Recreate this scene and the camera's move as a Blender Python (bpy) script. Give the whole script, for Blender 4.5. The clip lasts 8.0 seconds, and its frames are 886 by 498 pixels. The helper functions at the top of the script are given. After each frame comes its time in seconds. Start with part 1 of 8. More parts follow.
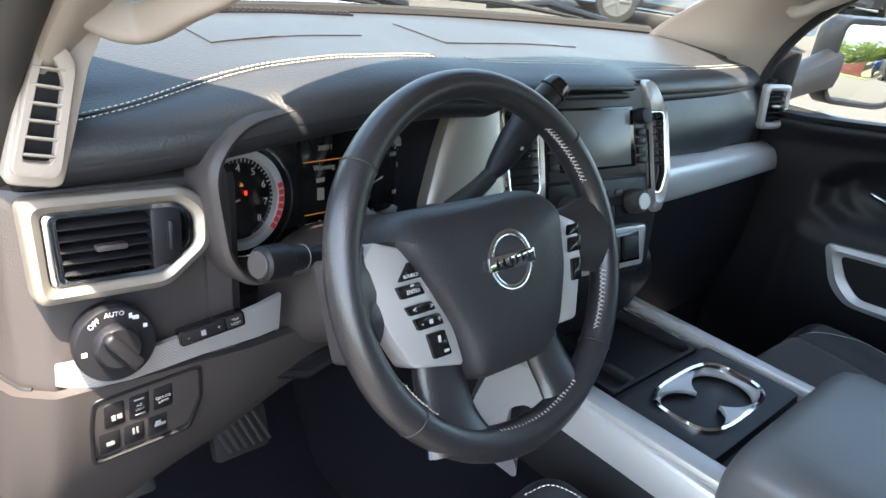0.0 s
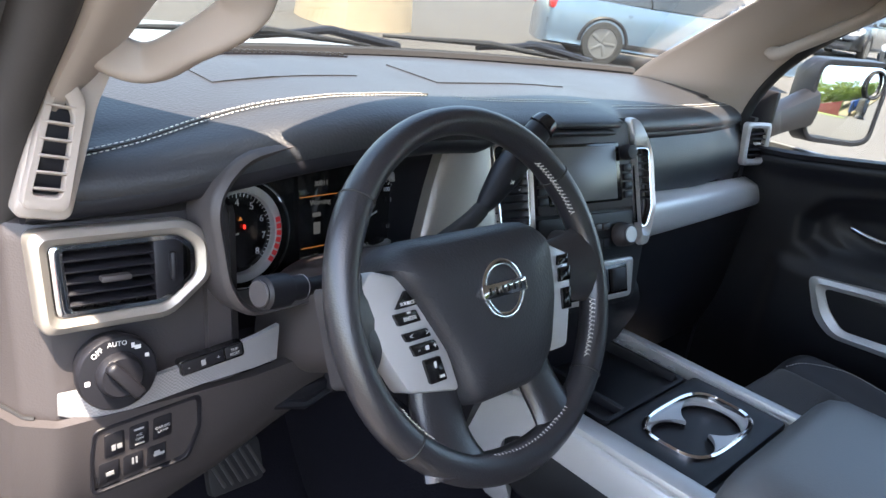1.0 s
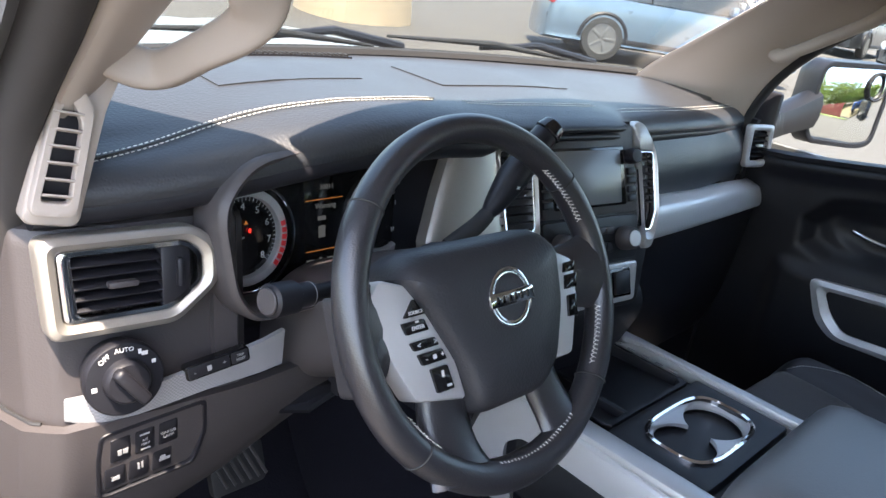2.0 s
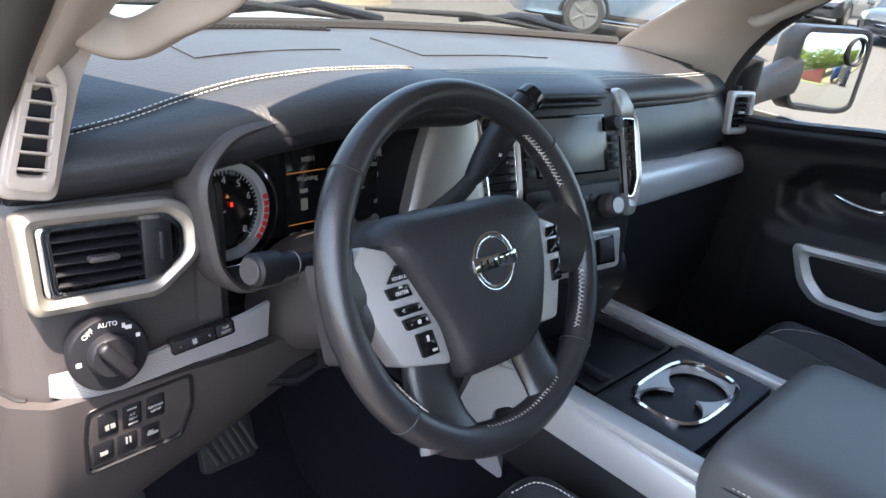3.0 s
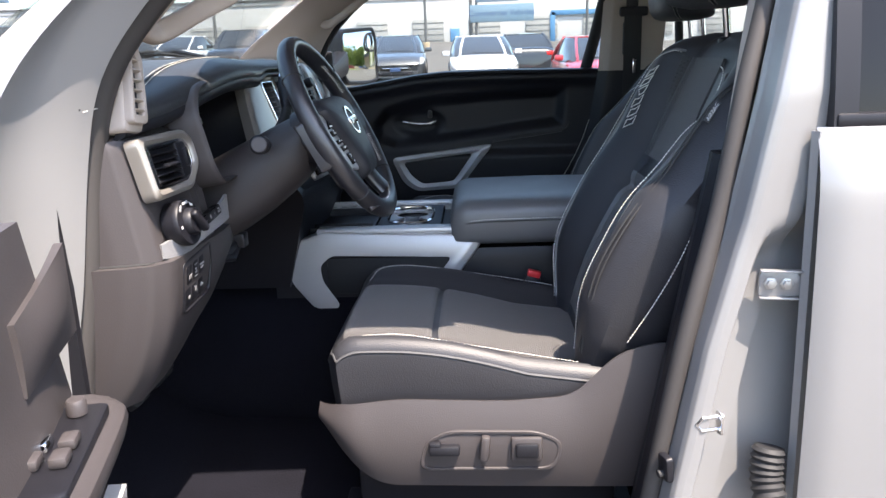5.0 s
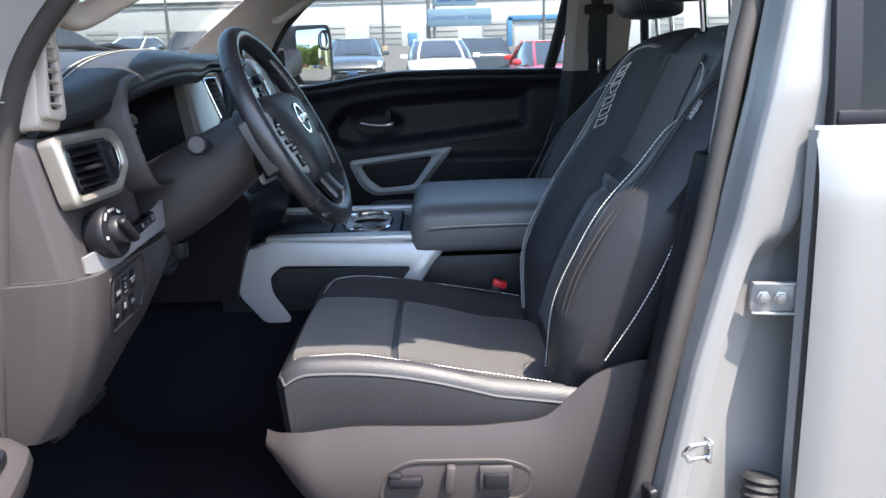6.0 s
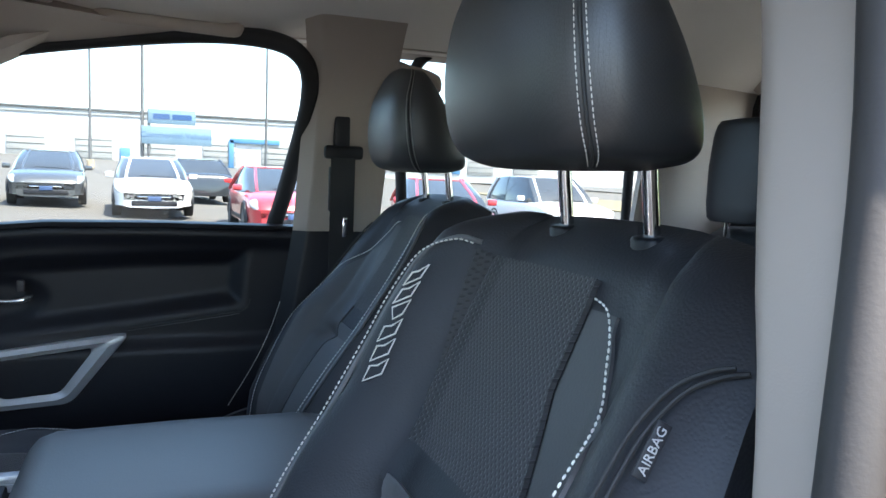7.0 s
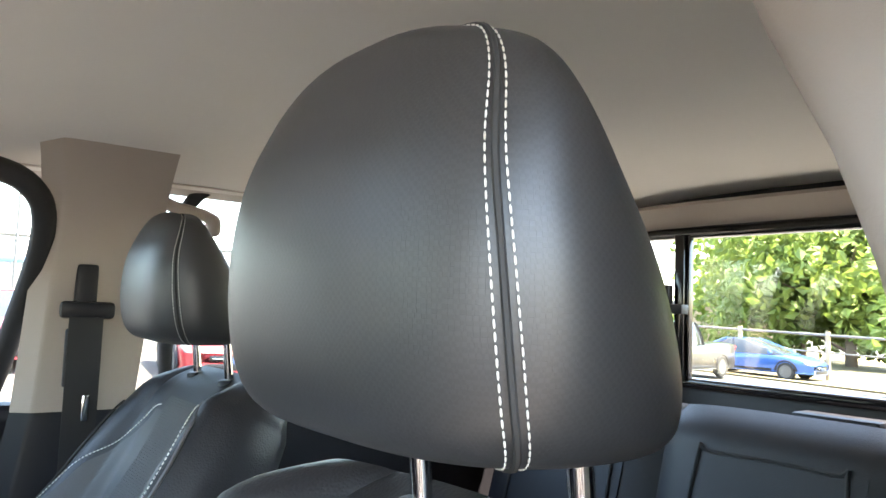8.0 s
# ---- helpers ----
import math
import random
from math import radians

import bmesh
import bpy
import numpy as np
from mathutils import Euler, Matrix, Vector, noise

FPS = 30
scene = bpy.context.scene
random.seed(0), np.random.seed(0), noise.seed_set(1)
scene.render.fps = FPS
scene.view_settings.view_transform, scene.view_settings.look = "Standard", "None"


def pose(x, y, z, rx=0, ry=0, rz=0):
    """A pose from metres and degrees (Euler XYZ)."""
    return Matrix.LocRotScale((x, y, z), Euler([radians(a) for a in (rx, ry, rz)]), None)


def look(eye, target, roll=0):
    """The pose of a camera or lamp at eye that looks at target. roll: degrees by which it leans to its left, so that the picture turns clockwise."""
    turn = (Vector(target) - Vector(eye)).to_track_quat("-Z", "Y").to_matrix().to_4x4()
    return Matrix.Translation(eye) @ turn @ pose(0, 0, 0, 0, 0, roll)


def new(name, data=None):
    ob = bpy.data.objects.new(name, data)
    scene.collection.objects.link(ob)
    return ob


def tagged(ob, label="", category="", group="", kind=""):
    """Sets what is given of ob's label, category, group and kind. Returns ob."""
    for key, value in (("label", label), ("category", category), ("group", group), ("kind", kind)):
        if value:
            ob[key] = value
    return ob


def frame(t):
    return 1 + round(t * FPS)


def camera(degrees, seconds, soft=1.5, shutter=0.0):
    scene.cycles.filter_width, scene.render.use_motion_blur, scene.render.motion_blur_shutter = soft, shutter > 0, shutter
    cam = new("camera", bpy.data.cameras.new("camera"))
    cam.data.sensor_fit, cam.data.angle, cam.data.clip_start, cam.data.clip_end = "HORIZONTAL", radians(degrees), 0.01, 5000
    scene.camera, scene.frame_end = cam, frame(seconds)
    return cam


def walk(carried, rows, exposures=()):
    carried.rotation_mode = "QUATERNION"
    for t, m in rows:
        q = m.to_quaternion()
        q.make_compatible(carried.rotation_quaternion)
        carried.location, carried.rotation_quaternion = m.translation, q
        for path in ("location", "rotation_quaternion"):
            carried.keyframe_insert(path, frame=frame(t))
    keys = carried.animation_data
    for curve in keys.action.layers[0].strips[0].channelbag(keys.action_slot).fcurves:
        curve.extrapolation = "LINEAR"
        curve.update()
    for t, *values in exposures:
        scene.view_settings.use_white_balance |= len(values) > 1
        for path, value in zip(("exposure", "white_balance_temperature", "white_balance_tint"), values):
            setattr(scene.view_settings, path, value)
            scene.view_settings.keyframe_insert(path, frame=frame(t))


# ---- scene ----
cam = camera(60.7, 8.0)
# seconds, eye, target, roll
PATH = [
    (0, (-0.901, 0.043, 1.682), (0.448, 1.283, 0.881), 9.3),
    (0.5, (-0.911, 0.025, 1.696), (0.462, 1.274, 0.952), 9.1),
    (1, (-0.924, 0.027, 1.682), (0.463, 1.286, 0.981), 9.1),
    (1.5, (-0.929, 0.042, 1.694), (0.461, 1.297, 0.994), 9.5),
    (3, (-0.928, 0.031, 1.681), (0.476, 1.237, 0.923), 8.6),
    (3.5, (-1.029, 0.063, 1.649), (0.604, 1.001, 0.975), 4.5),
    (3.8, (-1.178, 0.105, 1.618), (0.601, 0.771, 0.992), 1.4),
    (4, (-1.293, 0.122, 1.595), (0.55, 0.613, 0.994), 0.0),
    (4.2, (-1.418, 0.125, 1.578), (0.463, 0.487, 1.002), -0.9),
    (4.5, (-1.603, 0.134, 1.557), (0.309, 0.357, 1.012), -1.6),
    (4.7, (-1.7, 0.168, 1.527), (0.224, 0.329, 1.007), -2.0),
    (5.25, (-1.875, 0.21, 1.516), (0.055, 0.28, 0.999), -1.8),
    (5.8, (-1.8, 0.227, 1.513), (0.132, 0.244, 0.997), -1.5),
    (6, (-1.713, 0.207, 1.498), (0.223, 0.201, 0.995), -1.6),
    (6.5, (-1.341, 0.124, 1.498), (0.597, -0.103, 1.062), -0.1),
    (6.8, (-1.121, 0.12, 1.523), (0.782, -0.401, 1.199), 0.9),
    (7, (-0.977, 0.108, 1.56), (0.879, -0.613, 1.377), 2.0),
    (7.5, (-0.77, 0.057, 1.637), (0.9, -1.042, 1.686), 2.2),
    (8, (-0.727, 0.018, 1.638), (0.859, -1.191, 1.794), 2.1),
]
EXPOSURE = [(0, 3.3, 7150, 7), (0.8, 3.1, 6900, 11), (1.5, 3.03, 6850, 12), (3.0, 3.05, 6950, 12), (3.5, 3.15, 7150, 13), (4.1, 2.95, 6950, 13), (4.7, 2.5, 6800, 13), (5.8, 2.25, 6150, 9), (6.3, 2.5, 6450, 9), (6.8, 2.7, 6400, 8), (7.1, 3.05, 6350, 7), (7.5, 3.9, 7900, 11), (8, 4.25, 7350, 10)]
walk(cam, [(t, look(eye, target, roll)) for t, eye, target, roll in PATH], EXPOSURE)

# ---- world, sun, exposure ----
SUN_DIR = Vector((-0.37, -0.31, 1.0)).normalized()
world = bpy.data.worlds.new("sky")
scene.world = world
world.use_nodes = True
wn = world.node_tree.nodes
sky = wn.new("ShaderNodeTexSky")
sky.sky_type, sky.sun_disc = "NISHITA", False
sky.sun_elevation = math.asin(SUN_DIR.z)
sky.sun_rotation = math.atan2(SUN_DIR.x, SUN_DIR.y)
sky.air_density, sky.dust_density, sky.ozone_density = 1.0, 1.6, 1.0
world.node_tree.links.new(sky.outputs[0], wn["Background"].inputs[0])
wn["Background"].inputs[1].default_value = 0.15
sun_data = bpy.data.lights.new("sun", "SUN")
sun_data.energy, sun_data.angle, sun_data.color = 3.9, radians(0.6), (1.0, 0.89, 0.78)
sun = new("sun", sun_data)
sun.matrix_world = look(SUN_DIR * 30, (0, 0, 0))

# ---- mesh tools ----
ORG = {}


def thing(name, at, label="", category="", group="", kind=""):
    ob = new(name)
    ob.location = at
    ORG[ob] = Vector(at)
    return tagged(ob, label, category, group, kind)


def merge(items):
    verts, faces = [], []
    for v, f in items:
        base = len(verts)
        verts.extend(v)
        faces.extend([tuple(i + base for i in q) for q in f])
    return verts, faces


def part(name, geo, mat, parent=None, label="", sharp=38, kind="", category="", group=""):
    """One mesh object; geo is (verts, faces) or a list of them, in world metres."""
    if isinstance(geo, list):
        geo = merge(geo)
    verts, faces = geo
    o = ORG[parent] if parent else Vector((0, 0, 0))
    me = bpy.data.meshes.new(name)
    me.from_pydata([(v[0] - o.x, v[1] - o.y, v[2] - o.z) for v in verts], [], faces)
    me.validate()
    bm = bmesh.new()
    bm.from_mesh(me)
    bmesh.ops.recalc_face_normals(bm, faces=bm.faces)
    bm.to_mesh(me)
    bm.free()
    me.polygons.foreach_set("use_smooth", [True] * len(me.polygons))
    me.set_sharp_from_angle(angle=radians(sharp))
    me.materials.append(mat)
    ob = new(name, me)
    if parent:
        ob.parent = parent
    ORG[ob] = o
    return tagged(ob, label, category, group, kind)


def solid(name, geo, mat, label, category, group="", kind="", sharp=38):
    """A thing that is one mesh, with its origin at the foot of its bounds."""
    if isinstance(geo, list):
        geo = merge(geo)
    a = np.array(geo[0], dtype=float)
    at = Vector(((a[:, 0].min() + a[:, 0].max()) / 2, (a[:, 1].min() + a[:, 1].max()) / 2, a[:, 2].min()))
    ob = part(name, ([tuple(Vector(v) - at) for v in geo[0]], geo[1]), mat, None, label, sharp, kind, category, group)
    ob.location = at
    ORG[ob] = at
    return ob


def crom(p, n, closed=False):
    """Catmull-Rom through the rows of p, n steps a span."""
    p = np.asarray(p, dtype=float)
    m = len(p)
    if closed:
        q = np.concatenate([p[-1:], p, p[:2]])
        spans = m
    else:
        q = np.concatenate([2 * p[:1] - p[1:2], p, 2 * p[-1:] - p[-2:-1]])
        spans = m - 1
    out = []
    for i in range(spans):
        a, b, c, d = q[i], q[i + 1], q[i + 2], q[i + 3]
        for k in range(n):
            t = k / n
            out.append(0.5 * (2 * b + (c - a) * t + (2 * a - 5 * b + 4 * c - d) * t * t + (3 * b - a - 3 * c + d) * t ** 3))
    if not closed:
        out.append(p[-1])
    return np.array(out)


def skin(g, close_u=False, close_v=False, cap=False):
    """A quad mesh over a grid of points; v closes each row, cap shuts the first and last rows."""
    g = np.asarray(g, dtype=float)
    nu, nv = g.shape[:2]
    verts = [tuple(q) for q in g.reshape(-1, 3)]
    faces = []
    for i in range(nu if close_u else nu - 1):
        for j in range(nv if close_v else nv - 1):
            i2, j2 = (i + 1) % nu, (j + 1) % nv
            faces.append((i * nv + j, i2 * nv + j, i2 * nv + j2, i * nv + j2))
    if cap:
        faces.append(tuple(range(nv)))
        faces.append(tuple((nu - 1) * nv + j for j in reversed(range(nv))))
    return verts, faces


def loft(rows, nu=5, nv=5, closed=True, cap=True):
    """A smooth skin through rings of control points."""
    rows = [crom(r, nv, closed) if nv > 1 else np.asarray(r, float) for r in rows]
    g = crom(np.array(rows), nu) if nu > 1 else np.array(rows)
    return skin(g, close_v=closed, cap=cap and closed)


def shell(f, nu, nv, t, off=0.0):
    """A sheet over f(u, v), u and v from 0 to 1, t thick behind its front face, lifted by off along its normal."""
    us, vs = np.linspace(0, 1, nu + 1), np.linspace(0, 1, nv + 1)
    p = np.array([[f(u, v) for v in vs] for u in us], dtype=float)
    du, dv = np.gradient(p, axis=0), np.gradient(p, axis=1)
    n = np.cross(du, dv)
    n /= np.linalg.norm(n, axis=2, keepdims=True) + 1e-12
    front, back = p + n * off, p + n * (off - t)
    a, fa = skin(front)
    b, fb = skin(back)
    base = len(a)
    faces = fa + [tuple(reversed([i + base for i in q])) for q in fb]
    w = nv + 1
    rim = [i * w for i in range(nu + 1)] + [nu * w + j for j in range(1, nv + 1)] + [i * w + nv for i in range(nu - 1, -1, -1)] + [j for j in range(nv - 1, 0, -1)]
    for k in range(len(rim)):
        i, j = rim[k], rim[(k + 1) % len(rim)]
        faces.append((i, j, j + base, i + base))
    return a + b, faces


def tube(pts, r, n=8, closed=False, flat=1.0):
    """A round bar along pts; r is one radius or one for each point; flat squeezes it along its second axis."""
    p = np.asarray(pts, dtype=float)
    rs = np.full(len(p), r) if np.isscalar(r) else np.asarray(r, float)
    if closed:
        tan = np.roll(p, -1, 0) - np.roll(p, 1, 0)
    else:
        tan = np.gradient(p, axis=0)
    tan /= np.linalg.norm(tan, axis=1, keepdims=True) + 1e-12
    ref = np.array([0.0, 0, 1]) if abs(tan[0][2]) < 0.9 else np.array([1.0, 0, 0])
    rows = []
    for i in range(len(p)):
        a = np.cross(tan[i], ref)
        a /= np.linalg.norm(a) + 1e-12
        b = np.cross(a, tan[i])
        ref = b
        rows.append([p[i] + rs[i] * (math.cos(k * math.tau / n) * a + flat * math.sin(k * math.tau / n) * b) for k in range(n)])
    return skin(rows, close_u=closed, close_v=True, cap=not closed)


def frm(o, xdir, up):
    """A matrix whose x is xdir, y is up and z faces out."""
    x = Vector(xdir).normalized()
    z = x.cross(Vector(up)).normalized()
    y = z.cross(x)
    m = Matrix((x, y, z)).transposed().to_4x4()
    m.translation = o
    return m


def put(m, geo):
    return [tuple(m @ Vector(v)) for v in geo[0]], geo[1]


def from_bm(bm):
    bm.verts.index_update()
    g = [tuple(v.co) for v in bm.verts], [tuple(v.index for v in f.verts) for f in bm.faces]
    bm.free()
    return g


def box(c, s, bev=0.003, seg=2, m=None):
    bm = bmesh.new()
    bmesh.ops.create_cube(bm, size=1.0)
    for v in bm.verts:
        v.co = Vector((v.co.x * s[0], v.co.y * s[1], v.co.z * s[2])) + Vector(c)
    if bev:
        bmesh.ops.bevel(bm, geom=list(bm.edges), offset=min(bev, 0.45 * min(s)), segments=seg, affect="EDGES", profile=0.5)
    g = from_bm(bm)
    return put(m, g) if m else g


def rounded(pts, r, n=4):
    """A polygon with its corners rounded by r."""
    out = []
    m = len(pts)
    for i in range(m):
        a, b, c = Vector(pts[i - 1]), Vector(pts[i]), Vector(pts[(i + 1) % m])
        ra = min(r, (a - b).length * 0.45, (c - b).length * 0.45)
        p, q = b + (a - b).normalized() * ra, b + (c - b).normalized() * ra
        for k in range(n + 1):
            t = k / n
            out.append(tuple((1 - t) ** 2 * p + 2 * t * (1 - t) * b + t * t * q))
    return out


def even(loop, n):
    """n points at even steps round a closed 2D loop."""
    p = np.array(loop + [loop[0]], dtype=float)
    d = np.concatenate([[0], np.cumsum(np.linalg.norm(np.diff(p, axis=0), axis=1))])
    s = np.linspace(0, d[-1], n, endpoint=False)
    return np.stack([np.interp(s, d, p[:, 0]), np.interp(s, d, p[:, 1])], axis=1)


def plate(loop, d, m=None, bev=0.002, dome=0.0):
    """A slab with the outline loop, from depth -d up to 0, its front edge rounded; dome lifts the middle."""
    p = np.array(loop, dtype=float)
    c = p.mean(axis=0)
    size = np.linalg.norm(p - c, axis=1).mean()
    rows = []
    for k, h in ((1.0, -d), (1.0, -bev), (1 - 0.3 * bev / size, -0.3 * bev), (1 - bev / size, 0.0)):
        rows.append([(*(c + (q - c) * k), h) for q in p])
    if dome:
        for k in (0.8, 0.55, 0.3, 0.08):
            rows.append([(*(c + (q - c) * k), dome * (1 - k * k)) for q in p])
    g = skin(rows, close_v=True, cap=True)
    return put(m, g) if m else g


def bezel(outer, inner, d, m=None, n=96, lip=0.15, rise=0.0):
    """A ring between two outlines, d deep, with rounded edges."""
    a, b = even(outer, n), even(inner, n)
    k = np.argmin(np.linalg.norm(b - a[0], axis=1))
    b = np.roll(b, -k, axis=0)
    rows = []
    for t, h in ((0, -d), (0, -lip * d), (0.06, -0.05 * d), (0.15, 0), (0.5, rise), (0.85, 0), (0.94, -0.05 * d), (1, -lip * d), (1, -d)):
        rows.append([(*(p + (q - p) * t), h) for p, q in zip(a, b)])
    g = skin(rows, close_u=False, close_v=True)
    return put(m, g) if m else g


def circle(r, n=32, cx=0, cy=0, sy=1.0):
    return [(cx + r * math.cos(k * math.tau / n), cy + r * sy * math.sin(k * math.tau / n)) for k in range(n)]


def turned(profile, m, n=32):
    """A turned form: (radius, height) pairs round the frame's z."""
    rows = [[(r * math.cos(k * math.tau / n), r * math.sin(k * math.tau / n), h) for k in range(n)] for r, h in profile]
    return put(m, skin(rows, close_v=True, cap=True))


def rod(p0, p1, r, n=16, r1=None, bev=0.0):
    p0, p1 = Vector(p0), Vector(p1)
    m = (p1 - p0).to_track_quat("Z", "Y").to_matrix().to_4x4()
    m.translation = p0
    h = (p1 - p0).length
    r1 = r if r1 is None else r1
    if bev:
        return turned([(r - bev, 0), (r, bev), (r1, h - bev), (r1 - bev, h)], m, n)
    return turned([(r, 0), (r1, h)], m, n)


def stitches(path, step=0.0062, length=0.0042, r=0.0006, n=5):
    """Thread stitches along a smooth path."""
    p = np.asarray(path, dtype=float)
    d = np.concatenate([[0], np.cumsum(np.linalg.norm(np.diff(p, axis=0), axis=1))])
    out = []
    for s in np.arange(0, d[-1] - length, step):
        q = [[np.interp(s + f * length, d, p[:, k]) for k in range(3)] for f in (0, 0.25, 0.75, 1)]
        out.append(tube(q, [r * 0.5, r, r, r * 0.5], n))
    return merge(out)


def words(text, size, m, depth=0.0004, align="CENTER"):
    """Lettering in the built-in font, as geometry, in the plane of the frame m."""
    c = bpy.data.curves.new("lettering", "FONT")
    c.body, c.size, c.extrude, c.align_x, c.align_y, c.resolution_u = text, size, depth, align, "CENTER", 2
    ob = bpy.data.objects.new("lettering", c)
    me = bpy.data.meshes.new_from_object(ob)
    g = [tuple(v.co) for v in me.vertices], [tuple(q.vertices) for q in me.polygons]
    bpy.data.objects.remove(ob)
    bpy.data.curves.remove(c)
    bpy.data.meshes.remove(me)
    return put(m, g)


def bar(x, y, w, h, m, d=0.0005):
    return put(m, box((x, y, 0), (w, h, d), 0))


# ---- materials ----
def material(name, color, rough=0.5, metal=0.0, spec=0.5, grain=0.0, grain_size=0.002, kind="noise", vary=0.12, vary_size=0.25, rough_vary=0.08, coat=0.0, sheen=0.0, plane=1):
    """A surface with two scales of variation: broad tone and gloss, and fine relief."""
    mat = bpy.data.materials.new(name)
    mat.use_nodes = True
    nt = mat.node_tree
    b = nt.nodes["Principled BSDF"]
    b.inputs["Metallic"].default_value = metal
    b.inputs["Specular IOR Level"].default_value = spec
    b.inputs["Coat Weight"].default_value = coat
    b.inputs["Coat Roughness"].default_value = 0.04
    b.inputs["Sheen Weight"].default_value = sheen
    tc = nt.nodes.new("ShaderNodeTexCoord")
    geo = nt.nodes.new("ShaderNodeNewGeometry")
    broad = nt.nodes.new("ShaderNodeTexNoise")
    broad.inputs["Scale"].default_value = 1 / vary_size
    broad.inputs["Detail"].default_value = 5
    nt.links.new(geo.outputs["Position"], broad.inputs["Vector"])
    ramp = nt.nodes.new("ShaderNodeMix")
    ramp.data_type = "RGBA"
    ramp.inputs[6].default_value = (*[c * (1 - vary) for c in color], 1)
    ramp.inputs[7].default_value = (*[min(1, c * (1 + vary)) for c in color], 1)
    nt.links.new(broad.outputs["Fac"], ramp.inputs[0])
    nt.links.new(ramp.outputs[2], b.inputs["Base Color"])
    rr = nt.nodes.new("ShaderNodeMapRange")
    rr.inputs[3].default_value, rr.inputs[4].default_value = max(0.02, rough - rough_vary), min(1, rough + rough_vary)
    nt.links.new(broad.outputs["Fac"], rr.inputs[0])
    nt.links.new(rr.outputs[0], b.inputs["Roughness"])
    if grain:
        if kind == "noise":
            fine = nt.nodes.new("ShaderNodeTexNoise")
            fine.inputs["Detail"].default_value = 3
            fine.inputs["Scale"].default_value = 1 / grain_size
            out = fine.outputs["Fac"]
        elif kind == "leather":
            fine = nt.nodes.new("ShaderNodeTexVoronoi")
            fine.feature = "SMOOTH_F1"
            fine.inputs["Scale"].default_value = 1 / grain_size
            out = fine.outputs["Distance"]
        elif kind == "dots":
            fine = nt.nodes.new("ShaderNodeTexVoronoi")
            fine.inputs["Scale"].default_value = 1 / grain_size
            fine.voronoi_dimensions = "2D"
            fine.inputs["Randomness"].default_value = 0.12
            sep, com, rot = nt.nodes.new("ShaderNodeSeparateXYZ"), nt.nodes.new("ShaderNodeCombineXYZ"), nt.nodes.new("ShaderNodeMapping")
            nt.links.new(geo.outputs["Position"], sep.inputs[0])
            nt.links.new(sep.outputs[0], com.inputs[0])
            nt.links.new(sep.outputs[plane], com.inputs[1])
            nt.links.new(com.outputs[0], rot.inputs[0])
            rot.inputs["Rotation"].default_value = (0, 0, radians(45))
            step = nt.nodes.new("ShaderNodeMapRange")
            step.inputs[1].default_value, step.inputs[2].default_value = 0.22, 0.34
            nt.links.new(fine.outputs["Distance"], step.inputs[0])
            out = step.outputs[0]
        else:
            fine = nt.nodes.new("ShaderNodeTexChecker")
            fine.inputs["Scale"].default_value = 1 / grain_size
            out = fine.outputs["Fac"]
        nt.links.new(geo.outputs["Position"] if kind != "dots" else rot.outputs[0], fine.inputs["Vector"])
        bump = nt.nodes.new("ShaderNodeBump")
        bump.inputs["Strength"].default_value = grain
        bump.inputs["Distance"].default_value = grain_size * 0.25
        nt.links.new(out, bump.inputs["Height"])
        nt.links.new(bump.outputs[0], b.inputs["Normal"])
        if kind in ("dots", "check"):
            dark = nt.nodes.new("ShaderNodeMix")
            dark.data_type, dark.blend_type = "RGBA", "MULTIPLY"
            dark.inputs[0].default_value = 0.45 if kind == "dots" else 0.25
            nt.links.new(ramp.outputs[2], dark.inputs[6])
            nt.links.new(out, dark.inputs[7])
            nt.links.new(dark.outputs[2], b.inputs["Base Color"])
    return mat


def glow(name, color, strength):
    mat = bpy.data.materials.new(name)
    mat.use_nodes = True
    b = mat.node_tree.nodes["Principled BSDF"]
    b.inputs["Base Color"].default_value = (0, 0, 0, 1)
    b.inputs["Emission Color"].default_value = (*color, 1)
    b.inputs["Emission Strength"].default_value = strength
    return mat


def pane(name, tint=(1, 1, 1)):
    """Clear glazing: lets light through and takes a Fresnel gloss."""
    mat = bpy.data.materials.new(name)
    mat.use_nodes = True
    nt = mat.node_tree
    nt.nodes.clear()
    out = nt.nodes.new("ShaderNodeOutputMaterial")
    tr, gl = nt.nodes.new("ShaderNodeBsdfTransparent"), nt.nodes.new("ShaderNodeBsdfGlossy")
    mix, lw = nt.nodes.new("ShaderNodeMixShader"), nt.nodes.new("ShaderNodeLayerWeight")
    pw, fr = nt.nodes.new("ShaderNodeMath"), nt.nodes.new("ShaderNodeMath")
    lw.inputs[0].default_value = 0.5
    pw.operation, fr.operation = "POWER", "MULTIPLY_ADD"
    pw.inputs[1].default_value, fr.inputs[1].default_value, fr.inputs[2].default_value = 5.0, 0.9, 0.03
    nt.links.new(lw.outputs["Facing"], pw.inputs[0])
    nt.links.new(pw.outputs[0], fr.inputs[0])
    tr.inputs[0].default_value = (*tint, 1)
    gl.inputs["Roughness"].default_value = 0.01
    nt.links.new(fr.outputs[0], mix.inputs[0])
    nt.links.new(tr.outputs[0], mix.inputs[1])
    nt.links.new(gl.outputs[0], mix.inputs[2])
    nt.links.new(mix.outputs[0], out.inputs[0])
    return mat


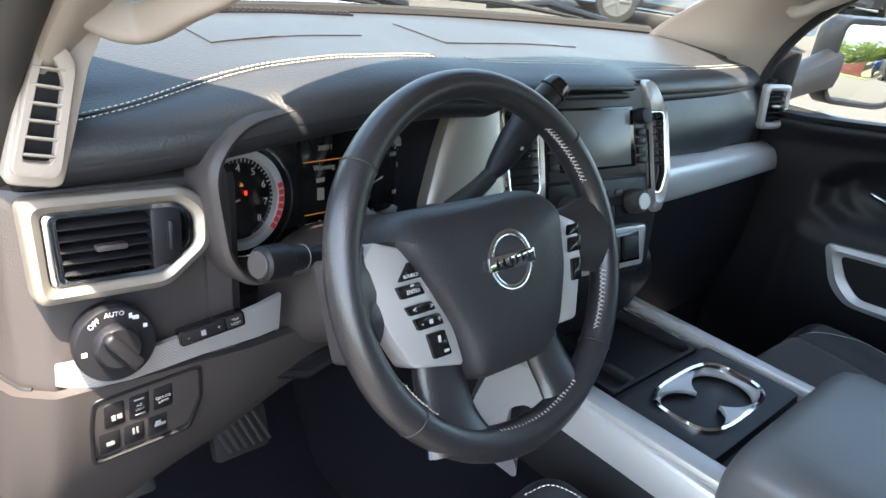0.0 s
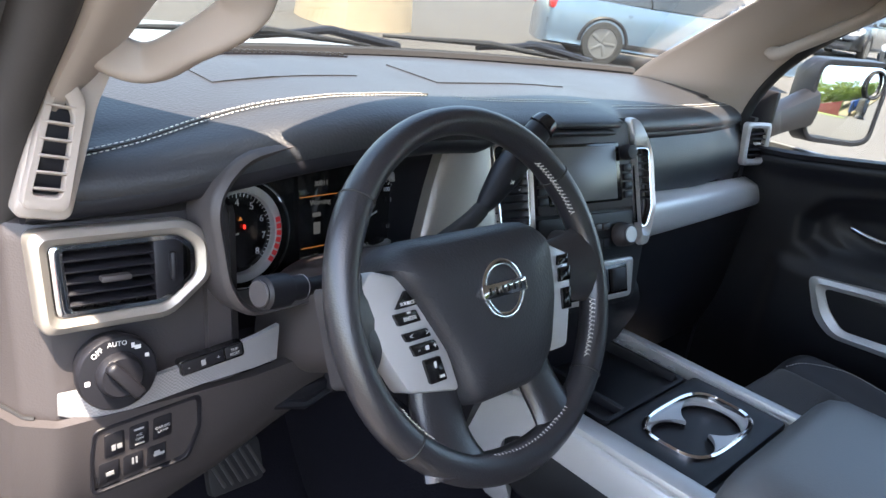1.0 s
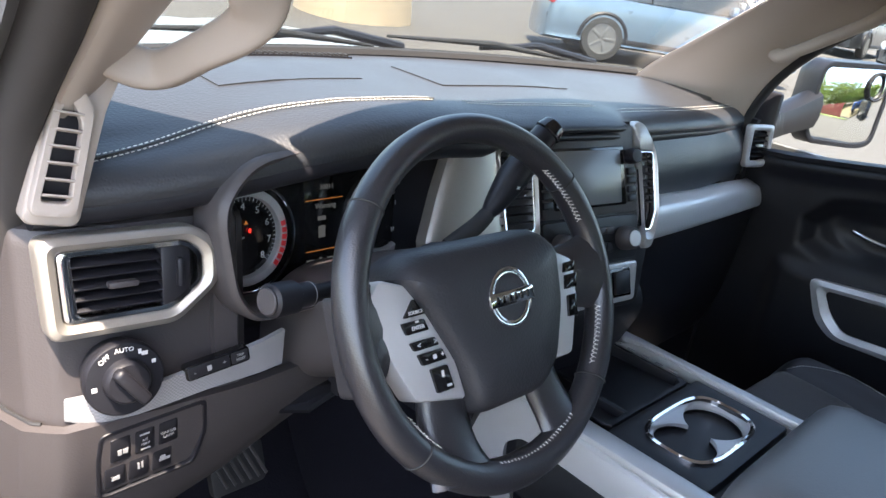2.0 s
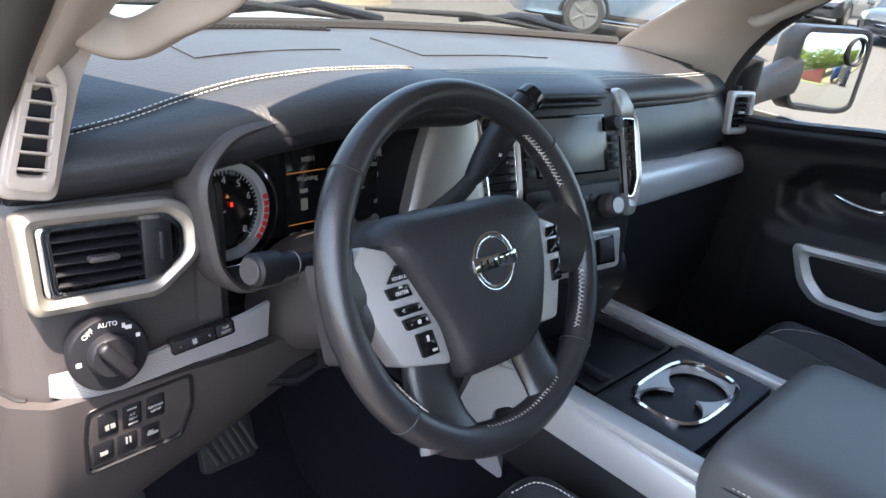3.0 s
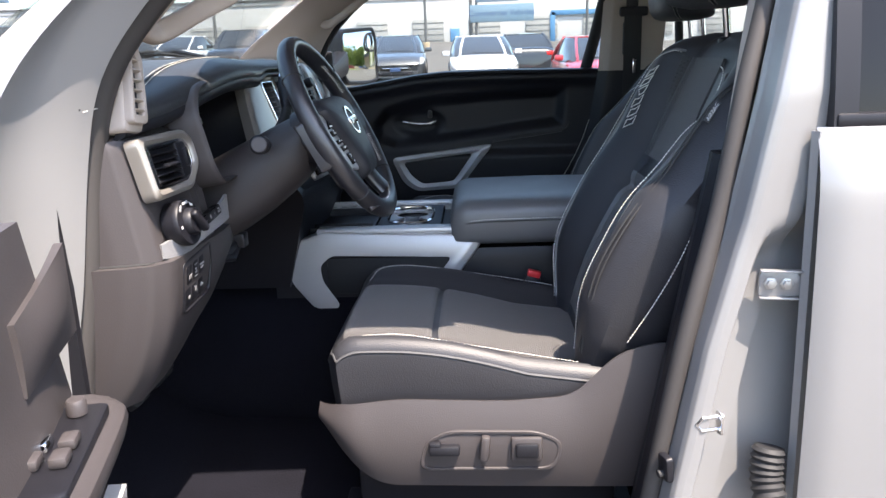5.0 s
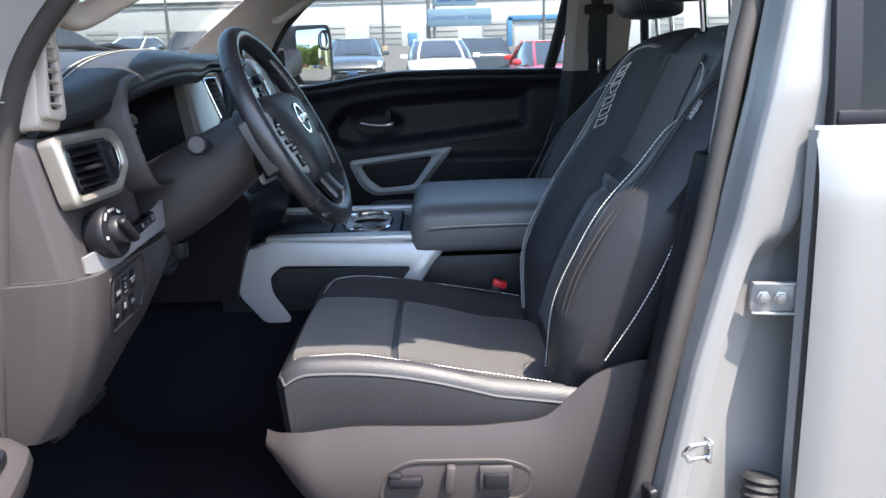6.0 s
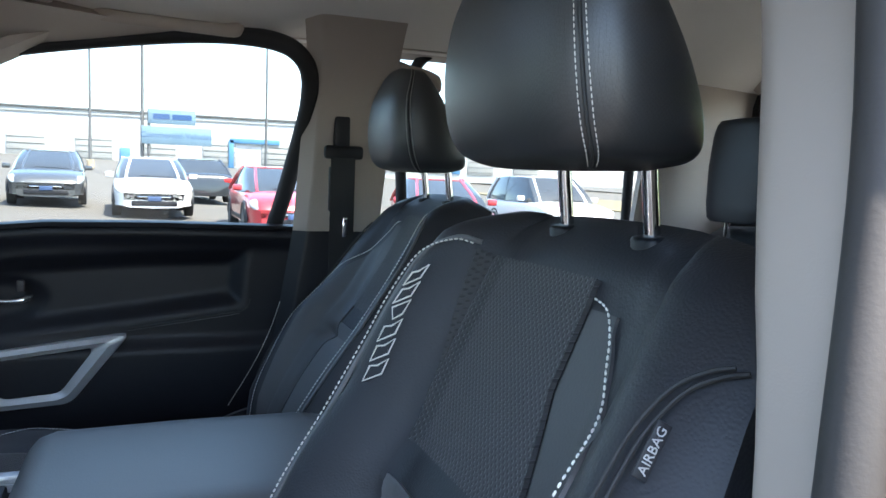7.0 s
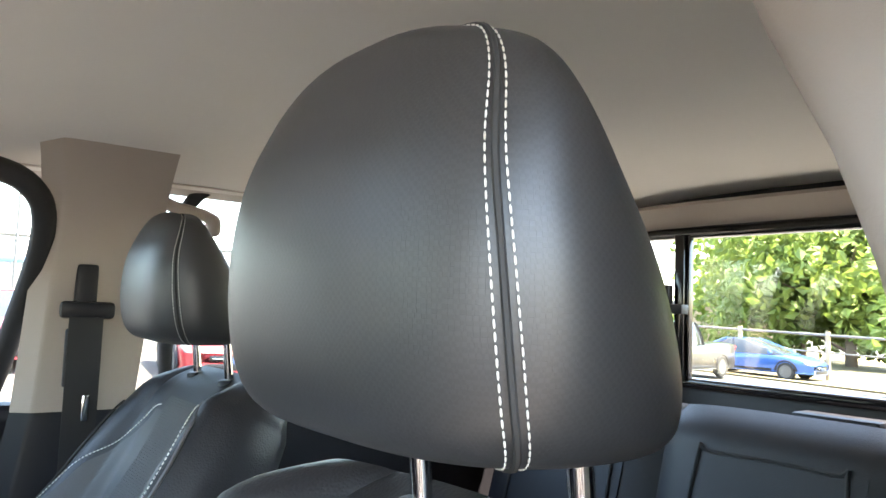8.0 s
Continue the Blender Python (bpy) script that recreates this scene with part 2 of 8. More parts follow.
LEATHER = material("black_leather", (0.023, 0.0233, 0.027), 0.50, spec=0.46, grain=0.6, grain_size=0.0022, kind="leather", vary=0.2)
LEATHER_SOFT = material("charcoal_leather", (0.115, 0.114, 0.114), 0.42, spec=0.8, grain=0.3, grain_size=0.0022, kind="leather", vary=0.2)
LEATHER_GREY = material("grey_leather", (0.062, 0.061, 0.062), 0.5, grain=0.3, grain_size=0.0022, kind="leather", vary=0.12)
INSERT = material("perforated_fabric", (0.046, 0.042, 0.040), 0.75, grain=0.8, grain_size=0.0055, kind="dots", vary=0.15, sheen=0.2)
INSERT_BACK = material("perforated_back_fabric", (0.036, 0.036, 0.037), 0.75, grain=0.8, grain_size=0.0052, kind="dots", vary=0.15, sheen=0.2, plane=2)
WOVEN = material("woven_vinyl", (0.026, 0.0265, 0.028), 0.44, spec=1.0, grain=0.9, grain_size=0.0019, kind="check", vary=0.15)
DOOR_VINYL = material("black_door_vinyl", (0.008, 0.008, 0.011), 0.48, spec=0.35, grain=0.3, grain_size=0.0022, kind="leather", vary=0.2)
CUP_BLACK = material("cup_liner_rubber", (0.006, 0.006, 0.007), 0.5, spec=0.2, vary=0.2)
WHEEL_LEATHER = material("smooth_wheel_leather", (0.020, 0.0195, 0.023), 0.34, spec=0.8, grain=0.5, grain_size=0.0016, kind="leather", vary=0.15)
PAD = material("soft_dash_pad", (0.022, 0.0235, 0.027), 0.44, spec=0.6, grain=0.5, grain_size=0.003, kind="leather", vary=0.12)
PLASTIC = material("dark_moulded_plastic", (0.043, 0.0375, 0.038), 0.5, grain=0.4, grain_size=0.0018, kind="leather", vary=0.1)
PLASTIC_BLACK = material("black_plastic", (0.009, 0.009, 0.012), 0.45, spec=0.35, grain=0.2, grain_size=0.0015, vary=0.15)
GLOSS_BLACK = material("gloss_black_plastic", (0.008, 0.008, 0.009), 0.12, vary=0.1, rough_vary=0.04)
# lighter, browner rubber: sunlight on the doorway seal is put into its colour
SEAL_RUBBER = material("sunlit_seal_rubber", (0.040, 0.036, 0.034), 0.65, grain=0.25, grain_size=0.003, vary=0.25)
RUBBER = material("black_rubber", (0.012, 0.012, 0.013), 0.7, grain=0.2, grain_size=0.002, vary=0.2)
BEIGE = material("beige_pillar_trim", (0.38, 0.325, 0.28), 0.62, grain=0.3, grain_size=0.0016, vary=0.05)
CLOTH = material("headliner_cloth", (0.72, 0.68, 0.63), 0.9, grain=0.4, grain_size=0.0018, vary=0.06, sheen=0.2)
SILVER = material("satin_silver_paint", (0.50, 0.50, 0.50), 0.36, metal=0.4, grain=0.06, grain_size=0.001, vary=0.05)
CHAMPAGNE = material("champagne_satin_trim", (0.36, 0.335, 0.30), 0.36, metal=0.7, grain=0.06, grain_size=0.001, vary=0.05)
WEAVE = material("metal_weave_trim", (0.36, 0.36, 0.37), 0.38, metal=0.45, grain=0.9, grain_size=0.0020, kind="check", vary=0.05)
CHROME = material("polished_chrome", (0.82, 0.82, 0.83), 0.09, metal=1.0, vary=0.03, rough_vary=0.04)
THREAD = material("white_thread", (0.72, 0.70, 0.64), 0.7, vary=0.1)
GREY_THREAD = material("grey_thread", (0.20, 0.20, 0.21), 0.7, vary=0.1)
DARK_THREAD = material("black_thread", (0.03, 0.03, 0.03), 0.7, vary=0.1)
CARPET = material("black_carpet", (0.006, 0.006, 0.009), 0.95, spec=0.1, grain=1.0, grain_size=0.004, vary=0.3, vary_size=0.08)
PAINT = material("silver_car_paint", (0.24, 0.239, 0.238), 0.34, metal=0.3, vary=0.03, coat=0.2, grain=0.02, grain_size=0.0008)
STEEL_BOLT = material("zinc_bolt", (0.42, 0.43, 0.44), 0.35, metal=0.9, vary=0.08)
GLASS = pane("clear_glass", (0.93, 0.96, 0.95))
TINTED = pane("tinted_glass", (0.83, 0.86, 0.85))
SCREEN_GLASS = pane("windshield_glass", (0.76, 0.79, 0.77))
CABIN_GLASS = material("car_window_glass", (0.030, 0.034, 0.038), 0.06, spec=0.7, vary=0.1, rough_vary=0.02)
DARK_GLASS = material("dark_privacy_glass", (0.010, 0.010, 0.011), 0.05, spec=0.2, vary=0.1, rough_vary=0.02)
WHITE_INK = material("white_print", (0.5, 0.5, 0.49), 0.6, vary=0.05)
GREY_INK = material("grey_print", (0.26, 0.26, 0.26), 0.6, vary=0.05)
RED = material("red_button", (0.65, 0.03, 0.035), 0.4, vary=0.08)
MIRROR = material("mirror_glass", (0.85, 0.87, 0.86), 0.02, metal=1.0, vary=0.02, rough_vary=0.0)

# ---- the cab: floor, roof, pillars, glass ----
def lerp_path(pts, s):
    p = np.asarray(pts, float)
    return np.array([np.interp(s, np.linspace(0, 1, len(p)), p[:, k]) for k in range(3)])


FLOOR_Z = 0.66
solid("floor", [shell(lambda u, v: (-0.80 + 1.62 * u, -1.55 + 2.75 * v, FLOOR_Z + 0.30 * max(0, (v - 0.86) / 0.14) ** 1.5 + 0.006 * math.sin(9 * u + 5 * v)), 30, 44, 0.03)], CARPET, "black carpeted cab floor rising to the pedals", "floor", kind="structure")
solid("firewall", [shell(lambda u, v: (-0.80 + 1.62 * u, 1.20 - 0.04 * v, 0.75 + 0.72 * v), 6, 6, 0.03)], CARPET, "dark insulated bulkhead ahead of the footwell", "wall", kind="structure")


def roof_z(x, y):
    edge = 1 - min(1, abs(x) / 0.72) ** 3.2
    return 1.858 + 0.088 * edge * (1 - 0.20 * max(0, y + 0.1) / 0.6) - 0.02 * max(0, -y - 1.1) / 0.4


solid("ceiling", [shell(lambda u, v: (-0.72 + 1.44 * u, 0.47 - 1.97 * v, roof_z(-0.72 + 1.44 * u, 0.47 - 1.97 * v)), 48, 48, -0.012)], CLOTH, "light grey woven cloth headliner of the cab", "ceiling", kind="structure")
solid("roof", [shell(lambda u, v: (-0.765 + 1.53 * u, 0.50 - 2.06 * v, roof_z(-0.70 + 1.40 * u, 0.47 - 1.9 * v) + 0.035), 24, 24, 0.006)], PAINT, "silver painted steel roof panel of the pickup cab", "roof", kind="structure")

SEAL = [(0.80, 0.765, 1.38), (0.80, 0.742, 1.50), (0.792, 0.682, 1.60), (0.778, 0.565, 1.705), (0.755, 0.41, 1.785), (0.745, 0.18, 1.825), (0.735, 0.0, 1.85)]
SCREEN_EDGE = [(0.70, 1.02, 1.45), (0.67, 0.95, 1.53), (0.645, 0.84, 1.61), (0.615, 0.70, 1.71), (0.585, 0.57, 1.80), (0.56, 0.48, 1.85), (0.55, 0.46, 1.855)]


SEAL_DRIVER = [(0.70, 0.768, 1.38), (0.70, 0.738, 1.50), (0.692, 0.655, 1.60), (0.703, 0.535, 1.695), (0.72, 0.38, 1.77), (0.732, 0.18, 1.825), (0.735, 0.0, 1.85)]


def a_pillar(side):
    """Moulded windscreen pillar trim from dash to roof."""
    rows = []
    edge = SEAL if side > 0 else SEAL_DRIVER
    for i in range(7):
        s, w = np.array(edge[i]), np.array(SCREEN_EDGE[i])
        inw = np.array([-0.05, -0.035, -0.012]) * (1.0 if i < 5 else 0.6) * (0.4 if side > 0 else 1.0)
        mid = (s * 0.52 + w * 0.48) + inw
        near = s * 0.85 + w * 0.15 + inw * 0.62
        far = s * 0.15 + w * 0.85 + inw * 0.55
        out = (s + w) / 2 + np.array([0.03, 0.03, 0.03])
        rows.append([(side * q[0], q[1], q[2]) for q in (s, near, mid, far, w, out)])
    return loft(rows, 6, 5)


pl = thing("windshield_pillar", (-0.74, 0.75, 1.36), "light beige moulded windshield pillar trim, sunlit, with a grab handle and air outlet", "pillar", kind="structure")
part("pillar_trim", a_pillar(-1), BEIGE, pl)
pr = thing("windshield_pillar", (0.74, 0.75, 1.36), "light beige moulded windshield pillar trim on the passenger side", "pillar", kind="structure")
part("pillar_trim", a_pillar(1), BEIGE, pr)

# outer painted pillars and rubber seals round the driver's opening
seal_pts = [(-0.800, -0.038, 0.80), (-0.790, -0.090, 1.10), (-0.770, -0.133, 1.28), (-0.756, -0.163, 1.45), (-0.730, -0.196, 1.62), (-0.728, -0.165, 1.79), (-0.750, 0.0, 1.848), (-0.755, 0.18, 1.828), (-0.743, 0.38, 1.775), (-0.727, 0.54, 1.70), (-0.715, 0.662, 1.602), (-0.722, 0.742, 1.50), (-0.724, 0.782, 1.38), (-0.742, 0.808, 1.20), (-0.765, 0.836, 1.02), (-0.785, 0.85, 0.80), (-0.80, 0.82, 0.70)]
solid("door_seal", tube(crom(seal_pts, 8), [np.interp(k, [36, 52], [0.014, 0.025]) for k in range(len(crom(seal_pts, 8)))], 12), SEAL_RUBBER, "black rubber weatherstrip round the open doorway", "seal", kind="structure")


def jamb(u, v):
    """Painted body face outside the seal, from hinge pillar over the roof rail."""
    pts = crom(seal_pts[6:], 8)
    p = lerp_path(pts, u)
    low = min(1, max(0, (p[2] - 1.0) / 0.8))
    w = np.interp(p[2], [1.0, 1.35, 1.5, 1.6, 1.85], [0.20, 0.17, 0.11, 0.07, 0.045])
    return (p[0] - 0.024 - w * v ** 0.9, p[1] + (0.02 + 0.10 * (1 - low)) * v + 0.02 * math.sin(v * 3.1), p[2] + 0.045 * v * low)


body = thing("body_side", (-0.9, 0.3, 0.6), "silver painted body side framing the driver's doorway", "body panel", kind="structure")
part("hinge_pillar", shell(jamb, 60, 12, 0.02), PAINT, body)
for u, v in ((0.585, 0.36), (0.585, 0.60), (0.66, 0.36)):
    a_, b_, c_ = (Vector(jamb(u, v)), Vector(jamb(u, v + 0.05)), Vector(jamb(u + 0.02, v)))
    part("plug", turned([(0.001, 0.006), (0.013, 0.0055), (0.0165, 0.002), (0.017, -0.003)], frm(a_, a_ - b_, a_ - c_), 24), PLASTIC_BLACK, body, "round black rubber plug")


def b_post(u, v):
    """Painted centre post: u runs outwards from the seal, v runs up."""
    z = 0.70 + 1.12 * v
    ys = np.interp(z, [0.7, 0.85, 1.10, 1.28, 1.45, 1.62, 1.82], [-0.028, -0.048, -0.093, -0.138, -0.168, -0.200, -0.19])
    k = [0, 0.05, 0.20, 0.27, 0.34, 0.55, 0.78, 0.84, 1.0]
    x = np.interp(u, k, [-0.778, -0.786, -0.816, -0.824, -0.827, -0.825, -0.821, -0.806, -0.795]) - 0.05 * max(0, 1.25 - z) + np.interp(z, [1.45, 1.62, 1.82], [0, 0.025, 0.05])
    y = ys + np.interp(u, k, [-0.004, -0.008, -0.013, -0.018, -0.028, -0.055, -0.086, -0.092, -0.110])
    y = y + (-0.32 - y) * max(0, (u - 0.84) / 0.16)
    # the face steps in behind the hinge
    s0 = max(0, min(1, (1.275 - z) / 0.05 + (u - 0.6) * 1.5)) * max(0, min(1, (u - 0.44) / 0.08))
    x += (0.030 * s0 * s0 * (3 - 2 * s0)) if z < 1.33 else 0
    return (x, y, z)


part("centre_post", shell(b_post, 68, 70, 0.02), PAINT, body)

# inner trim of the centre post on the driver's side
def b_trim(side, y0, deep):
    def upper(u, v):
        z0 = 1.43 if side > 0 else 1.36
        z = z0 + (1.90 - z0) * v
        fl = max(0, (v - 0.70) / 0.30) ** 2
        return (side * (0.785 - (0.12 if side > 0 else 0.03) * v - 0.07 * fl - np.interp(u, [0, 0.25, 0.5, 0.62, 1], [0, 0.45, 0.93, 1, 0.95]) * deep), y0 + 0.005 - 0.012 * v + 0.03 * fl - np.interp(u, [0, 0.5, 0.62, 1], [0, 0.03, 0.05, 0.20]) * (1 + 0.1 * fl), z)

    def lower(u, v):
        z = 0.72 + ((1.43 if side > 0 else 1.36) - 0.72) * v
        return (side * ((0.80 if side > 0 else 0.775) - 0.015 * v - np.interp(u, [0, 0.25, 0.5, 0.62, 1], [0, 0.45, 0.93, 1, 0.95]) * deep), y0 + 0.12 - 0.115 * v - np.interp(u, [0, 0.25, 0.5, 0.62, 1], [0, 0.015, 0.03, 0.05, 0.19] if side > 0 else [0, -0.012, -0.006, 0.012, 0.17]), z)
    if side < 0:
        def upper(u, v):
            z = 1.36 + 0.52 * v
            d = np.interp(z, [1.36, 1.46, 1.52, 1.64, 1.70, 1.76, 1.82, 1.88], [0.075, 0.096, 0.117, 0.150, 0.178, 0.226, 0.264, 0.290])
            yy = np.interp(z, [1.36, 1.46, 1.52, 1.64, 1.70, 1.76, 1.82, 1.88], [-0.143, -0.160, -0.172, -0.198, -0.215, -0.262, -0.30, -0.32])
            return (-(0.750 - 0.01 * v - np.interp(u, [0, 0.2, 0.4, 0.52, 0.62, 0.75, 1], [0, 0.42, 0.80, 0.95, 1, 0.985, 0.93]) * (d - 0.035)), yy - np.interp(u, [0, 0.4, 0.52, 0.62, 0.75, 1], [0, 0.006, 0.014, 0.034, 0.075, 0.19]), z)
    t = thing("centre_pillar", (side * 0.78, y0 - 0.07, 0.72), "centre door pillar with light grey upper and black lower trim", "pillar", kind="structure")
    part("upper_trim", shell(upper, 24, 14, 0.015 * side), BEIGE, t, "light grey moulded upper trim")
    part("lower_trim", shell(lower, 24, 14, 0.015 * side), PLASTIC_BLACK, t, "black moulded lower trim")
    return t


b_trim(-1, -0.150, 0.070)
b_trim(1, -0.205, 0.022)


def edge_panel(name, pts, w, t, mat, label):
    solid(name, tube(crom(pts, 8), w, 10), mat, label, name.replace("_", " "), kind="structure")


# passenger window frame and roof rails
prail = [(0.80, 0.76, 1.40), (0.80, 0.742, 1.50), (0.792, 0.682, 1.60), (0.778, 0.565, 1.702), (0.76, 0.41, 1.782), (0.728, 0.10, 1.838), (0.672, -0.09, 1.844), (0.660, -0.188, 1.815), (0.690, -0.218, 1.735), (0.79, -0.195, 1.56), (0.88, -0.172, 1.43)]
edge_panel("window_seal", [(q[0] + 0.012, q[1], q[2]) for q in prail], 0.020, 0, RUBBER, "black rubber seal round the passenger window")
solid("window_1", shell(lambda u, v: (0.872 - 0.09 * v ** 1.5, 0.74 - 0.95 * u, 1.385 + 0.48 * v), 8, 8, 0.004), TINTED, "clear glass of the passenger door window", "window", kind="structure").visible_shadow = False
# rear side window frame, passenger side
prear = [(0.80, -0.47, 1.46), (0.785, -0.455, 1.70), (0.765, -0.47, 1.80), (0.745, -0.52, 1.862), (0.755, -0.62, 1.872), (0.76, -1.0, 1.86), (0.80, -1.12, 1.80), (0.84, -1.15, 1.46)]
edge_panel("window_seal", prear, 0.014, 0, RUBBER, "black rubber seal round the rear side window")
solid("window_2", shell(lambda u, v: (0.862 - 0.09 * v ** 1.5, -0.40 - 0.78 * u, 1.42 + 0.47 * v), 6, 6, 0.004), TINTED, "glass of the rear passenger door window", "window", kind="structure").visible_shadow = False
for side in (1, -1):
    solid("side_rail_trim", shell(lambda u, v: (side * (0.70 + 0.075 * v), 0.42 - 1.92 * u, 1.872 - 0.012 * v - (0.10 * max(0, (0.42 - 1.92 * u - 0.2) / 0.22) ** 1.3)), 30, 4, 0.02), BEIGE, "light trim along the roof rail above the doors", "trim", kind="structure")
    solid("rear_quarter_trim", [shell(lambda u, v: (side * (0.80 - 0.09 * v), -1.14 - 0.36 * u, 1.40 + 0.46 * v), 6, 6, 0.02)], BEIGE, "light moulded trim of the rear cab corner", "trim", kind="structure")
    solid("rear_side_wall", [shell(lambda u, v: ((0.83 if side > 0 else -0.70), -0.30 - 1.2 * u, 0.66 + 0.78 * v), 6, 6, 0.03)], PLASTIC_BLACK, "black trim panel of the rear door, closed", "door panel", kind="structure")
solid("rear_side_window_driver", shell(lambda u, v: (-0.735 + 0.05 * v ** 1.5, -0.40 - 0.74 * u, 1.42 + 0.46 * v), 4, 4, 0.004), DARK_GLASS, "dark glass of the rear driver side door", "window", kind="structure")

# rear wall and sliding rear window
RW_Y = -1.50
rear = [box((0, RW_Y, 1.05), (1.66, 0.04, 0.86), 0.004), box((0, RW_Y, 1.90), (1.6, 0.04, 0.15), 0.004), box((-0.77, RW_Y, 1.66), (0.09, 0.04, 0.36), 0.004), box((0.77, RW_Y, 1.66), (0.09, 0.04, 0.36), 0.004)]
solid("wall_rear", rear, PLASTIC_BLACK, "black rear wall of the cab below the sliding window", "wall", kind="structure")
solid("rear_header_trim", [shell(lambda u, v: (-0.70 + 1.40 * u, RW_Y + 0.03 + 0.06 * v, 1.832 + 0.04 * v + 0.02 * (1 - abs(2 * u - 1) ** 3)), 12, 4, 0.01)], BEIGE, "light trim above the rear window", "trim", kind="structure")
rwin = thing("window_3", (0, RW_Y, 1.48), "sliding rear cab window with black frame and latch", "window", kind="structure")
part("window_frame", [bezel(rounded([(-0.745, -0.18), (0.745, -0.18), (0.715, 0.18), (-0.715, 0.18)], 0.05), rounded([(-0.72, -0.158), (0.72, -0.158), (0.69, 0.158), (-0.69, 0.158)], 0.045), 0.03, frm((0, RW_Y + 0.035, 1.66), (-1, 0, 0), (0, 0, 1)))], GLOSS_BLACK, rwin)
for x in (0.315, -0.315):
    part("slider_post", [box((x, RW_Y + 0.035, 1.66), (0.026, 0.022, 0.33), 0.003), box((x - 0.018, RW_Y + 0.03, 1.66), (0.008, 0.016, 0.33), 0.002)], GLOSS_BLACK, rwin)
part("latch", [box((0.315, RW_Y + 0.056, 1.655), (0.05, 0.03, 0.022), 0.004), box((0.335, RW_Y + 0.056, 1.685), (0.012, 0.02, 0.05), 0.003)], PLASTIC_BLACK, rwin, "black window latch")
part("glass_pane", [box((0, RW_Y + 0.012, 1.66), (1.45, 0.004, 0.34), 0)], GLASS, rwin).visible_shadow = False

# windshield and bonnet
def screen_at(u, v):
    e = lerp_path(SCREEN_EDGE, v)
    x = (2 * u - 1) * (e[0] + 0.015)
    return (x, e[1] + (0.14 - 0.10 * v) * (1 - (2 * u - 1) ** 2), e[2] + 0.012)


solid("windshield", shell(screen_at, 24, 14, 0.005), SCREEN_GLASS, "clear curved windshield glass", "windshield", kind="structure").visible_shadow = False
# added out of view: reaches down the glass to keep sun off the passenger dash
solid("windshield_header", shell(lambda u, v: tuple(np.array(screen_at(0.02 + 0.96 * u, 0.64 + 0.36 * v)) - np.array([0, 0, 0.012])), 20, 5, 0.012), BEIGE, "unseen light trim set low over the windshield to shade the dash", "trim", kind="structure")
solid("windshield_edge", tube([screen_at(u, 0.10) for u in np.linspace(0.01, 0.99, 40)], 0.012, 8), RUBBER, "black rubber strip at the foot of the windshield", "seal", kind="structure")
solid("cowl", shell(lambda u, v: (-0.78 + 1.56 * u, 1.10 + 0.16 * v + 0.10 * (1 - (2 * u - 1) ** 2), 1.475 - 0.05 * v + 0.01 * math.sin(u * 40)), 60, 6, 0.02), PLASTIC_BLACK, "black plastic cowl grille below the windshield", "cowl", kind="structure")
solid("hood", shell(lambda u, v: ((2 * u - 1) * (0.86 - 0.05 * v), 1.26 + 0.10 * (1 - (2 * u - 1) ** 2) + 1.15 * v, 1.445 - 0.03 * v - 0.05 * v ** 3 - 0.07 * abs(2 * u - 1) ** 4 + 0.012 * math.exp(-((abs(2 * u - 1) - 0.5) / 0.06) ** 2)), 40, 30, 0.012), PAINT, "silver painted bonnet of the pickup", "hood", kind="structure")


def wiper(x0, x1, y0, y1):
    t = thing("wiper", (x0, y0, 1.50), "black windshield wiper parked at the cowl", "wiper", group="windshield wipers")
    a, b = Vector((x0, y0, 1.515)), Vector((x1, y1, 1.535))
    part("arm", tube([a, a.lerp(b, 0.3) + Vector((0, 0.01, 0.02)), a.lerp(b, 0.6)], [0.010, 0.008, 0.005], 8), PLASTIC_BLACK, t)
    part("blade", tube([a.lerp(b, 0.15) + Vector((0, -0.01, 0)), a.lerp(b, 0.55) + Vector((0, -0.005, 0.012)), b], [0.003, 0.007, 0.003], 8), RUBBER, t)


wiper(0.10, -0.48, 1.16, 1.10)
wiper(0.62, 0.06, 1.06, 1.16)

solid("kick_panel", [shell(lambda u, v: (-0.798 + 0.01 * v, 0.80 + 0.42 * u, 0.66 + 0.66 * v), 6, 6, 0.012), shell(lambda u, v: (0.815, 0.80 + 0.42 * u, 0.66 + 0.70 * v), 6, 6, 0.012)], PLASTIC_BLACK, "black footwell side panel", "trim", kind="structure")
solid("dash_side_wall", [shell(lambda u, v: (0.83, 0.72 + 0.5 * u, 0.66 + 0.80 * v), 4, 4, 0.02)], PLASTIC_BLACK, "black inner side wall beside the dash", "wall", kind="structure")

# ---- steering wheel ----
WC = Vector((-0.364, 0.467, 1.379))
WM = frm(WC, (1, -0.022, 0), (0, 0.462, 0.887))
HUB = WM @ Matrix.Translation((-0.011, 0.001, -0.018))
wheel = thing("steering_wheel", tuple(WC), "black leather four-spoke steering wheel with silver switch bezels and white stitching", "steering wheel")
RIM_R = 0.1787


def on_rim(a, r=RIM_R, h=0.0):
    return WM @ Vector((r * math.cos(a), r * math.sin(a) * 0.985, h))


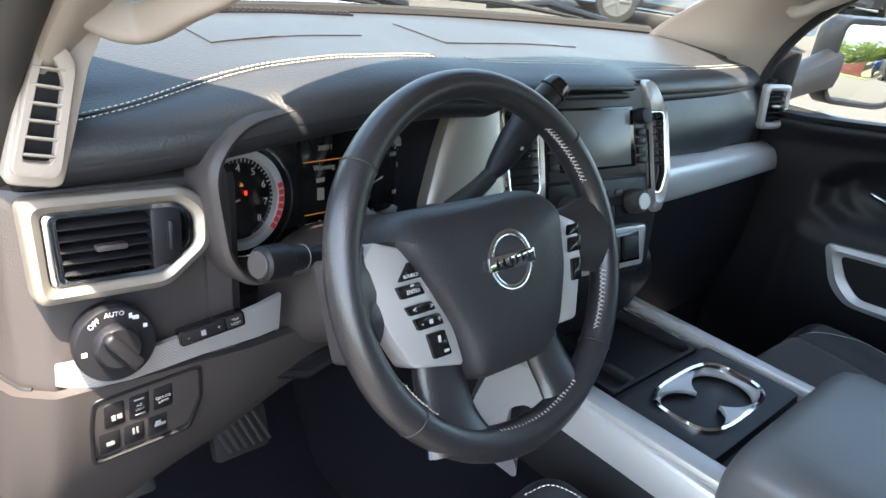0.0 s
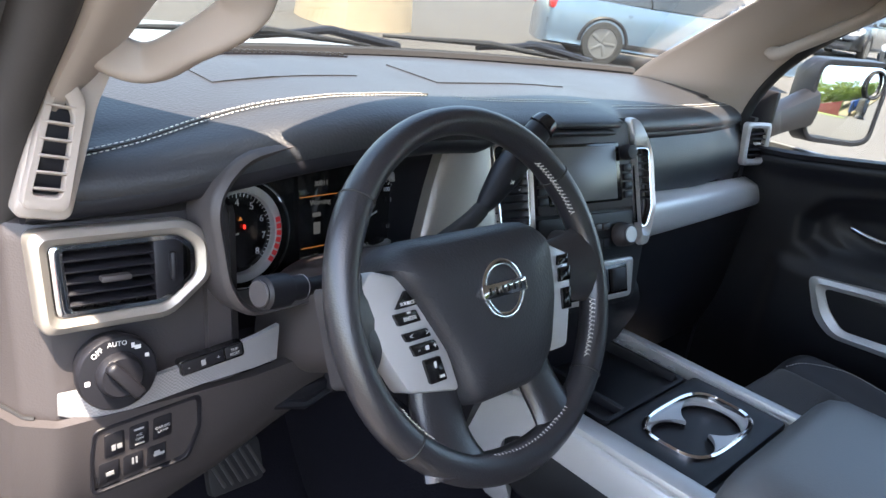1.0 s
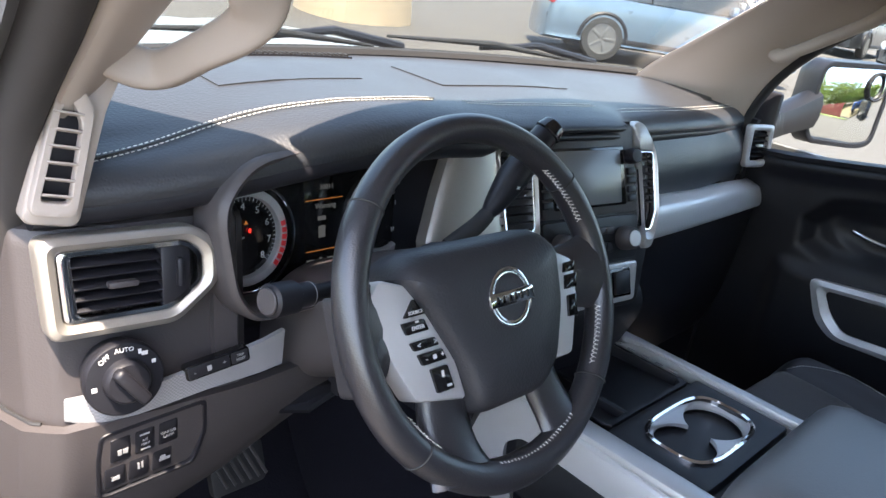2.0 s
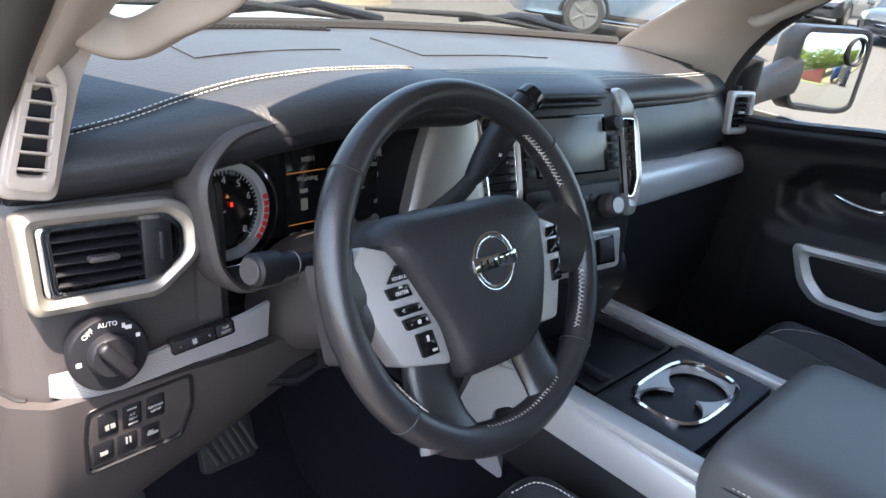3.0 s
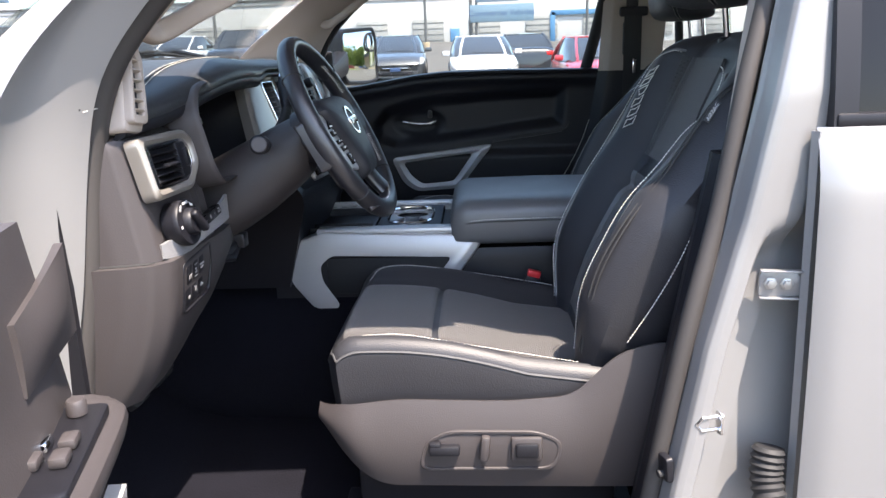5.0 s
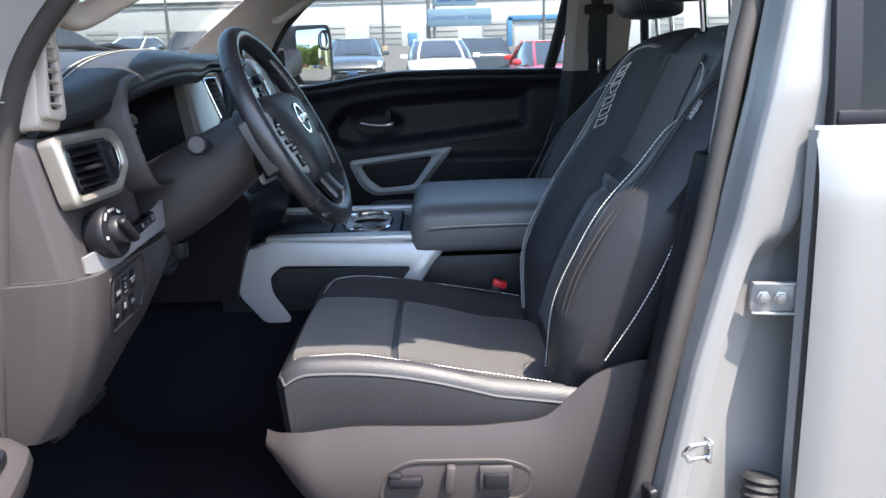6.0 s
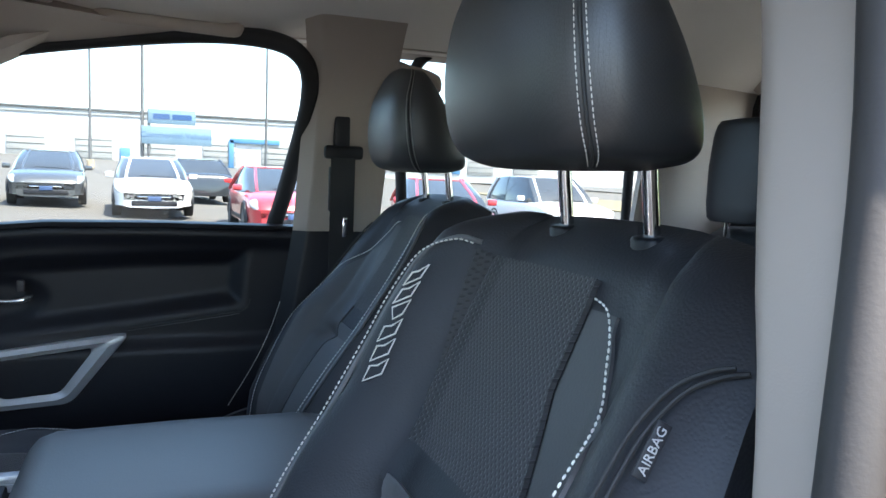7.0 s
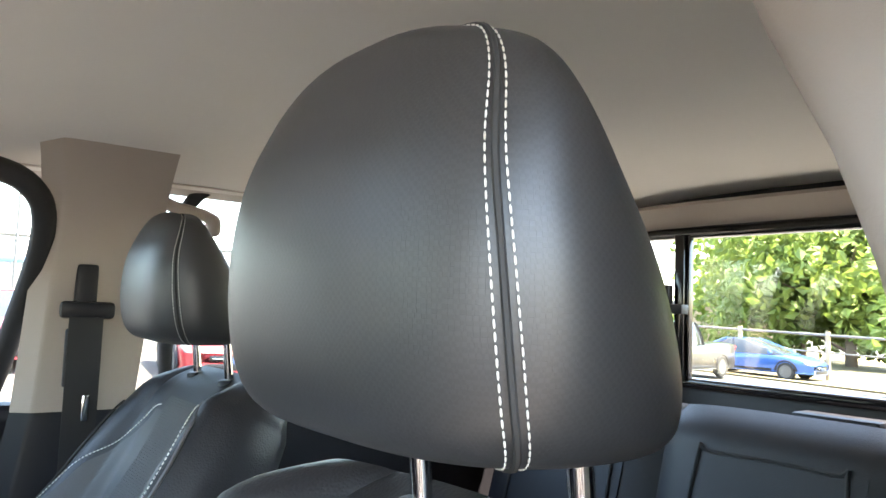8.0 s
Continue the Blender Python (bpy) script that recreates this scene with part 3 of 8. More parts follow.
rows = []
for k in range(120):
    a = k / 120 * math.tau
    low = max(0, -math.sin(a)) ** 6
    fat = 1 + 0.10 * math.exp(-((math.cos(a) ** 2 - 0.75) / 0.2) ** 2) + 0.25 * low
    ring = []
    for j in range(18):
        b = j / 18 * math.tau
        ring.append(on_rim(a, RIM_R + 0.0150 * fat * math.cos(b), 0.0175 * math.sin(b)))
    rows.append(ring)
rim = part("rim", skin(rows, close_u=True, close_v=True), WHEEL_LEATHER, wheel)
for deg in (142, 38, 222, -42):
    a = radians(deg)
    part("seam", tube([on_rim(a, RIM_R + 0.0158 * math.cos(b), 0.0182 * math.sin(b)) for b in np.linspace(0, math.tau, 24, endpoint=False)], 0.0011, 6, True), DARK_THREAD, rim)


def wplate(pts, d, h, mat, name, parent, label="", r=0.008, dome=0.0, bev=0.003):
    m = HUB @ Matrix.Translation((0, 0, h))
    return part(name, plate(rounded(pts, r), d, m, bev, dome), mat, parent, label)


def spoke(a, b, w0, w1, h0, h1, mat, name):
    """A padded arm from the hub point a to the rim point b."""
    a, b = Vector(a), Vector(b)
    d = (b - a).normalized()
    n = Vector((-d.y, d.x))
    rws = []
    for t in np.linspace(0, 1, 9):
        c = a.lerp(b, t)
        w = w0 + (w1 - w0) * t + 0.010 * max(0, t - 0.6) ** 2 / 0.16
        h = h0 + (h1 - h0) * t
        rws.append([WM @ Vector((c.x - 0.011 * (1 - t * t) + n.x * w * math.cos(q), c.y + n.y * w * math.cos(q), h - 0.022 * (1 - t * t) + 0.014 * math.sin(q))) for q in np.linspace(0, math.tau, 16, endpoint=False)])
    return part(name, skin(rws, close_v=True, cap=True), mat, wheel)


spoke((-0.085, 0.000), (-0.172, 0.002), 0.036, 0.044, 0.012, 0.002, WHEEL_LEATHER, "spoke")
spoke((0.085, 0.000), (0.172, 0.002), 0.032, 0.040, 0.012, 0.002, WHEEL_LEATHER, "spoke")
spoke((-0.074, -0.075), (-0.080, -0.160), 0.029, 0.034, 0.012, 0.001, WHEEL_LEATHER, "spoke")
spoke((0.066, -0.075), (0.080, -0.160), 0.023, 0.030, 0.012, 0.001, WHEEL_LEATHER, "spoke")
wplate([(-0.176, 0.040), (-0.156, 0.024), (-0.136, -0.004), (-0.131, -0.024), (-0.140, -0.044), (-0.158, -0.056), (-0.176, -0.056)], 0.03, 0.022, WHEEL_LEATHER, "thumb_rest", wheel, "", 0.016, 0.007, 0.006)
# airbag cover: a crowned block, wider at the top
sec = []
for k, h in ((1.0, -0.03), (1.03, 0.012), (1.01, 0.026), (0.97, 0.035), (0.88, 0.041), (0.5, 0.045), (0.1, 0.046)):
    loop = even(rounded([(-0.116, 0.042), (-0.090, 0.062), (0.088, 0.062), (0.106, 0.040), (0.100, -0.020), (0.076, -0.080), (0.042, -0.104), (-0.048, -0.104), (-0.062, -0.050), (-0.092, 0.008)], 0.014, 5), 72)
    c = np.array([0.0, -0.012])
    sec.append([HUB @ Vector((*(c + (q - c) * k), h - (0.024 * max(0, (c + (q - c) * k)[1] - 0.036) / 0.03) * (0.6 if h > 0 else 0))) for q in loop])
cover = part("airbag_cover", skin(sec, close_v=True, cap=True), LEATHER, wheel, "black grained airbag cover")
em = HUB @ Matrix.Translation((0.006, 0.000, 0.0475))
badge = part("badge", bezel(circle(0.030, 64), circle(0.0235, 64), 0.003, em, 64), CHROME, cover, "round chrome badge with a crossbar")
part("badge_bar", plate(rounded([(-0.032, -0.0070), (0.032, -0.0070), (0.032, 0.0070), (-0.032, 0.0070)], 0.002), 0.003, em @ Matrix.Translation((0, 0, 0.0022)), 0.0008), CHROME, cover)
part("badge_inlay", [bar(x, 0, 0.0034, 0.0075, em @ Matrix.Translation((0, 0, 0.0024))) for x in (-0.022, -0.013, -0.004, 0.004, 0.013, 0.022)], GLOSS_BLACK, cover)
# silver switch bezels
bz = part("switch_bezel", plate(rounded([(-0.136, 0.043), (-0.158, 0.020), (-0.134, -0.039), (-0.117, -0.073), (-0.056, -0.086), (-0.064, -0.034), (-0.084, 0.002), (-0.098, 0.030)], 0.005), 0.026, HUB @ Matrix.Translation((0, 0, 0.026)), 0.004), SILVER, wheel, "satin silver bezel with black switches")
bz2 = part("switch_bezel", plate(rounded([(0.109, 0.034), (0.140, 0.020), (0.137, -0.020), (0.112, -0.082), (0.082, -0.082), (0.102, -0.014)], 0.005), 0.026, HUB @ Matrix.Translation((0, 0, 0.026)), 0.004), SILVER, wheel, "satin silver bezel with black switches")
BT = HUB @ Matrix.Translation((0, 0, 0.0295))


def wbutton(x, y, w, h, skew, parent, tri=False):
    p = [(x - w / 2, y - h / 2), (x + w / 2, y - h / 2), (x + w / 2 - skew, y + h / 2), (x - w / 2 - skew, y + h / 2)]
    if tri:
        p = [(x - w / 2, y - h / 2), (x + w / 2, y - h / 2), (x + w / 4 - skew, y + h / 2)]
    return part("button", plate(rounded(p, 0.002), 0.005, BT, 0.001), GLOSS_BLACK, parent, "black switch with white symbol")


for (x, y, w, h, tri) in ((-0.1055, 0.012, 0.025, 0.016, True), (-0.1045, -0.0055, 0.027, 0.0115, False), (-0.0970, -0.0230, 0.030, 0.0085, False), (-0.0905, -0.0365, 0.030, 0.0110, False), (-0.0830, -0.0590, 0.021, 0.0235, False)):
    wbutton(x, y, w, h, 0.004, bz, tri)
for (x, y, w, h) in ((0.126, 0.0125, 0.018, 0.011), (0.125, -0.0035, 0.020, 0.0155), (0.121, -0.030, 0.015, 0.023)):
    wbutton(x, y, w, h, -0.004, bz2)
IN = BT @ Matrix.Translation((0, 0, 0.0006))
for txt, size, x, y in (("SOURCE", 0.0046, -0.1045, 0.0075), ("ENTER", 0.0052, -0.1045, -0.0065), ("-", 0.008, -0.101, -0.0365), ("+", 0.008, -0.081, -0.0365), ("<", 0.007, -0.107, -0.023), (">", 0.007, -0.087, -0.023)):
    part("lettering", words(txt, size, IN @ Matrix.Translation((x, y, 0))), WHITE_INK, bz)
for x, y, w, h in ((-0.091, -0.0365, 0.004, 0.004), (-0.085, -0.054, 0.003, 0.006), (-0.079, -0.066, 0.006, 0.0025), (-0.105, -0.001, 0.004, 0.002)):
    part("mark", bar(x, y, w, h, IN), WHITE_INK, bz)
# white lacing on the inside of the grips
for a0, a1 in ((22, 50), (-38, -15), (-105, -62), (210, 226)):
    lace = []
    for deg in np.arange(a0, a1, 1.75):
        a = radians(deg)
        lace.append(tube([on_rim(a, RIM_R - 0.0152, 0.006), on_rim(a + 0.018, RIM_R - 0.0150, 0.010), on_rim(a + 0.012, RIM_R - 0.0142, 0.0125)], 0.0004, 4))
        lace.append(tube([on_rim(a + 0.018, RIM_R - 0.0150, 0.010), on_rim(a + 0.03, RIM_R - 0.0152, 0.0055)], 0.0004, 4))
    part("stitching", lace, THREAD, rim, "white thread lacing")

# ---- steering column with stalks ----
col = thing("steering_column", (-0.385, 0.62, 1.17), "black plastic steering column shroud with stalks", "steering column")
rows = []
for y, zt, zb, w in ((0.74, 1.315, 1.160, 0.080), (0.68, 1.345, 1.178, 0.080), (0.61, 1.378, 1.220, 0.074), (0.54, 1.410, 1.275, 0.062), (0.515, 1.414, 1.30, 0.052)):
    rows.append([(-0.385 + w * math.cos(q) * (1 - 0.12 * max(0, math.sin(q))), y, (zt + zb) / 2 + (zt - zb) / 2 * (abs(math.sin(q)) ** 0.7) * math.copysign(1, math.sin(q))) for q in np.linspace(0, math.tau, 20, endpoint=False)])
shroud = part("shroud", loft(rows, 4, 2), PLASTIC, col)
part("hub_boot", rod((-0.385, 0.53, 1.36), (-0.385, 0.488, 1.378), 0.055, 28), PLASTIC_BLACK, col)
st = part("light_stalk", [tube(crom([(-0.455, 0.585, 1.362), (-0.50, 0.578, 1.365), (-0.53, 0.571, 1.370)], 5), [0.0095] * 10 + [0.011], 14), rod((-0.522, 0.572, 1.3695), (-0.548, 0.568, 1.373), 0.0125, 24, bev=0.001), rod((-0.545, 0.5685, 1.3727), (-0.578, 0.563, 1.377), 0.0165, 28, bev=0.003)], PLASTIC_BLACK, col, "black light stalk with a turning end")
part("stalk_cap", rod((-0.5775, 0.563, 1.377), (-0.5805, 0.5625, 1.3774), 0.013, 28, bev=0.001), PLASTIC, st)
part("stalk_marks", [rod((-0.5262 - 0.006 * k, 0.5713, 1.3702), (-0.5268 - 0.006 * k, 0.5712, 1.3703), 0.01275, 24) for k in (0, 3)], GREY_INK, st)
lev = crom([(-0.300, 0.600, 1.372), (-0.262, 0.594, 1.398), (-0.236, 0.596, 1.418), (-0.206, 0.600, 1.447), (-0.173, 0.603, 1.480), (-0.140, 0.604, 1.510)], 5)
sh = part("shift_lever", tube(lev, list(np.interp(np.linspace(0, 1, len(lev)), [0, 0.3, 0.42, 0.62, 0.8, 1], [0.006, 0.0075, 0.0140, 0.0205, 0.0190, 0.0165])), 16), PLASTIC_BLACK, col, "black column shift lever")
part("shift_boot", tube(lev[:9], list(np.linspace(0.012, 0.0105, 9)), 14), RUBBER, col)
part("shift_knob_ring", [rod(lev[18], lev[19], 0.0213, 24)], CHROME, sh)
part("shift_knob", [rod(lev[-2], Vector(lev[-1]) + Vector((0.006, -0.003, 0.008)), 0.0190, 20, 0.016, bev=0.003)], GLOSS_BLACK, sh)
tm = frm(tuple(lev[14] + np.array([-0.002, -0.0212, 0.005])), (0.75, -0.3, 0.6), (-0.5, 0.2, 0.84))
part("shift_marks", [words("+", 0.012, tm), words("-", 0.012, tm @ Matrix.Translation((0.004, -0.013, 0)))], WHITE_INK, sh)

col.location += Vector((0.014, 0.008, -0.004))

# ---- dashboard ----
dash = thing("dashboard", (0, 0.80, 1.0), "dark moulded dashboard with white-stitched soft top and silver trim", "dashboard")
LX = [-0.79, -0.70, -0.60, -0.52, -0.45, -0.35, -0.24, -0.18, -0.10, 0.06, 0.14, 0.20, 0.35, 0.55, 0.80]
LY = [0.745, 0.722, 0.705, 0.688, 0.678, 0.670, 0.670, 0.670, 0.666, 0.652, 0.650, 0.682, 0.690, 0.705, 0.745]
LZ = [1.452, 1.456, 1.464, 1.480, 1.494, 1.506, 1.508, 1.504, 1.500, 1.499, 1.496, 1.492, 1.488, 1.482, 1.474]


def smooth_at(x, xs, ys):
    """A soft curve through the given pairs."""
    return sum(np.interp(x + d, xs, ys) * w for d, w in ((-0.03, 0.15), (-0.015, 0.22), (0, 0.26), (0.015, 0.22), (0.03, 0.15)))


def pad_at(u):
    x = -0.79 + 1.59 * u
    yl, zl = smooth_at(x, LX, LY), smooth_at(x, LX, LZ)
    yw = 1.13 - 0.30 * x * x
    k = 1 - 0.55 * max(0, min(1, (x + 0.17) / 0.05, (0.19 - x) / 0.04))
    prof = [(yw, 1.505), (yw * 0.7 + yl * 0.3, zl * 0.45 + 1.512 * 0.55 + 0.008), (yw * 0.35 + yl * 0.65, zl * 0.75 + 1.512 * 0.25 + 0.008), (yl + 0.07, zl + 0.010), (yl + 0.028, zl + 0.003), (yl + 0.008, zl - 0.009 * k), (yl, zl - 0.024 * k), (yl + 0.006, zl - 0.038 * k), (yl + 0.035, zl - 0.046 * k)]
    return [(x, y, z) for y, z in crom(prof, 6)]


PADG = np.array([pad_at(u) for u in np.linspace(0, 1, 107)])
PADG[:, :, 0] = np.maximum(PADG[:, :, 0], -0.712)
pad = part("top_pad", [skin(PADG)], PAD, dash, "soft black dash top with two rows of white stitching")
part("top_pad_liner", [skin(PADG - np.array([0, 0, 0.012]))], PLASTIC_BLACK, dash)


def pad_point(x, dy):
    """A point on the pad's top, dy ahead of its lip."""
    i = int(round((x + 0.79) / 1.59 * 106))
    yl = smooth_at(x, LX, LY)
    col_ = PADG[i][:33]
    z = np.interp(-(yl + dy), -col_[:, 1], col_[:, 2])
    return (x, yl + dy, z + 0.0012)


SX = [-0.79, -0.68, -0.60, -0.52, -0.45, -0.35, -0.22]
SD = [0.012, 0.020, 0.040, 0.066, 0.076, 0.074, 0.066]
for off in (0.0, 0.010):
    part("stitching", stitches(crom([pad_point(x, smooth_at(x, SX, SD) + off) for x in np.linspace(-0.775, -0.215, 20)], 4)), THREAD, pad, "white double stitching")
    part("stitching", stitches(crom([pad_point(x, 0.062 + off) for x in np.linspace(-0.16, 0.13, 10)], 4)), THREAD, pad)
    part("stitching", stitches(crom([pad_point(x, 0.030 + off) for x in np.linspace(0.20, 0.77, 14)], 4)), THREAD, pad)
part("pad_seam", tube(crom([pad_point(x, smooth_at(x, SX, SD) + 0.005) for x in np.linspace(-0.775, -0.215, 20)], 4), 0.0012, 6), DARK_THREAD, pad)


def pad_insert(x0, x1, y0, y1, name, mat, lift):
    def f(u, v):
        x = x0 + (x1 - x0) * u
        y = y0 + (y1 - y0) * v
        i = min(106, max(0, int(round((x + 0.79) / 1.59 * 106))))
        return (x, y, np.interp(-y, -PADG[i][:33, 1], PADG[i][:33, 2]) + lift)
    return part(name, shell(f, 16, 8, 0.003), mat, dash)


pad_insert(-0.10, 0.22, 0.84, 0.96, "tray_mat", PAD, 0.002)
pad_insert(-0.42, -0.12, 1.035, 1.05, "defrost_vent", PLASTIC_BLACK, 0.003)
part("defrost_slat", [box((-0.41 + 0.01 * k, 1.043, 1.517), (0.003, 0.016, 0.004), 0) for k in range(29)], RUBBER, dash)
pad_insert(-0.46, -0.24, 0.86, 0.95, "pad_panel", PAD, 0.0015)

# driver's fascia, wrapping round to the door side
def wrap(x):
    return np.interp(x, [-0.752, -0.746, -0.738, -0.726, -0.702, -0.60, -0.50, -0.40, -0.30, -0.1], [0.86, 0.79, 0.745, 0.710, 0.690, 0.684, 0.680, 0.690, 0.71, 0.73])


def wrap_u(u, x_end):
    """Steps along the wrapped face, finer round the corner."""
    xs = [-0.752, -0.749, -0.746, -0.742, -0.738, -0.732, -0.726, -0.714, -0.702, -0.65, -0.60, -0.5, x_end]
    return np.interp(u, np.linspace(0, 1, len(xs)), xs)


def fascia(u, v):
    x = wrap_u(u, -0.545)
    z = 1.205 + 0.225 * v
    tilt = 0.035 * v + (0.10 * max(0, v - 0.87) / 0.13 if v > 0.87 else 0)
    return (x, wrap(x) + 0.010 + tilt, min(z, 1.418))


part("fascia", shell(fascia, 40, 24, 0.01), PLASTIC, dash, "dark grained fascia round the air vent")


def knee(u, v):
    x = wrap_u(u, -0.20)
    z = 1.212 - v * np.interp(x, [-0.752, -0.735, -0.62, -0.55, -0.47, -0.40, -0.2], [0.225, 0.235, 0.225, 0.195, 0.165, 0.135, 0.10])
    return (x, wrap(x) + 0.004 + 0.012 * v + 0.07 * v ** 2.5, z)


part("knee_panel", shell(knee, 48, 24, 0.012), PLASTIC, dash, "dark lower knee panel")
part("panel_gap", tube([Vector(knee(u, 0.0)) + Vector((0, -0.001, 0.001)) for u in np.linspace(0, 0.55, 30)], 0.0022, 6), RUBBER, dash)

# outer air vent: champagne frame, chrome lip, slats
VM = frm((-0.640, 0.692, 1.356), (1, -0.10, 0), (0, 0.20, 1))
vo = rounded([(-0.080, 0.050), (0.068, 0.050), (0.092, 0.030), (0.092, -0.012), (0.046, -0.049), (-0.074, -0.049)], 0.012, 5)
vi = rounded([(-0.063, 0.036), (0.058, 0.036), (0.074, 0.022), (0.074, -0.008), (0.040, -0.034), (-0.060, -0.034)], 0.008, 5)
vi2 = rounded([(-0.050, 0.030), (0.056, 0.030), (0.068, 0.018), (0.068, -0.007), (0.037, -0.028), (-0.046, -0.028)], 0.005, 5)
vent = part("air_vent", bezel(vo, vi, 0.024, VM, 120, 0.2, 0.003), CHAMPAGNE, dash, "champagne satin vent surround")
part("vent_lip", bezel(vi, vi2, 0.018, VM @ Matrix.Translation((0, 0, -0.002)), 120, 0.5), CHROME, vent, "polished chrome inner lip")
part("vent_duct", [put(VM, box((0.004, 0.001, -0.034), (0.13, 0.068, 0.012), 0.001)), put(VM, box((0.047, 0.001, -0.012), (0.030, 0.060, 0.02), 0.003))], PLASTIC_BLACK, vent)
for k in range(5):
    y = 0.0225 - 0.0108 * k
    x1 = 0.033
    part("slat", put(VM @ pose(0, y, -0.010, 22, 0, 0), box(((x1 - 0.052) / 2, 0, 0), (x1 + 0.052, 0.0022, 0.016), 0.0008)), PLASTIC_BLACK, vent)
for k in range(7):
    part("fin", put(VM, box((-0.044 + 0.0125 * k, 0, -0.022), (0.0018, 0.058, 0.010), 0)), PLASTIC_BLACK, vent)
part("vent_tab", put(VM, merge([box((-0.006, 0.0, 0.000), (0.028, 0.006, 0.012), 0.002)])), PLASTIC, vent, "ribbed vent tab")
part("thumb_wheel", put(VM, box((0.050, 0.004, -0.002), (0.007, 0.030, 0.012), 0.003)), PLASTIC_BLACK, vent)

# woven metal strip with light switch and dimmer buttons
def strip(u, v):
    x = -0.700 + 0.228 * u
    lo = np.interp(u, [0, 0.12, 0.6, 1], [1.214, 1.206, 1.222, 1.230])
    hi = np.interp(u, [0, 0.12, 0.35, 0.7, 1], [1.236, 1.243, 1.243, 1.258, 1.274])
    return (x, wrap(x) + 0.010 * (1 - min(1, 7 * u)) - 0.004 * min(1, 7 * u) - 0.012 * u, lo + (hi - lo) * v)


part("metal_strip", shell(strip, 30, 6, 0.006), WEAVE, dash, "woven-pattern silver trim strip")
KM = frm((-0.652, 0.676, 1.262), (1, -0.10, 0), (0, 0.18, 1))
hs = part("light_switch", turned([(0.034, -0.025), (0.0385, -0.004), (0.0385, 0.003), (0.0365, 0.006), (0.026, 0.0072), (0.001, 0.0075)], KM, 56), PLASTIC_BLACK, dash, "black rotary headlight switch with white symbols")
part("dial", turned([(0.0225, 0.006), (0.0215, 0.016), (0.019, 0.019), (0.001, 0.0195)], KM, 48), PLASTIC_BLACK, hs)
part("grip", put(KM @ pose(0, 0, 0.019, 0, 0, -52), merge([box((0.002, 0, 0.004), (0.046, 0.013, 0.014), 0.005, 3)])), PLASTIC_BLACK, hs)
part("pointer", put(KM @ pose(0, 0, 0.0265, 0, 0, -52), box((-0.013, 0, 0), (0.006, 0.0022, 0.0006), 0)), WHITE_INK, hs)


def dial_text(s, deg, size, r=0.0300):
    a = radians(deg)
    return words(s, size, KM @ Matrix.Translation((r * math.cos(a), r * math.sin(a), 0.0072)) @ pose(0, 0, 0, 0, 0, deg - 90))


for txt, deg, size in (("OFF", 128, 0.0072), ("AUTO", 90, 0.0066)):
    part("lettering", dial_text(txt, deg, size, 0.0308), WHITE_INK, hs)
mk = KM @ Matrix.Translation((0, 0, 0.0074))
for g_ in [bar(0.019, 0.0245, 0.006, 0.004, mk), bar(0.0275, 0.0145, 0.004, 0.004, mk), bar(-0.0295, -0.004, 0.005, 0.0045, mk), bar(0.0145, 0.027, 0.003, 0.005, mk)]:
    part("mark", g_, WHITE_INK, hs)
DM = frm((-0.553, 0.668, 1.2525), (1, -0.08, 0.145), (0, 0.18, 1))
dm = part("dimmer_switch", plate(rounded([(-0.036, -0.0085), (0.036, -0.0085), (0.036, 0.0085), (-0.036, 0.0085)], 0.004), 0.012, DM, 0.001), GLOSS_BLACK, dash, "black dimmer and trip reset buttons")
part("button", plate(rounded([(-0.034, -0.0065), (0.0125, -0.0065), (0.0125, 0.0065), (-0.034, 0.0065)], 0.002), 0.004, DM @ Matrix.Translation((0, 0, 0.0015)), 0.001), PLASTIC_BLACK, dm)
part("button", plate(rounded([(0.0145, -0.0065), (0.034, -0.0065), (0.034, 0.0065), (0.0145, 0.0065)], 0.002), 0.004, DM @ Matrix.Translation((0, 0, 0.0015)), 0.001), PLASTIC_BLACK, dm)
dt = DM @ Matrix.Translation((0, 0, 0.0019))
for g_ in [words("-", 0.008, dt @ Matrix.Translation((-0.027, 0, 0))), words("+", 0.007, dt @ Matrix.Translation((0.006, 0, 0))), words("TRIP", 0.0042, dt @ Matrix.Translation((0.0245, 0.0024, 0))), words("RESET", 0.0042, dt @ Matrix.Translation((0.0245, -0.0024, 0))), put(dt, box((-0.011, 0, 0), (0.005, 0.006, 0.0004), 0))]:
    part("lettering", g_, GREY_INK, dm)

# lower switch bank
SM = frm((-0.618, 0.681, 1.158), (1, -0.06, 0.10), (0, -0.10, 1))
bank = part("switch_bank", bezel(rounded([(-0.060, -0.043), (0.046, -0.043), (0.062, 0.0), (0.062, 0.045), (-0.052, 0.045), (-0.058, 0.01)], 0.008), rounded([(-0.056, -0.039), (0.042, -0.039), (0.056, 0.0), (0.056, 0.040), (-0.048, 0.040), (-0.054, 0.008)], 0.006), 0.014, SM, 80), PLASTIC_BLACK, dash, "recessed bank of black switches")
part("bank_recess", plate(rounded([(-0.056, -0.039), (0.042, -0.039), (0.056, 0.0), (0.056, 0.040), (-0.048, 0.040), (-0.054, 0.008)], 0.006), 0.004, SM @ Matrix.Translation((0, 0, -0.007)), 0.001), PLASTIC_BLACK, bank)
SB = SM @ Matrix.Translation((0, 0, 0.0006))
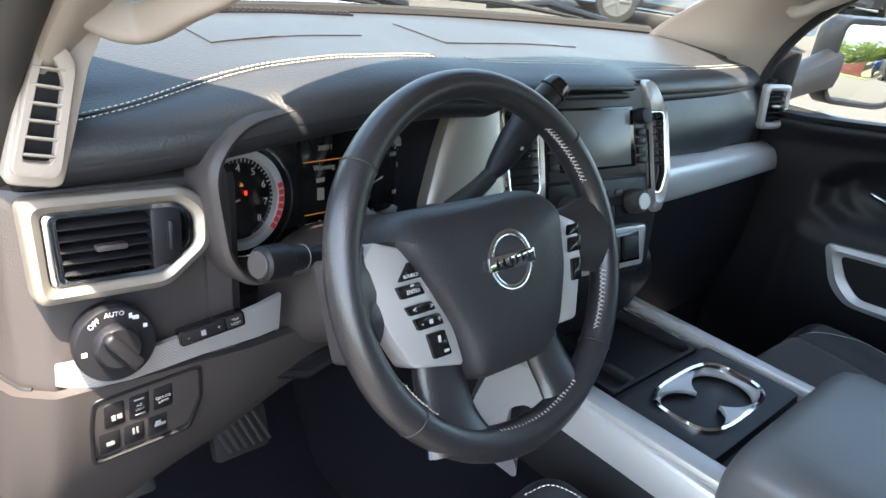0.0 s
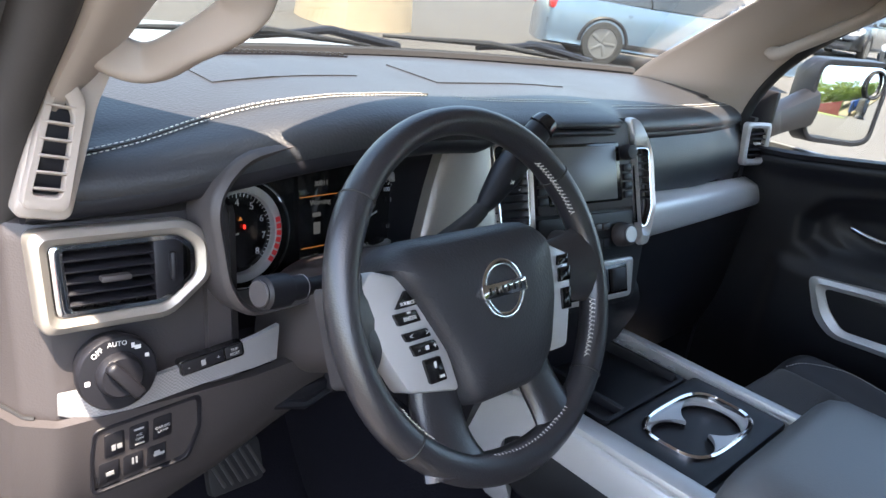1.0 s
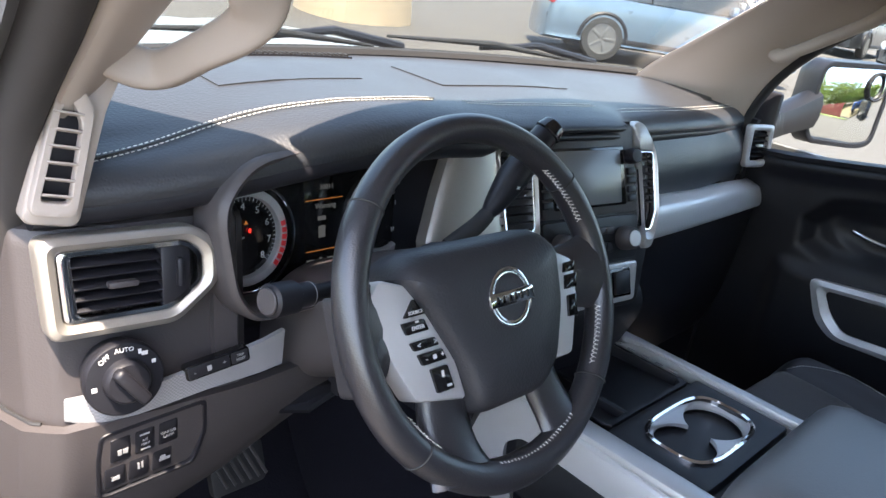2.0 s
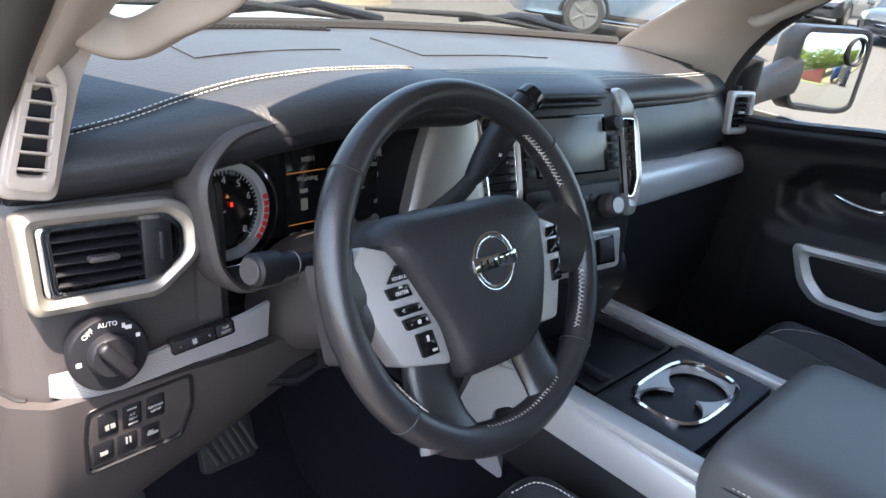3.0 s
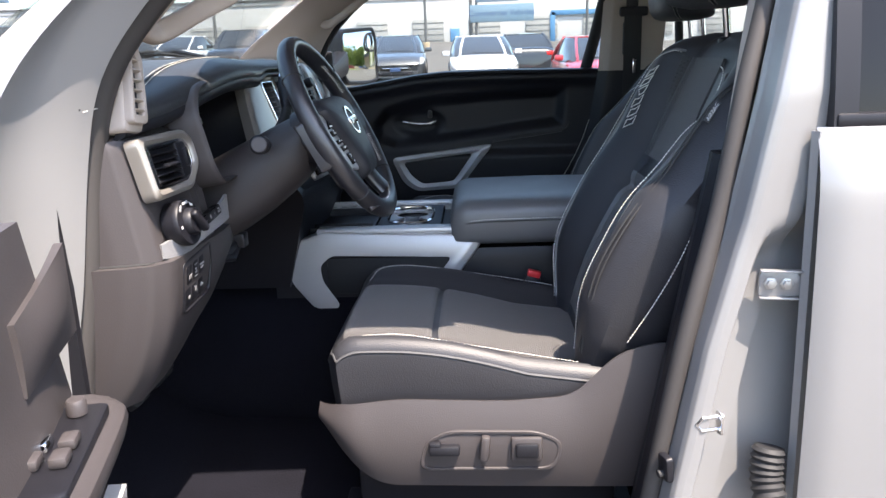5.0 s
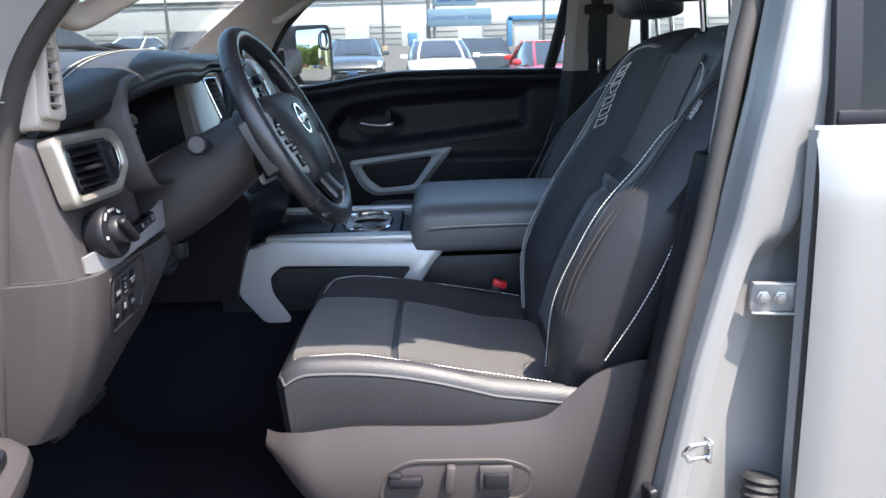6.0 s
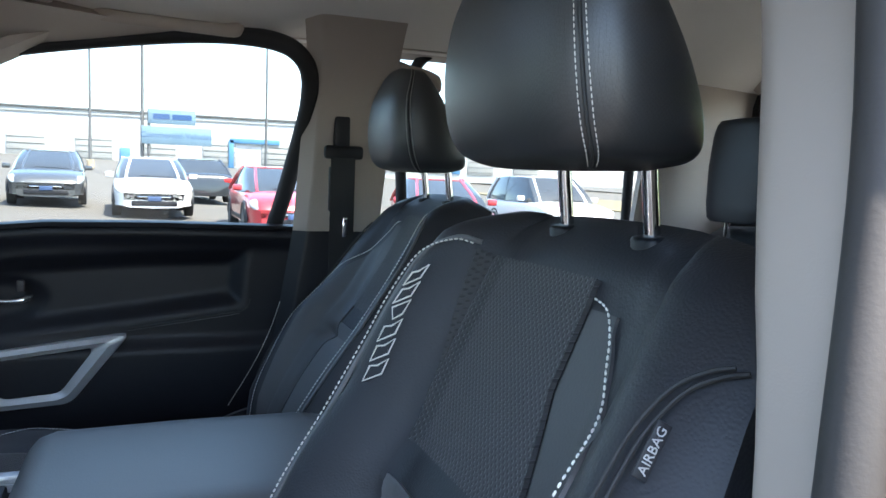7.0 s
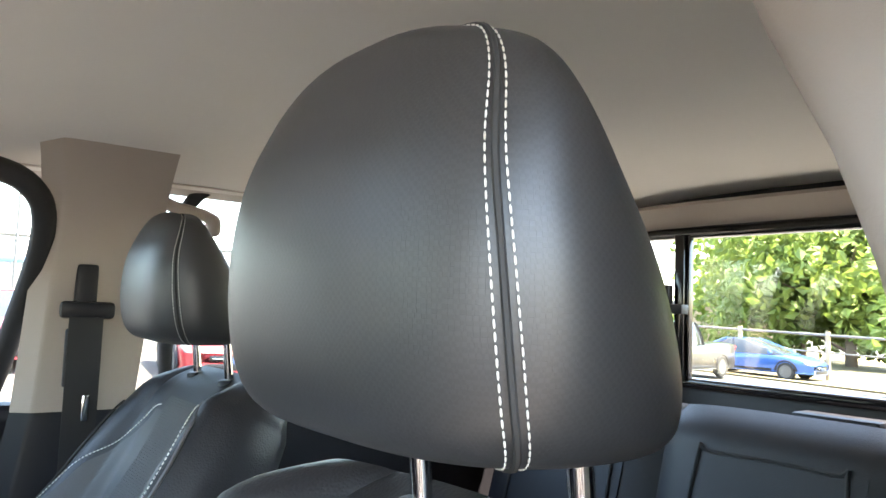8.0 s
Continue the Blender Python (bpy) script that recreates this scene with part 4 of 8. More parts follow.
for i in range(4):
    part("button", plate(rounded([(-0.044 + 0.025 * i, 0.003), (-0.0225 + 0.025 * i, 0.003), (-0.0215 + 0.025 * i, 0.034), (-0.042 + 0.025 * i, 0.034)], 0.003), 0.01, SM @ Matrix.Translation((0, 0, -0.004 if i == 3 else 0)), 0.0015), PLASTIC_BLACK, bank, "black push switch" if i < 3 else "blank switch cover")
    part("button", plate(rounded([(-0.052 + 0.025 * i, -0.032), (-0.0305 + 0.025 * i, -0.032), (-0.028 + 0.025 * i, -0.003), (-0.050 + 0.025 * i, -0.003)], 0.003), 0.01, SM @ Matrix.Translation((0, 0, -0.005 if i == 3 else -0.001)), 0.0015), PLASTIC_BLACK, bank, "black push switch" if i < 3 else "blank switch cover")
for g_ in [words("CARGO", 0.0048, SB @ Matrix.Translation((0.0175, 0.0195, 0))), words("LAMP", 0.0048, SB @ Matrix.Translation((0.0175, 0.0140, 0))), words("AC", 0.0045, SB @ Matrix.Translation((-0.0075, 0.020, 0))), words("120V", 0.0045, SB @ Matrix.Translation((-0.0075, 0.0145, 0)))]:
    part("lettering", g_, GREY_INK, bank)
sm2 = SB
for g_ in [bar(-0.0075, 0.028, 0.010, 0.002, sm2), bar(-0.0075, 0.008, 0.010, 0.002, sm2), bar(-0.034, 0.015, 0.004, 0.007, sm2), bar(-0.028, 0.015, 0.005, 0.006, sm2), bar(-0.016, -0.013, 0.002, 0.009, sm2), bar(-0.012, -0.013, 0.002, 0.009, sm2), bar(0.012, -0.017, 0.012, 0.0035, sm2), bar(0.010, -0.0135, 0.006, 0.004, sm2), bar(-0.040, -0.018, 0.008, 0.005, sm2)]:
    part("mark", g_, GREY_INK, bank)

# instrument binnacle
BM = frm((-0.365, 0.676, 1.406), (1, 0.02, 0), (0, 0.18, 1))
bo = rounded([(-0.197, 0.023), (-0.160, 0.066), (-0.088, 0.079), (0.12, 0.081), (0.180, 0.062), (0.193, 0.018), (0.152, -0.109), (-0.158, -0.109), (-0.184, -0.076)], 0.03, 5)
bi = rounded([(-0.182, 0.018), (-0.148, 0.056), (-0.08, 0.068), (0.11, 0.070), (0.168, 0.054), (0.182, 0.015), (0.145, -0.102), (-0.150, -0.102), (-0.172, -0.070)], 0.025, 5)
bin_ = part("binnacle", bezel(bo, bi, 0.05, BM, 140, 0.10, 0.004), PLASTIC, dash, "hooded surround of the instrument cluster")
a_, b_ = even(bi, 120), even(rounded([(-0.165, 0.0), (-0.13, 0.030), (0.12, 0.030), (0.155, 0.01), (0.145, -0.11), (-0.155, -0.11)], 0.02, 5), 120)
k_ = np.argmin(np.linalg.norm(b_ - a_[0], axis=1))
b_ = np.roll(b_, -k_, axis=0)
part("binnacle_well", put(BM, skin([[(*p, -0.004) for p in a_], [(*(p * 0.5 + q * 0.5), -0.06) for p, q in zip(a_, b_)], [(*(q * 1.08), -0.135) for q in b_]], close_v=True)), PLASTIC_BLACK, bin_)
GM = BM @ Matrix.Translation((0.032, -0.046, -0.128)) @ Matrix.Diagonal((1.1, 1.14, 1, 1))
clu = part("instrument_face", put(GM, box((0, 0, -0.004), (0.34, 0.150, 0.006), 0.001)), GLOSS_BLACK, dash, "black instrument face with two dials and a display")
RED_GLOW = glow("red_telltale", (1, 0.03, 0.02), 0.28)
ORANGE = glow("orange_display", (1.0, 0.36, 0.08), 0.05)
DIM = glow("dim_display", (0.55, 0.58, 0.6), 0.018)
for cx, n0, n1 in ((-0.110, 3, 9), (0.094, 0, 9)):
    M2 = GM @ Matrix.Translation((cx, 0.0, 0))
    ring = part("gauge_ring", bezel(circle(0.054, 72), circle(0.044, 72), 0.012, M2 @ Matrix.Translation((0, 0, 0.010)), 72, 0.6), SILVER, clu, "silver gauge ring")
    part("gauge_cowl", put(M2, tube([(0.060 * math.cos(a), 0.060 * math.sin(a), 0.014) for a in np.linspace(-2.0, 2.2, 30)], 0.0018, 6)), CHROME, clu)
    part("gauge_needle", put(M2 @ pose(0, 0, 0.004, 0, 0, 192 if cx < 0 else 200), box((0.02, 0, 0), (0.04, 0.0018, 0.001), 0)), WHITE_INK, clu)
    part("gauge_ticks", [put(M2 @ pose(0, 0, 0.002, 0, 0, 225 - 6.75 * k), box((0.0415, 0, 0), (0.004 if k % 5 else 0.007, 0.0008, 0.0004), 0)) for k in range(41)], WHITE_INK, clu)
    if cx < 0:
        part("lettering", [words(str(n), 0.011, M2 @ Matrix.Translation((0.033 * math.cos(radians(225 - 33.75 * n)), 0.033 * math.sin(radians(225 - 33.75 * n)), 0.003))) for n in range(9)], WHITE_INK, clu)
        part("red_zone", [put(M2 @ pose(0, 0, 0.0105, 0, 0, 225 - 33.75 * 6.3 - 9 * k), box((0.049, 0, 0), (0.006, 0.0056, 0.0006), 0)) for k in range(7)], RED, clu)
        for g_ in [put(M2, box((-0.006, 0.016, 0.003), (0.0025, 0.0045, 0.0005), 0)), put(M2, box((0.008, 0.006, 0.003), (0.003, 0.0045, 0.0005), 0))]:
            part("telltale", g_, RED_GLOW, clu, "lit red warning light")
        for g_ in [put(M2, plate([(0.001, 0.0135), (0.006, 0.0135), (0.0035, 0.018)], 0.0005, Matrix.Translation((0, 0, 0.003)), 0.0001))]:
            part("telltale", g_, ORANGE, clu, "lit orange warning light")
    else:
        part("lettering", [words(str(20 * n), 0.008, M2 @ Matrix.Translation((0.031 * math.cos(radians(225 - 33.75 * n)), 0.031 * math.sin(radians(225 - 33.75 * n)), 0.003))) for n in range(9)], WHITE_INK, clu)
    part("sub_gauge", put(M2, tube([(0.018 * math.cos(a), -0.030 + 0.018 * math.sin(a), 0.002) for a in np.linspace(3.6, 5.8, 16)], 0.0008, 5)), WHITE_INK, clu)
scr = part("trip_display", put(GM, box((0, 0.006, 0.003), (0.060, 0.108, 0.004), 0.002)), GLOSS_BLACK, clu, "dark trip display with orange lines")
T2 = GM @ Matrix.Translation((0, 0, 0.0055))
for g_ in [bar(0, 0.030, 0.056, 0.0008, T2), bar(0, -0.030, 0.056, 0.0008, T2)]:
    part("display_line", g_, ORANGE, scr)
for g_ in [words("Warning", 0.0088, T2 @ Matrix.Translation((0.002, 0.022, 0))), words("30011", 0.0085, T2 @ Matrix.Translation((0.004, 0.044, 0))), words("P", 0.009, T2 @ Matrix.Translation((-0.006, -0.042, 0)))]:
    part("lettering", g_, DIM, scr)
for g_ in [bar(-0.004, 0.008, 0.012, 0.005, T2), bar(-0.004, -0.008, 0.010, 0.014, T2), bar(-0.022, -0.042, 0.010, 0.004, T2), bar(0.012, -0.042, 0.016, 0.004, T2)]:
    part("mark", g_, DIM, scr)

# centre stack
CM = frm((-0.165, 0.700, 1.476), (1, -0.13, 0), (0, 0.35, 0.935)) @ Matrix.Diagonal((0.985, 0.92, 0.95, 1))
stack = part("centre_fascia", put(CM, merge([plate(rounded([(-0.005, 0.015), (0.355, 0.022), (0.372, -0.01), (0.365, -0.20), (0.33, -0.30), (0.03, -0.30), (-0.005, -0.20)], 0.02), 0.06, None, 0.004)])), PLASTIC_BLACK, dash, "black centre stack with a grey screen, knobs and vents")
for x0, x1, out in ((-0.012, 0.105, -1), (0.298, 0.385, 1)):
    w = x1 - x0
    o = rounded([(-0.030, 0.016), (x1, 0.014), (x1 - 0.002, -0.17), (0.05, -0.215), (-0.060, -0.205), (-0.105, -0.155), (-0.075, -0.075), (-0.050, -0.02)] if out < 0 else [(x0 + 0.03, 0.022), (x1 - 0.03, 0.020), (x1, -0.03), (x1, -0.14), (x1 - 0.022, -0.205), (x0 + 0.044, -0.205), (x0 + 0.040, -0.03)], 0.016, 5)
    i_ = rounded([(x0 + 0.040, -0.022), (x1 - 0.010, -0.022), (x1 - 0.012, -0.150), (x0 + 0.046, -0.150)] if out < 0 else [(x0 + 0.040, -0.032), (x1 - 0.009, -0.034), (x1 - 0.009, -0.140), (x1 - 0.024, -0.172), (x0 + 0.043, -0.172)], 0.008, 5)
    fr_ = part("stack_trim", bezel(o, i_, 0.03, CM @ Matrix.Translation((0, 0, 0.012)), 100, 0.25, 0.004), CHAMPAGNE if out < 0 else SILVER, stack, "satin vent surround")
    part("vent_duct", put(CM, box(((x0 + x1) / 2 + 0.012, -0.09, -0.012), (w, 0.16, 0.01), 0.001)), PLASTIC_BLACK, fr_)
    part("vent_lip", bezel(i_, [(p[0] + (0.0035 if p[0] < (x0 + x1) / 2 + 0.012 else -0.0035), p[1] * 0.97 - 0.0025) for p in i_], 0.012, CM @ Matrix.Translation((0, 0, 0.0125)), 80, 0.4), CHROME, fr_)
    for k in range(10 if out < 0 else 8):
        part("slat", put(CM @ pose((x0 + x1) / 2 + (0.015 if out < 0 else 0.016), -0.034 - 0.0125 * k, 0.001, 20, 0, 0), box((0, 0, 0), (w - (0.054 if out < 0 else 0.052), 0.0022, 0.012), 0.0006)), PLASTIC_BLACK, fr_)
# radio and screen
rad = part("radio", plate(rounded([(0.108, 0.010), (0.325, 0.014), (0.330, -0.135), (0.112, -0.135)], 0.008), 0.02, CM @ Matrix.Translation((0, 0, 0.010)), 0.002), PLASTIC, stack, "grey radio face with disc slot and knobs")
part("screen_bezel", plate(rounded([(0.130, -0.024), (0.296, -0.022), (0.300, -0.122), (0.134, -0.122)], 0.004), 0.004, CM @ Matrix.Translation((0, 0, 0.0125)), 0.001), GLOSS_BLACK, rad)
SCREEN = material("matte_display", (0.16, 0.17, 0.175), 0.22, vary=0.04, rough_vary=0.03)
part("screen", put(CM, box((0.212, -0.073, 0.0135), (0.148, 0.090, 0.003), 0.001)), SCREEN, rad, "switched-off grey touch screen")
part("disc_slot", put(CM, box((0.215, -0.008, 0.0105), (0.13, 0.006, 0.002), 0.0006)), RUBBER, rad)
for kx, ky in ((0.314, -0.040), (0.119, -0.040)):
    part("knob", turned([(0.013, 0.010), (0.0135, 0.020), (0.0115, 0.027), (0.001, 0.028)], CM @ Matrix.Translation((kx, ky, 0)), 28), PLASTIC_BLACK, rad, "black radio knob")
    for k in range(4):
        part("button", put(CM, box((kx, ky - 0.026 - 0.0155 * k, 0.0125), (0.020, 0.0125, 0.006), 0.002)), PLASTIC_BLACK, rad)
hv = part("climate_panel", plate(rounded([(0.110, -0.140), (0.330, -0.140), (0.325, -0.215), (0.114, -0.215)], 0.008), 0.02, CM @ Matrix.Translation((0, 0, 0.009)), 0.002), PLASTIC_BLACK, stack, "black climate panel with two dials")
for kx in (0.292, 0.146):
    part("dial", turned([(0.021, 0.008), (0.021, 0.018), (0.019, 0.030), (0.016, 0.033), (0.001, 0.033)], CM @ Matrix.Translation((kx, -0.180, 0)), 36), PLASTIC, hv)
    part("dial_ring", turned([(0.0135, 0.033), (0.0135, 0.0345), (0.001, 0.0345)], CM @ Matrix.Translation((kx, -0.180, 0)), 28), SILVER, hv)
for k in range(5):
    part("button", put(CM, box((0.182 + 0.019 * k, -0.163, 0.0105), (0.017, 0.012, 0.005), 0.002)), PLASTIC, hv)
    part("button", put(CM, box((0.182 + 0.019 * k, -0.192, 0.0105), (0.017, 0.018, 0.005), 0.002)), PLASTIC_BLACK, hv)
lowp = part("lower_switch_panel", plate(rounded([(0.105, -0.222), (0.328, -0.222), (0.315, -0.290), (0.112, -0.290)], 0.01), 0.02, CM @ Matrix.Translation((0, 0, 0.008)), 0.003), SILVER, stack, "silver-framed lower switch row")
part("recess", put(CM, box((0.215, -0.256, 0.008), (0.18, 0.050, 0.004), 0.002)), GLOSS_BLACK, lowp)
for k in range(4):
    part("button", put(CM, box((0.148 + 0.044 * k, -0.256, 0.012), (0.036, 0.040, 0.008), 0.003)), PLASTIC_BLACK, lowp)
part("stack_foot", loft([[(-0.19, 0.66, 1.28), (0.17, 0.62, 1.28), (0.17, 0.75, 1.28), (-0.19, 0.75, 1.28)], [(-0.17, 0.60, 1.21), (0.18, 0.57, 1.21), (0.18, 0.75, 1.21), (-0.17, 0.75, 1.21)], [(-0.14, 0.62, 1.12), (0.20, 0.60, 1.12), (0.20, 0.78, 1.12), (-0.14, 0.78, 1.12)], [(-0.12, 0.66, 0.98), (0.22, 0.66, 0.98), (0.22, 0.85, 0.98), (-0.12, 0.85, 0.98)]], 4, 1), PLASTIC_BLACK, dash)

# passenger side
def p_face(u, v):
    x = 0.165 + 0.65 * u
    z = np.interp(u, [0, 1], [1.462, 1.448]) - 0.115 * v
    return (x, smooth_at(x, LX, LY) + 0.020 - 0.014 * math.sin(math.pi * v) - 0.03 * v, z)


part("passenger_panel", shell(p_face, 24, 12, 0.01), PAD, dash, "smooth dark passenger panel")
rows = []
for s in np.linspace(0, 1, 7):
    x = 0.165 + 0.70 * s
    y, zt, zb = 0.618 + 0.066 * s ** 1.2, 1.352 - 0.046 * s, 1.292 - 0.036 * s
    rows.append([(x, y + 0.05, zt + 0.006), (x, y + 0.016, zt + 0.003), (x, y + 0.002, zt - 0.006), (x, y - 0.008, (zt * 0.4 + zb * 0.6)), (x, y - 0.006, zb + 0.006), (x, y + 0.010, zb), (x, y + 0.05, zb)])
part("trim_bar", loft(rows, 3, 3), SILVER, dash, "broad satin silver trim bar")


def glove(u, v):
    x = 0.17 + 0.68 * u
    return (x, 0.655 + 0.04 * u + 0.02 * v + 0.10 * max(0, v - 0.6) ** 1.5, 1.285 - 0.02 * u - 0.34 * v)


part("glovebox", shell(glove, 16, 14, 0.01), DOOR_VINYL, dash, "black glovebox door")
part("glovebox_latch", box((0.24, 0.650, 1.245), (0.050, 0.012, 0.028), 0.004), PLASTIC_BLACK, dash)
PV = frm((0.822, 0.702, 1.404), (0.97, -0.22, 0), (0, 0.14, 1))
pvo = rounded([(-0.044, 0.048), (0.044, 0.048), (0.044, -0.036), (0.024, -0.050), (-0.036, -0.050), (-0.044, -0.040)], 0.010, 4)
pvi = rounded([(-0.030, 0.035), (0.031, 0.035), (0.031, -0.027), (0.017, -0.036), (-0.025, -0.036), (-0.030, -0.029)], 0.006, 4)
pv = part("air_vent", bezel(pvo, pvi, 0.014, PV, 80, 0.2, 0.002), SILVER, dash, "silver-framed passenger air vent")
part("vent_duct", put(PV, box((0, 0, -0.028), (0.08, 0.08, 0.01), 0.001)), PLASTIC_BLACK, pv)
for k in range(5):
    part("slat", put(PV @ pose(0, 0.024 - 0.012 * k, -0.010, 22, 0, 0), box((0, 0, 0), (0.060, 0.0022, 0.014), 0.0008)), PLASTIC_BLACK, pv)
part("vent_tab", put(PV, box((0, 0, -0.002), (0.018, 0.006, 0.01), 0.002)), SILVER, pv)
part("vent_pod", loft([[(0.70, 0.715, 1.352), (0.83, 0.735, 1.352), (0.83, 0.80, 1.352), (0.70, 0.80, 1.352)], [(0.705, 0.72, 1.315), (0.83, 0.735, 1.315), (0.83, 0.80, 1.315), (0.705, 0.80, 1.315)]], 1, 1), PLASTIC, dash)

# left pillar air outlet and both grab handles
AM = frm((-0.690, 0.708, 1.486), (0.96, -0.12, -0.16), (0.20, 0.06, 1))
ao = rounded([(-0.022, -0.062), (0.018, -0.062), (0.021, 0.040), (0.004, 0.062), (-0.013, 0.055)], 0.009, 4)
ai = rounded([(-0.014, -0.048), (0.010, -0.048), (0.011, 0.024), (0.001, 0.042), (-0.006, 0.038)], 0.005, 4)
part("pillar_foot", plate(rounded([(-0.024, -0.074), (0.024, -0.074), (0.034, 0.040), (0.050, 0.10), (-0.015, 0.10)], 0.010, 5), 0.04, AM @ Matrix.Translation((0, 0, -0.014)), 0.006), BEIGE, pl, "beige foot of the pillar trim")
av = part("pillar_outlet", bezel(ao, ai, 0.02, AM, 72, 0.3), BEIGE, pl, "beige slotted side air outlet")
part("outlet_back", put(AM, box((-0.001, 0, -0.0125), (0.026, 0.105, 0.004), 0.001)), PLASTIC_BLACK, av)
for k in range(6):
    part("slat", put(AM @ pose(-0.001, -0.042 + 0.0148 * k, -0.003, -20, 0, 0), box((0, 0, 0), (0.026, 0.0022, 0.008), 0.0008)), BEIGE, av)


def grab(parent, pts, r):
    p = crom(pts, 6)
    k = np.linspace(0, 1, len(p))
    part("grab_handle", tube(p, list(np.interp(k, [0, 0.12, 0.3, 0.7, 0.88, 1], [r * 1.5, r * 1.2, r, r, r * 1.2, r * 1.5])), 16), BEIGE, parent, "moulded beige grab handle")


def flat_handle(parent, pts, wide, thick, face):
    """A moulded flat loop: a soft-edged bar whose broad side turns towards face."""
    p = crom(pts, 7)
    k = np.linspace(0, 1, len(p))
    wd = np.interp(k, [q[0] for q in wide], [q[1] for q in wide])
    tan = np.gradient(p, axis=0)
    tan /= np.linalg.norm(tan, axis=1, keepdims=True)
    rws = []
    for i in range(len(p)):
        w = np.cross(tan[i], face)
        w /= np.linalg.norm(w)
        n = np.cross(w, tan[i])
        rws.append([p[i] + w * wd[i] * math.copysign(abs(math.cos(q)) ** 0.55, math.cos(q)) + n * thick * math.copysign(abs(math.sin(q)) ** 0.6, math.sin(q)) for q in np.linspace(0, math.tau, 24, endpoint=False)])
    part("grab_handle", skin(rws, close_v=True, cap=True), BEIGE, parent, "moulded beige grab handle", sharp=60)


flat_handle(pl, [(-0.70, 0.705, 1.600), (-0.66, 0.708, 1.576), (-0.630, 0.705, 1.560), (-0.610, 0.690, 1.562), (-0.603, 0.645, 1.584), (-0.595, 0.590, 1.614), (-0.597, 0.566, 1.638), (-0.618, 0.548, 1.676), (-0.650, 0.53, 1.715), (-0.68, 0.52, 1.745)], [(0, 0.022), (0.2, 0.019), (0.45, 0.016), (0.62, 0.020), (0.72, 0.026), (1, 0.03)], 0.013, np.array([-0.42, -0.86, 0.30]))
grab(pr, [(0.755, 0.715, 1.622), (0.728, 0.686, 1.608), (0.712, 0.655, 1.620), (0.720, 0.60, 1.657), (0.728, 0.550, 1.692), (0.735, 0.52, 1.717), (0.765, 0.505, 1.747)], 0.0125)

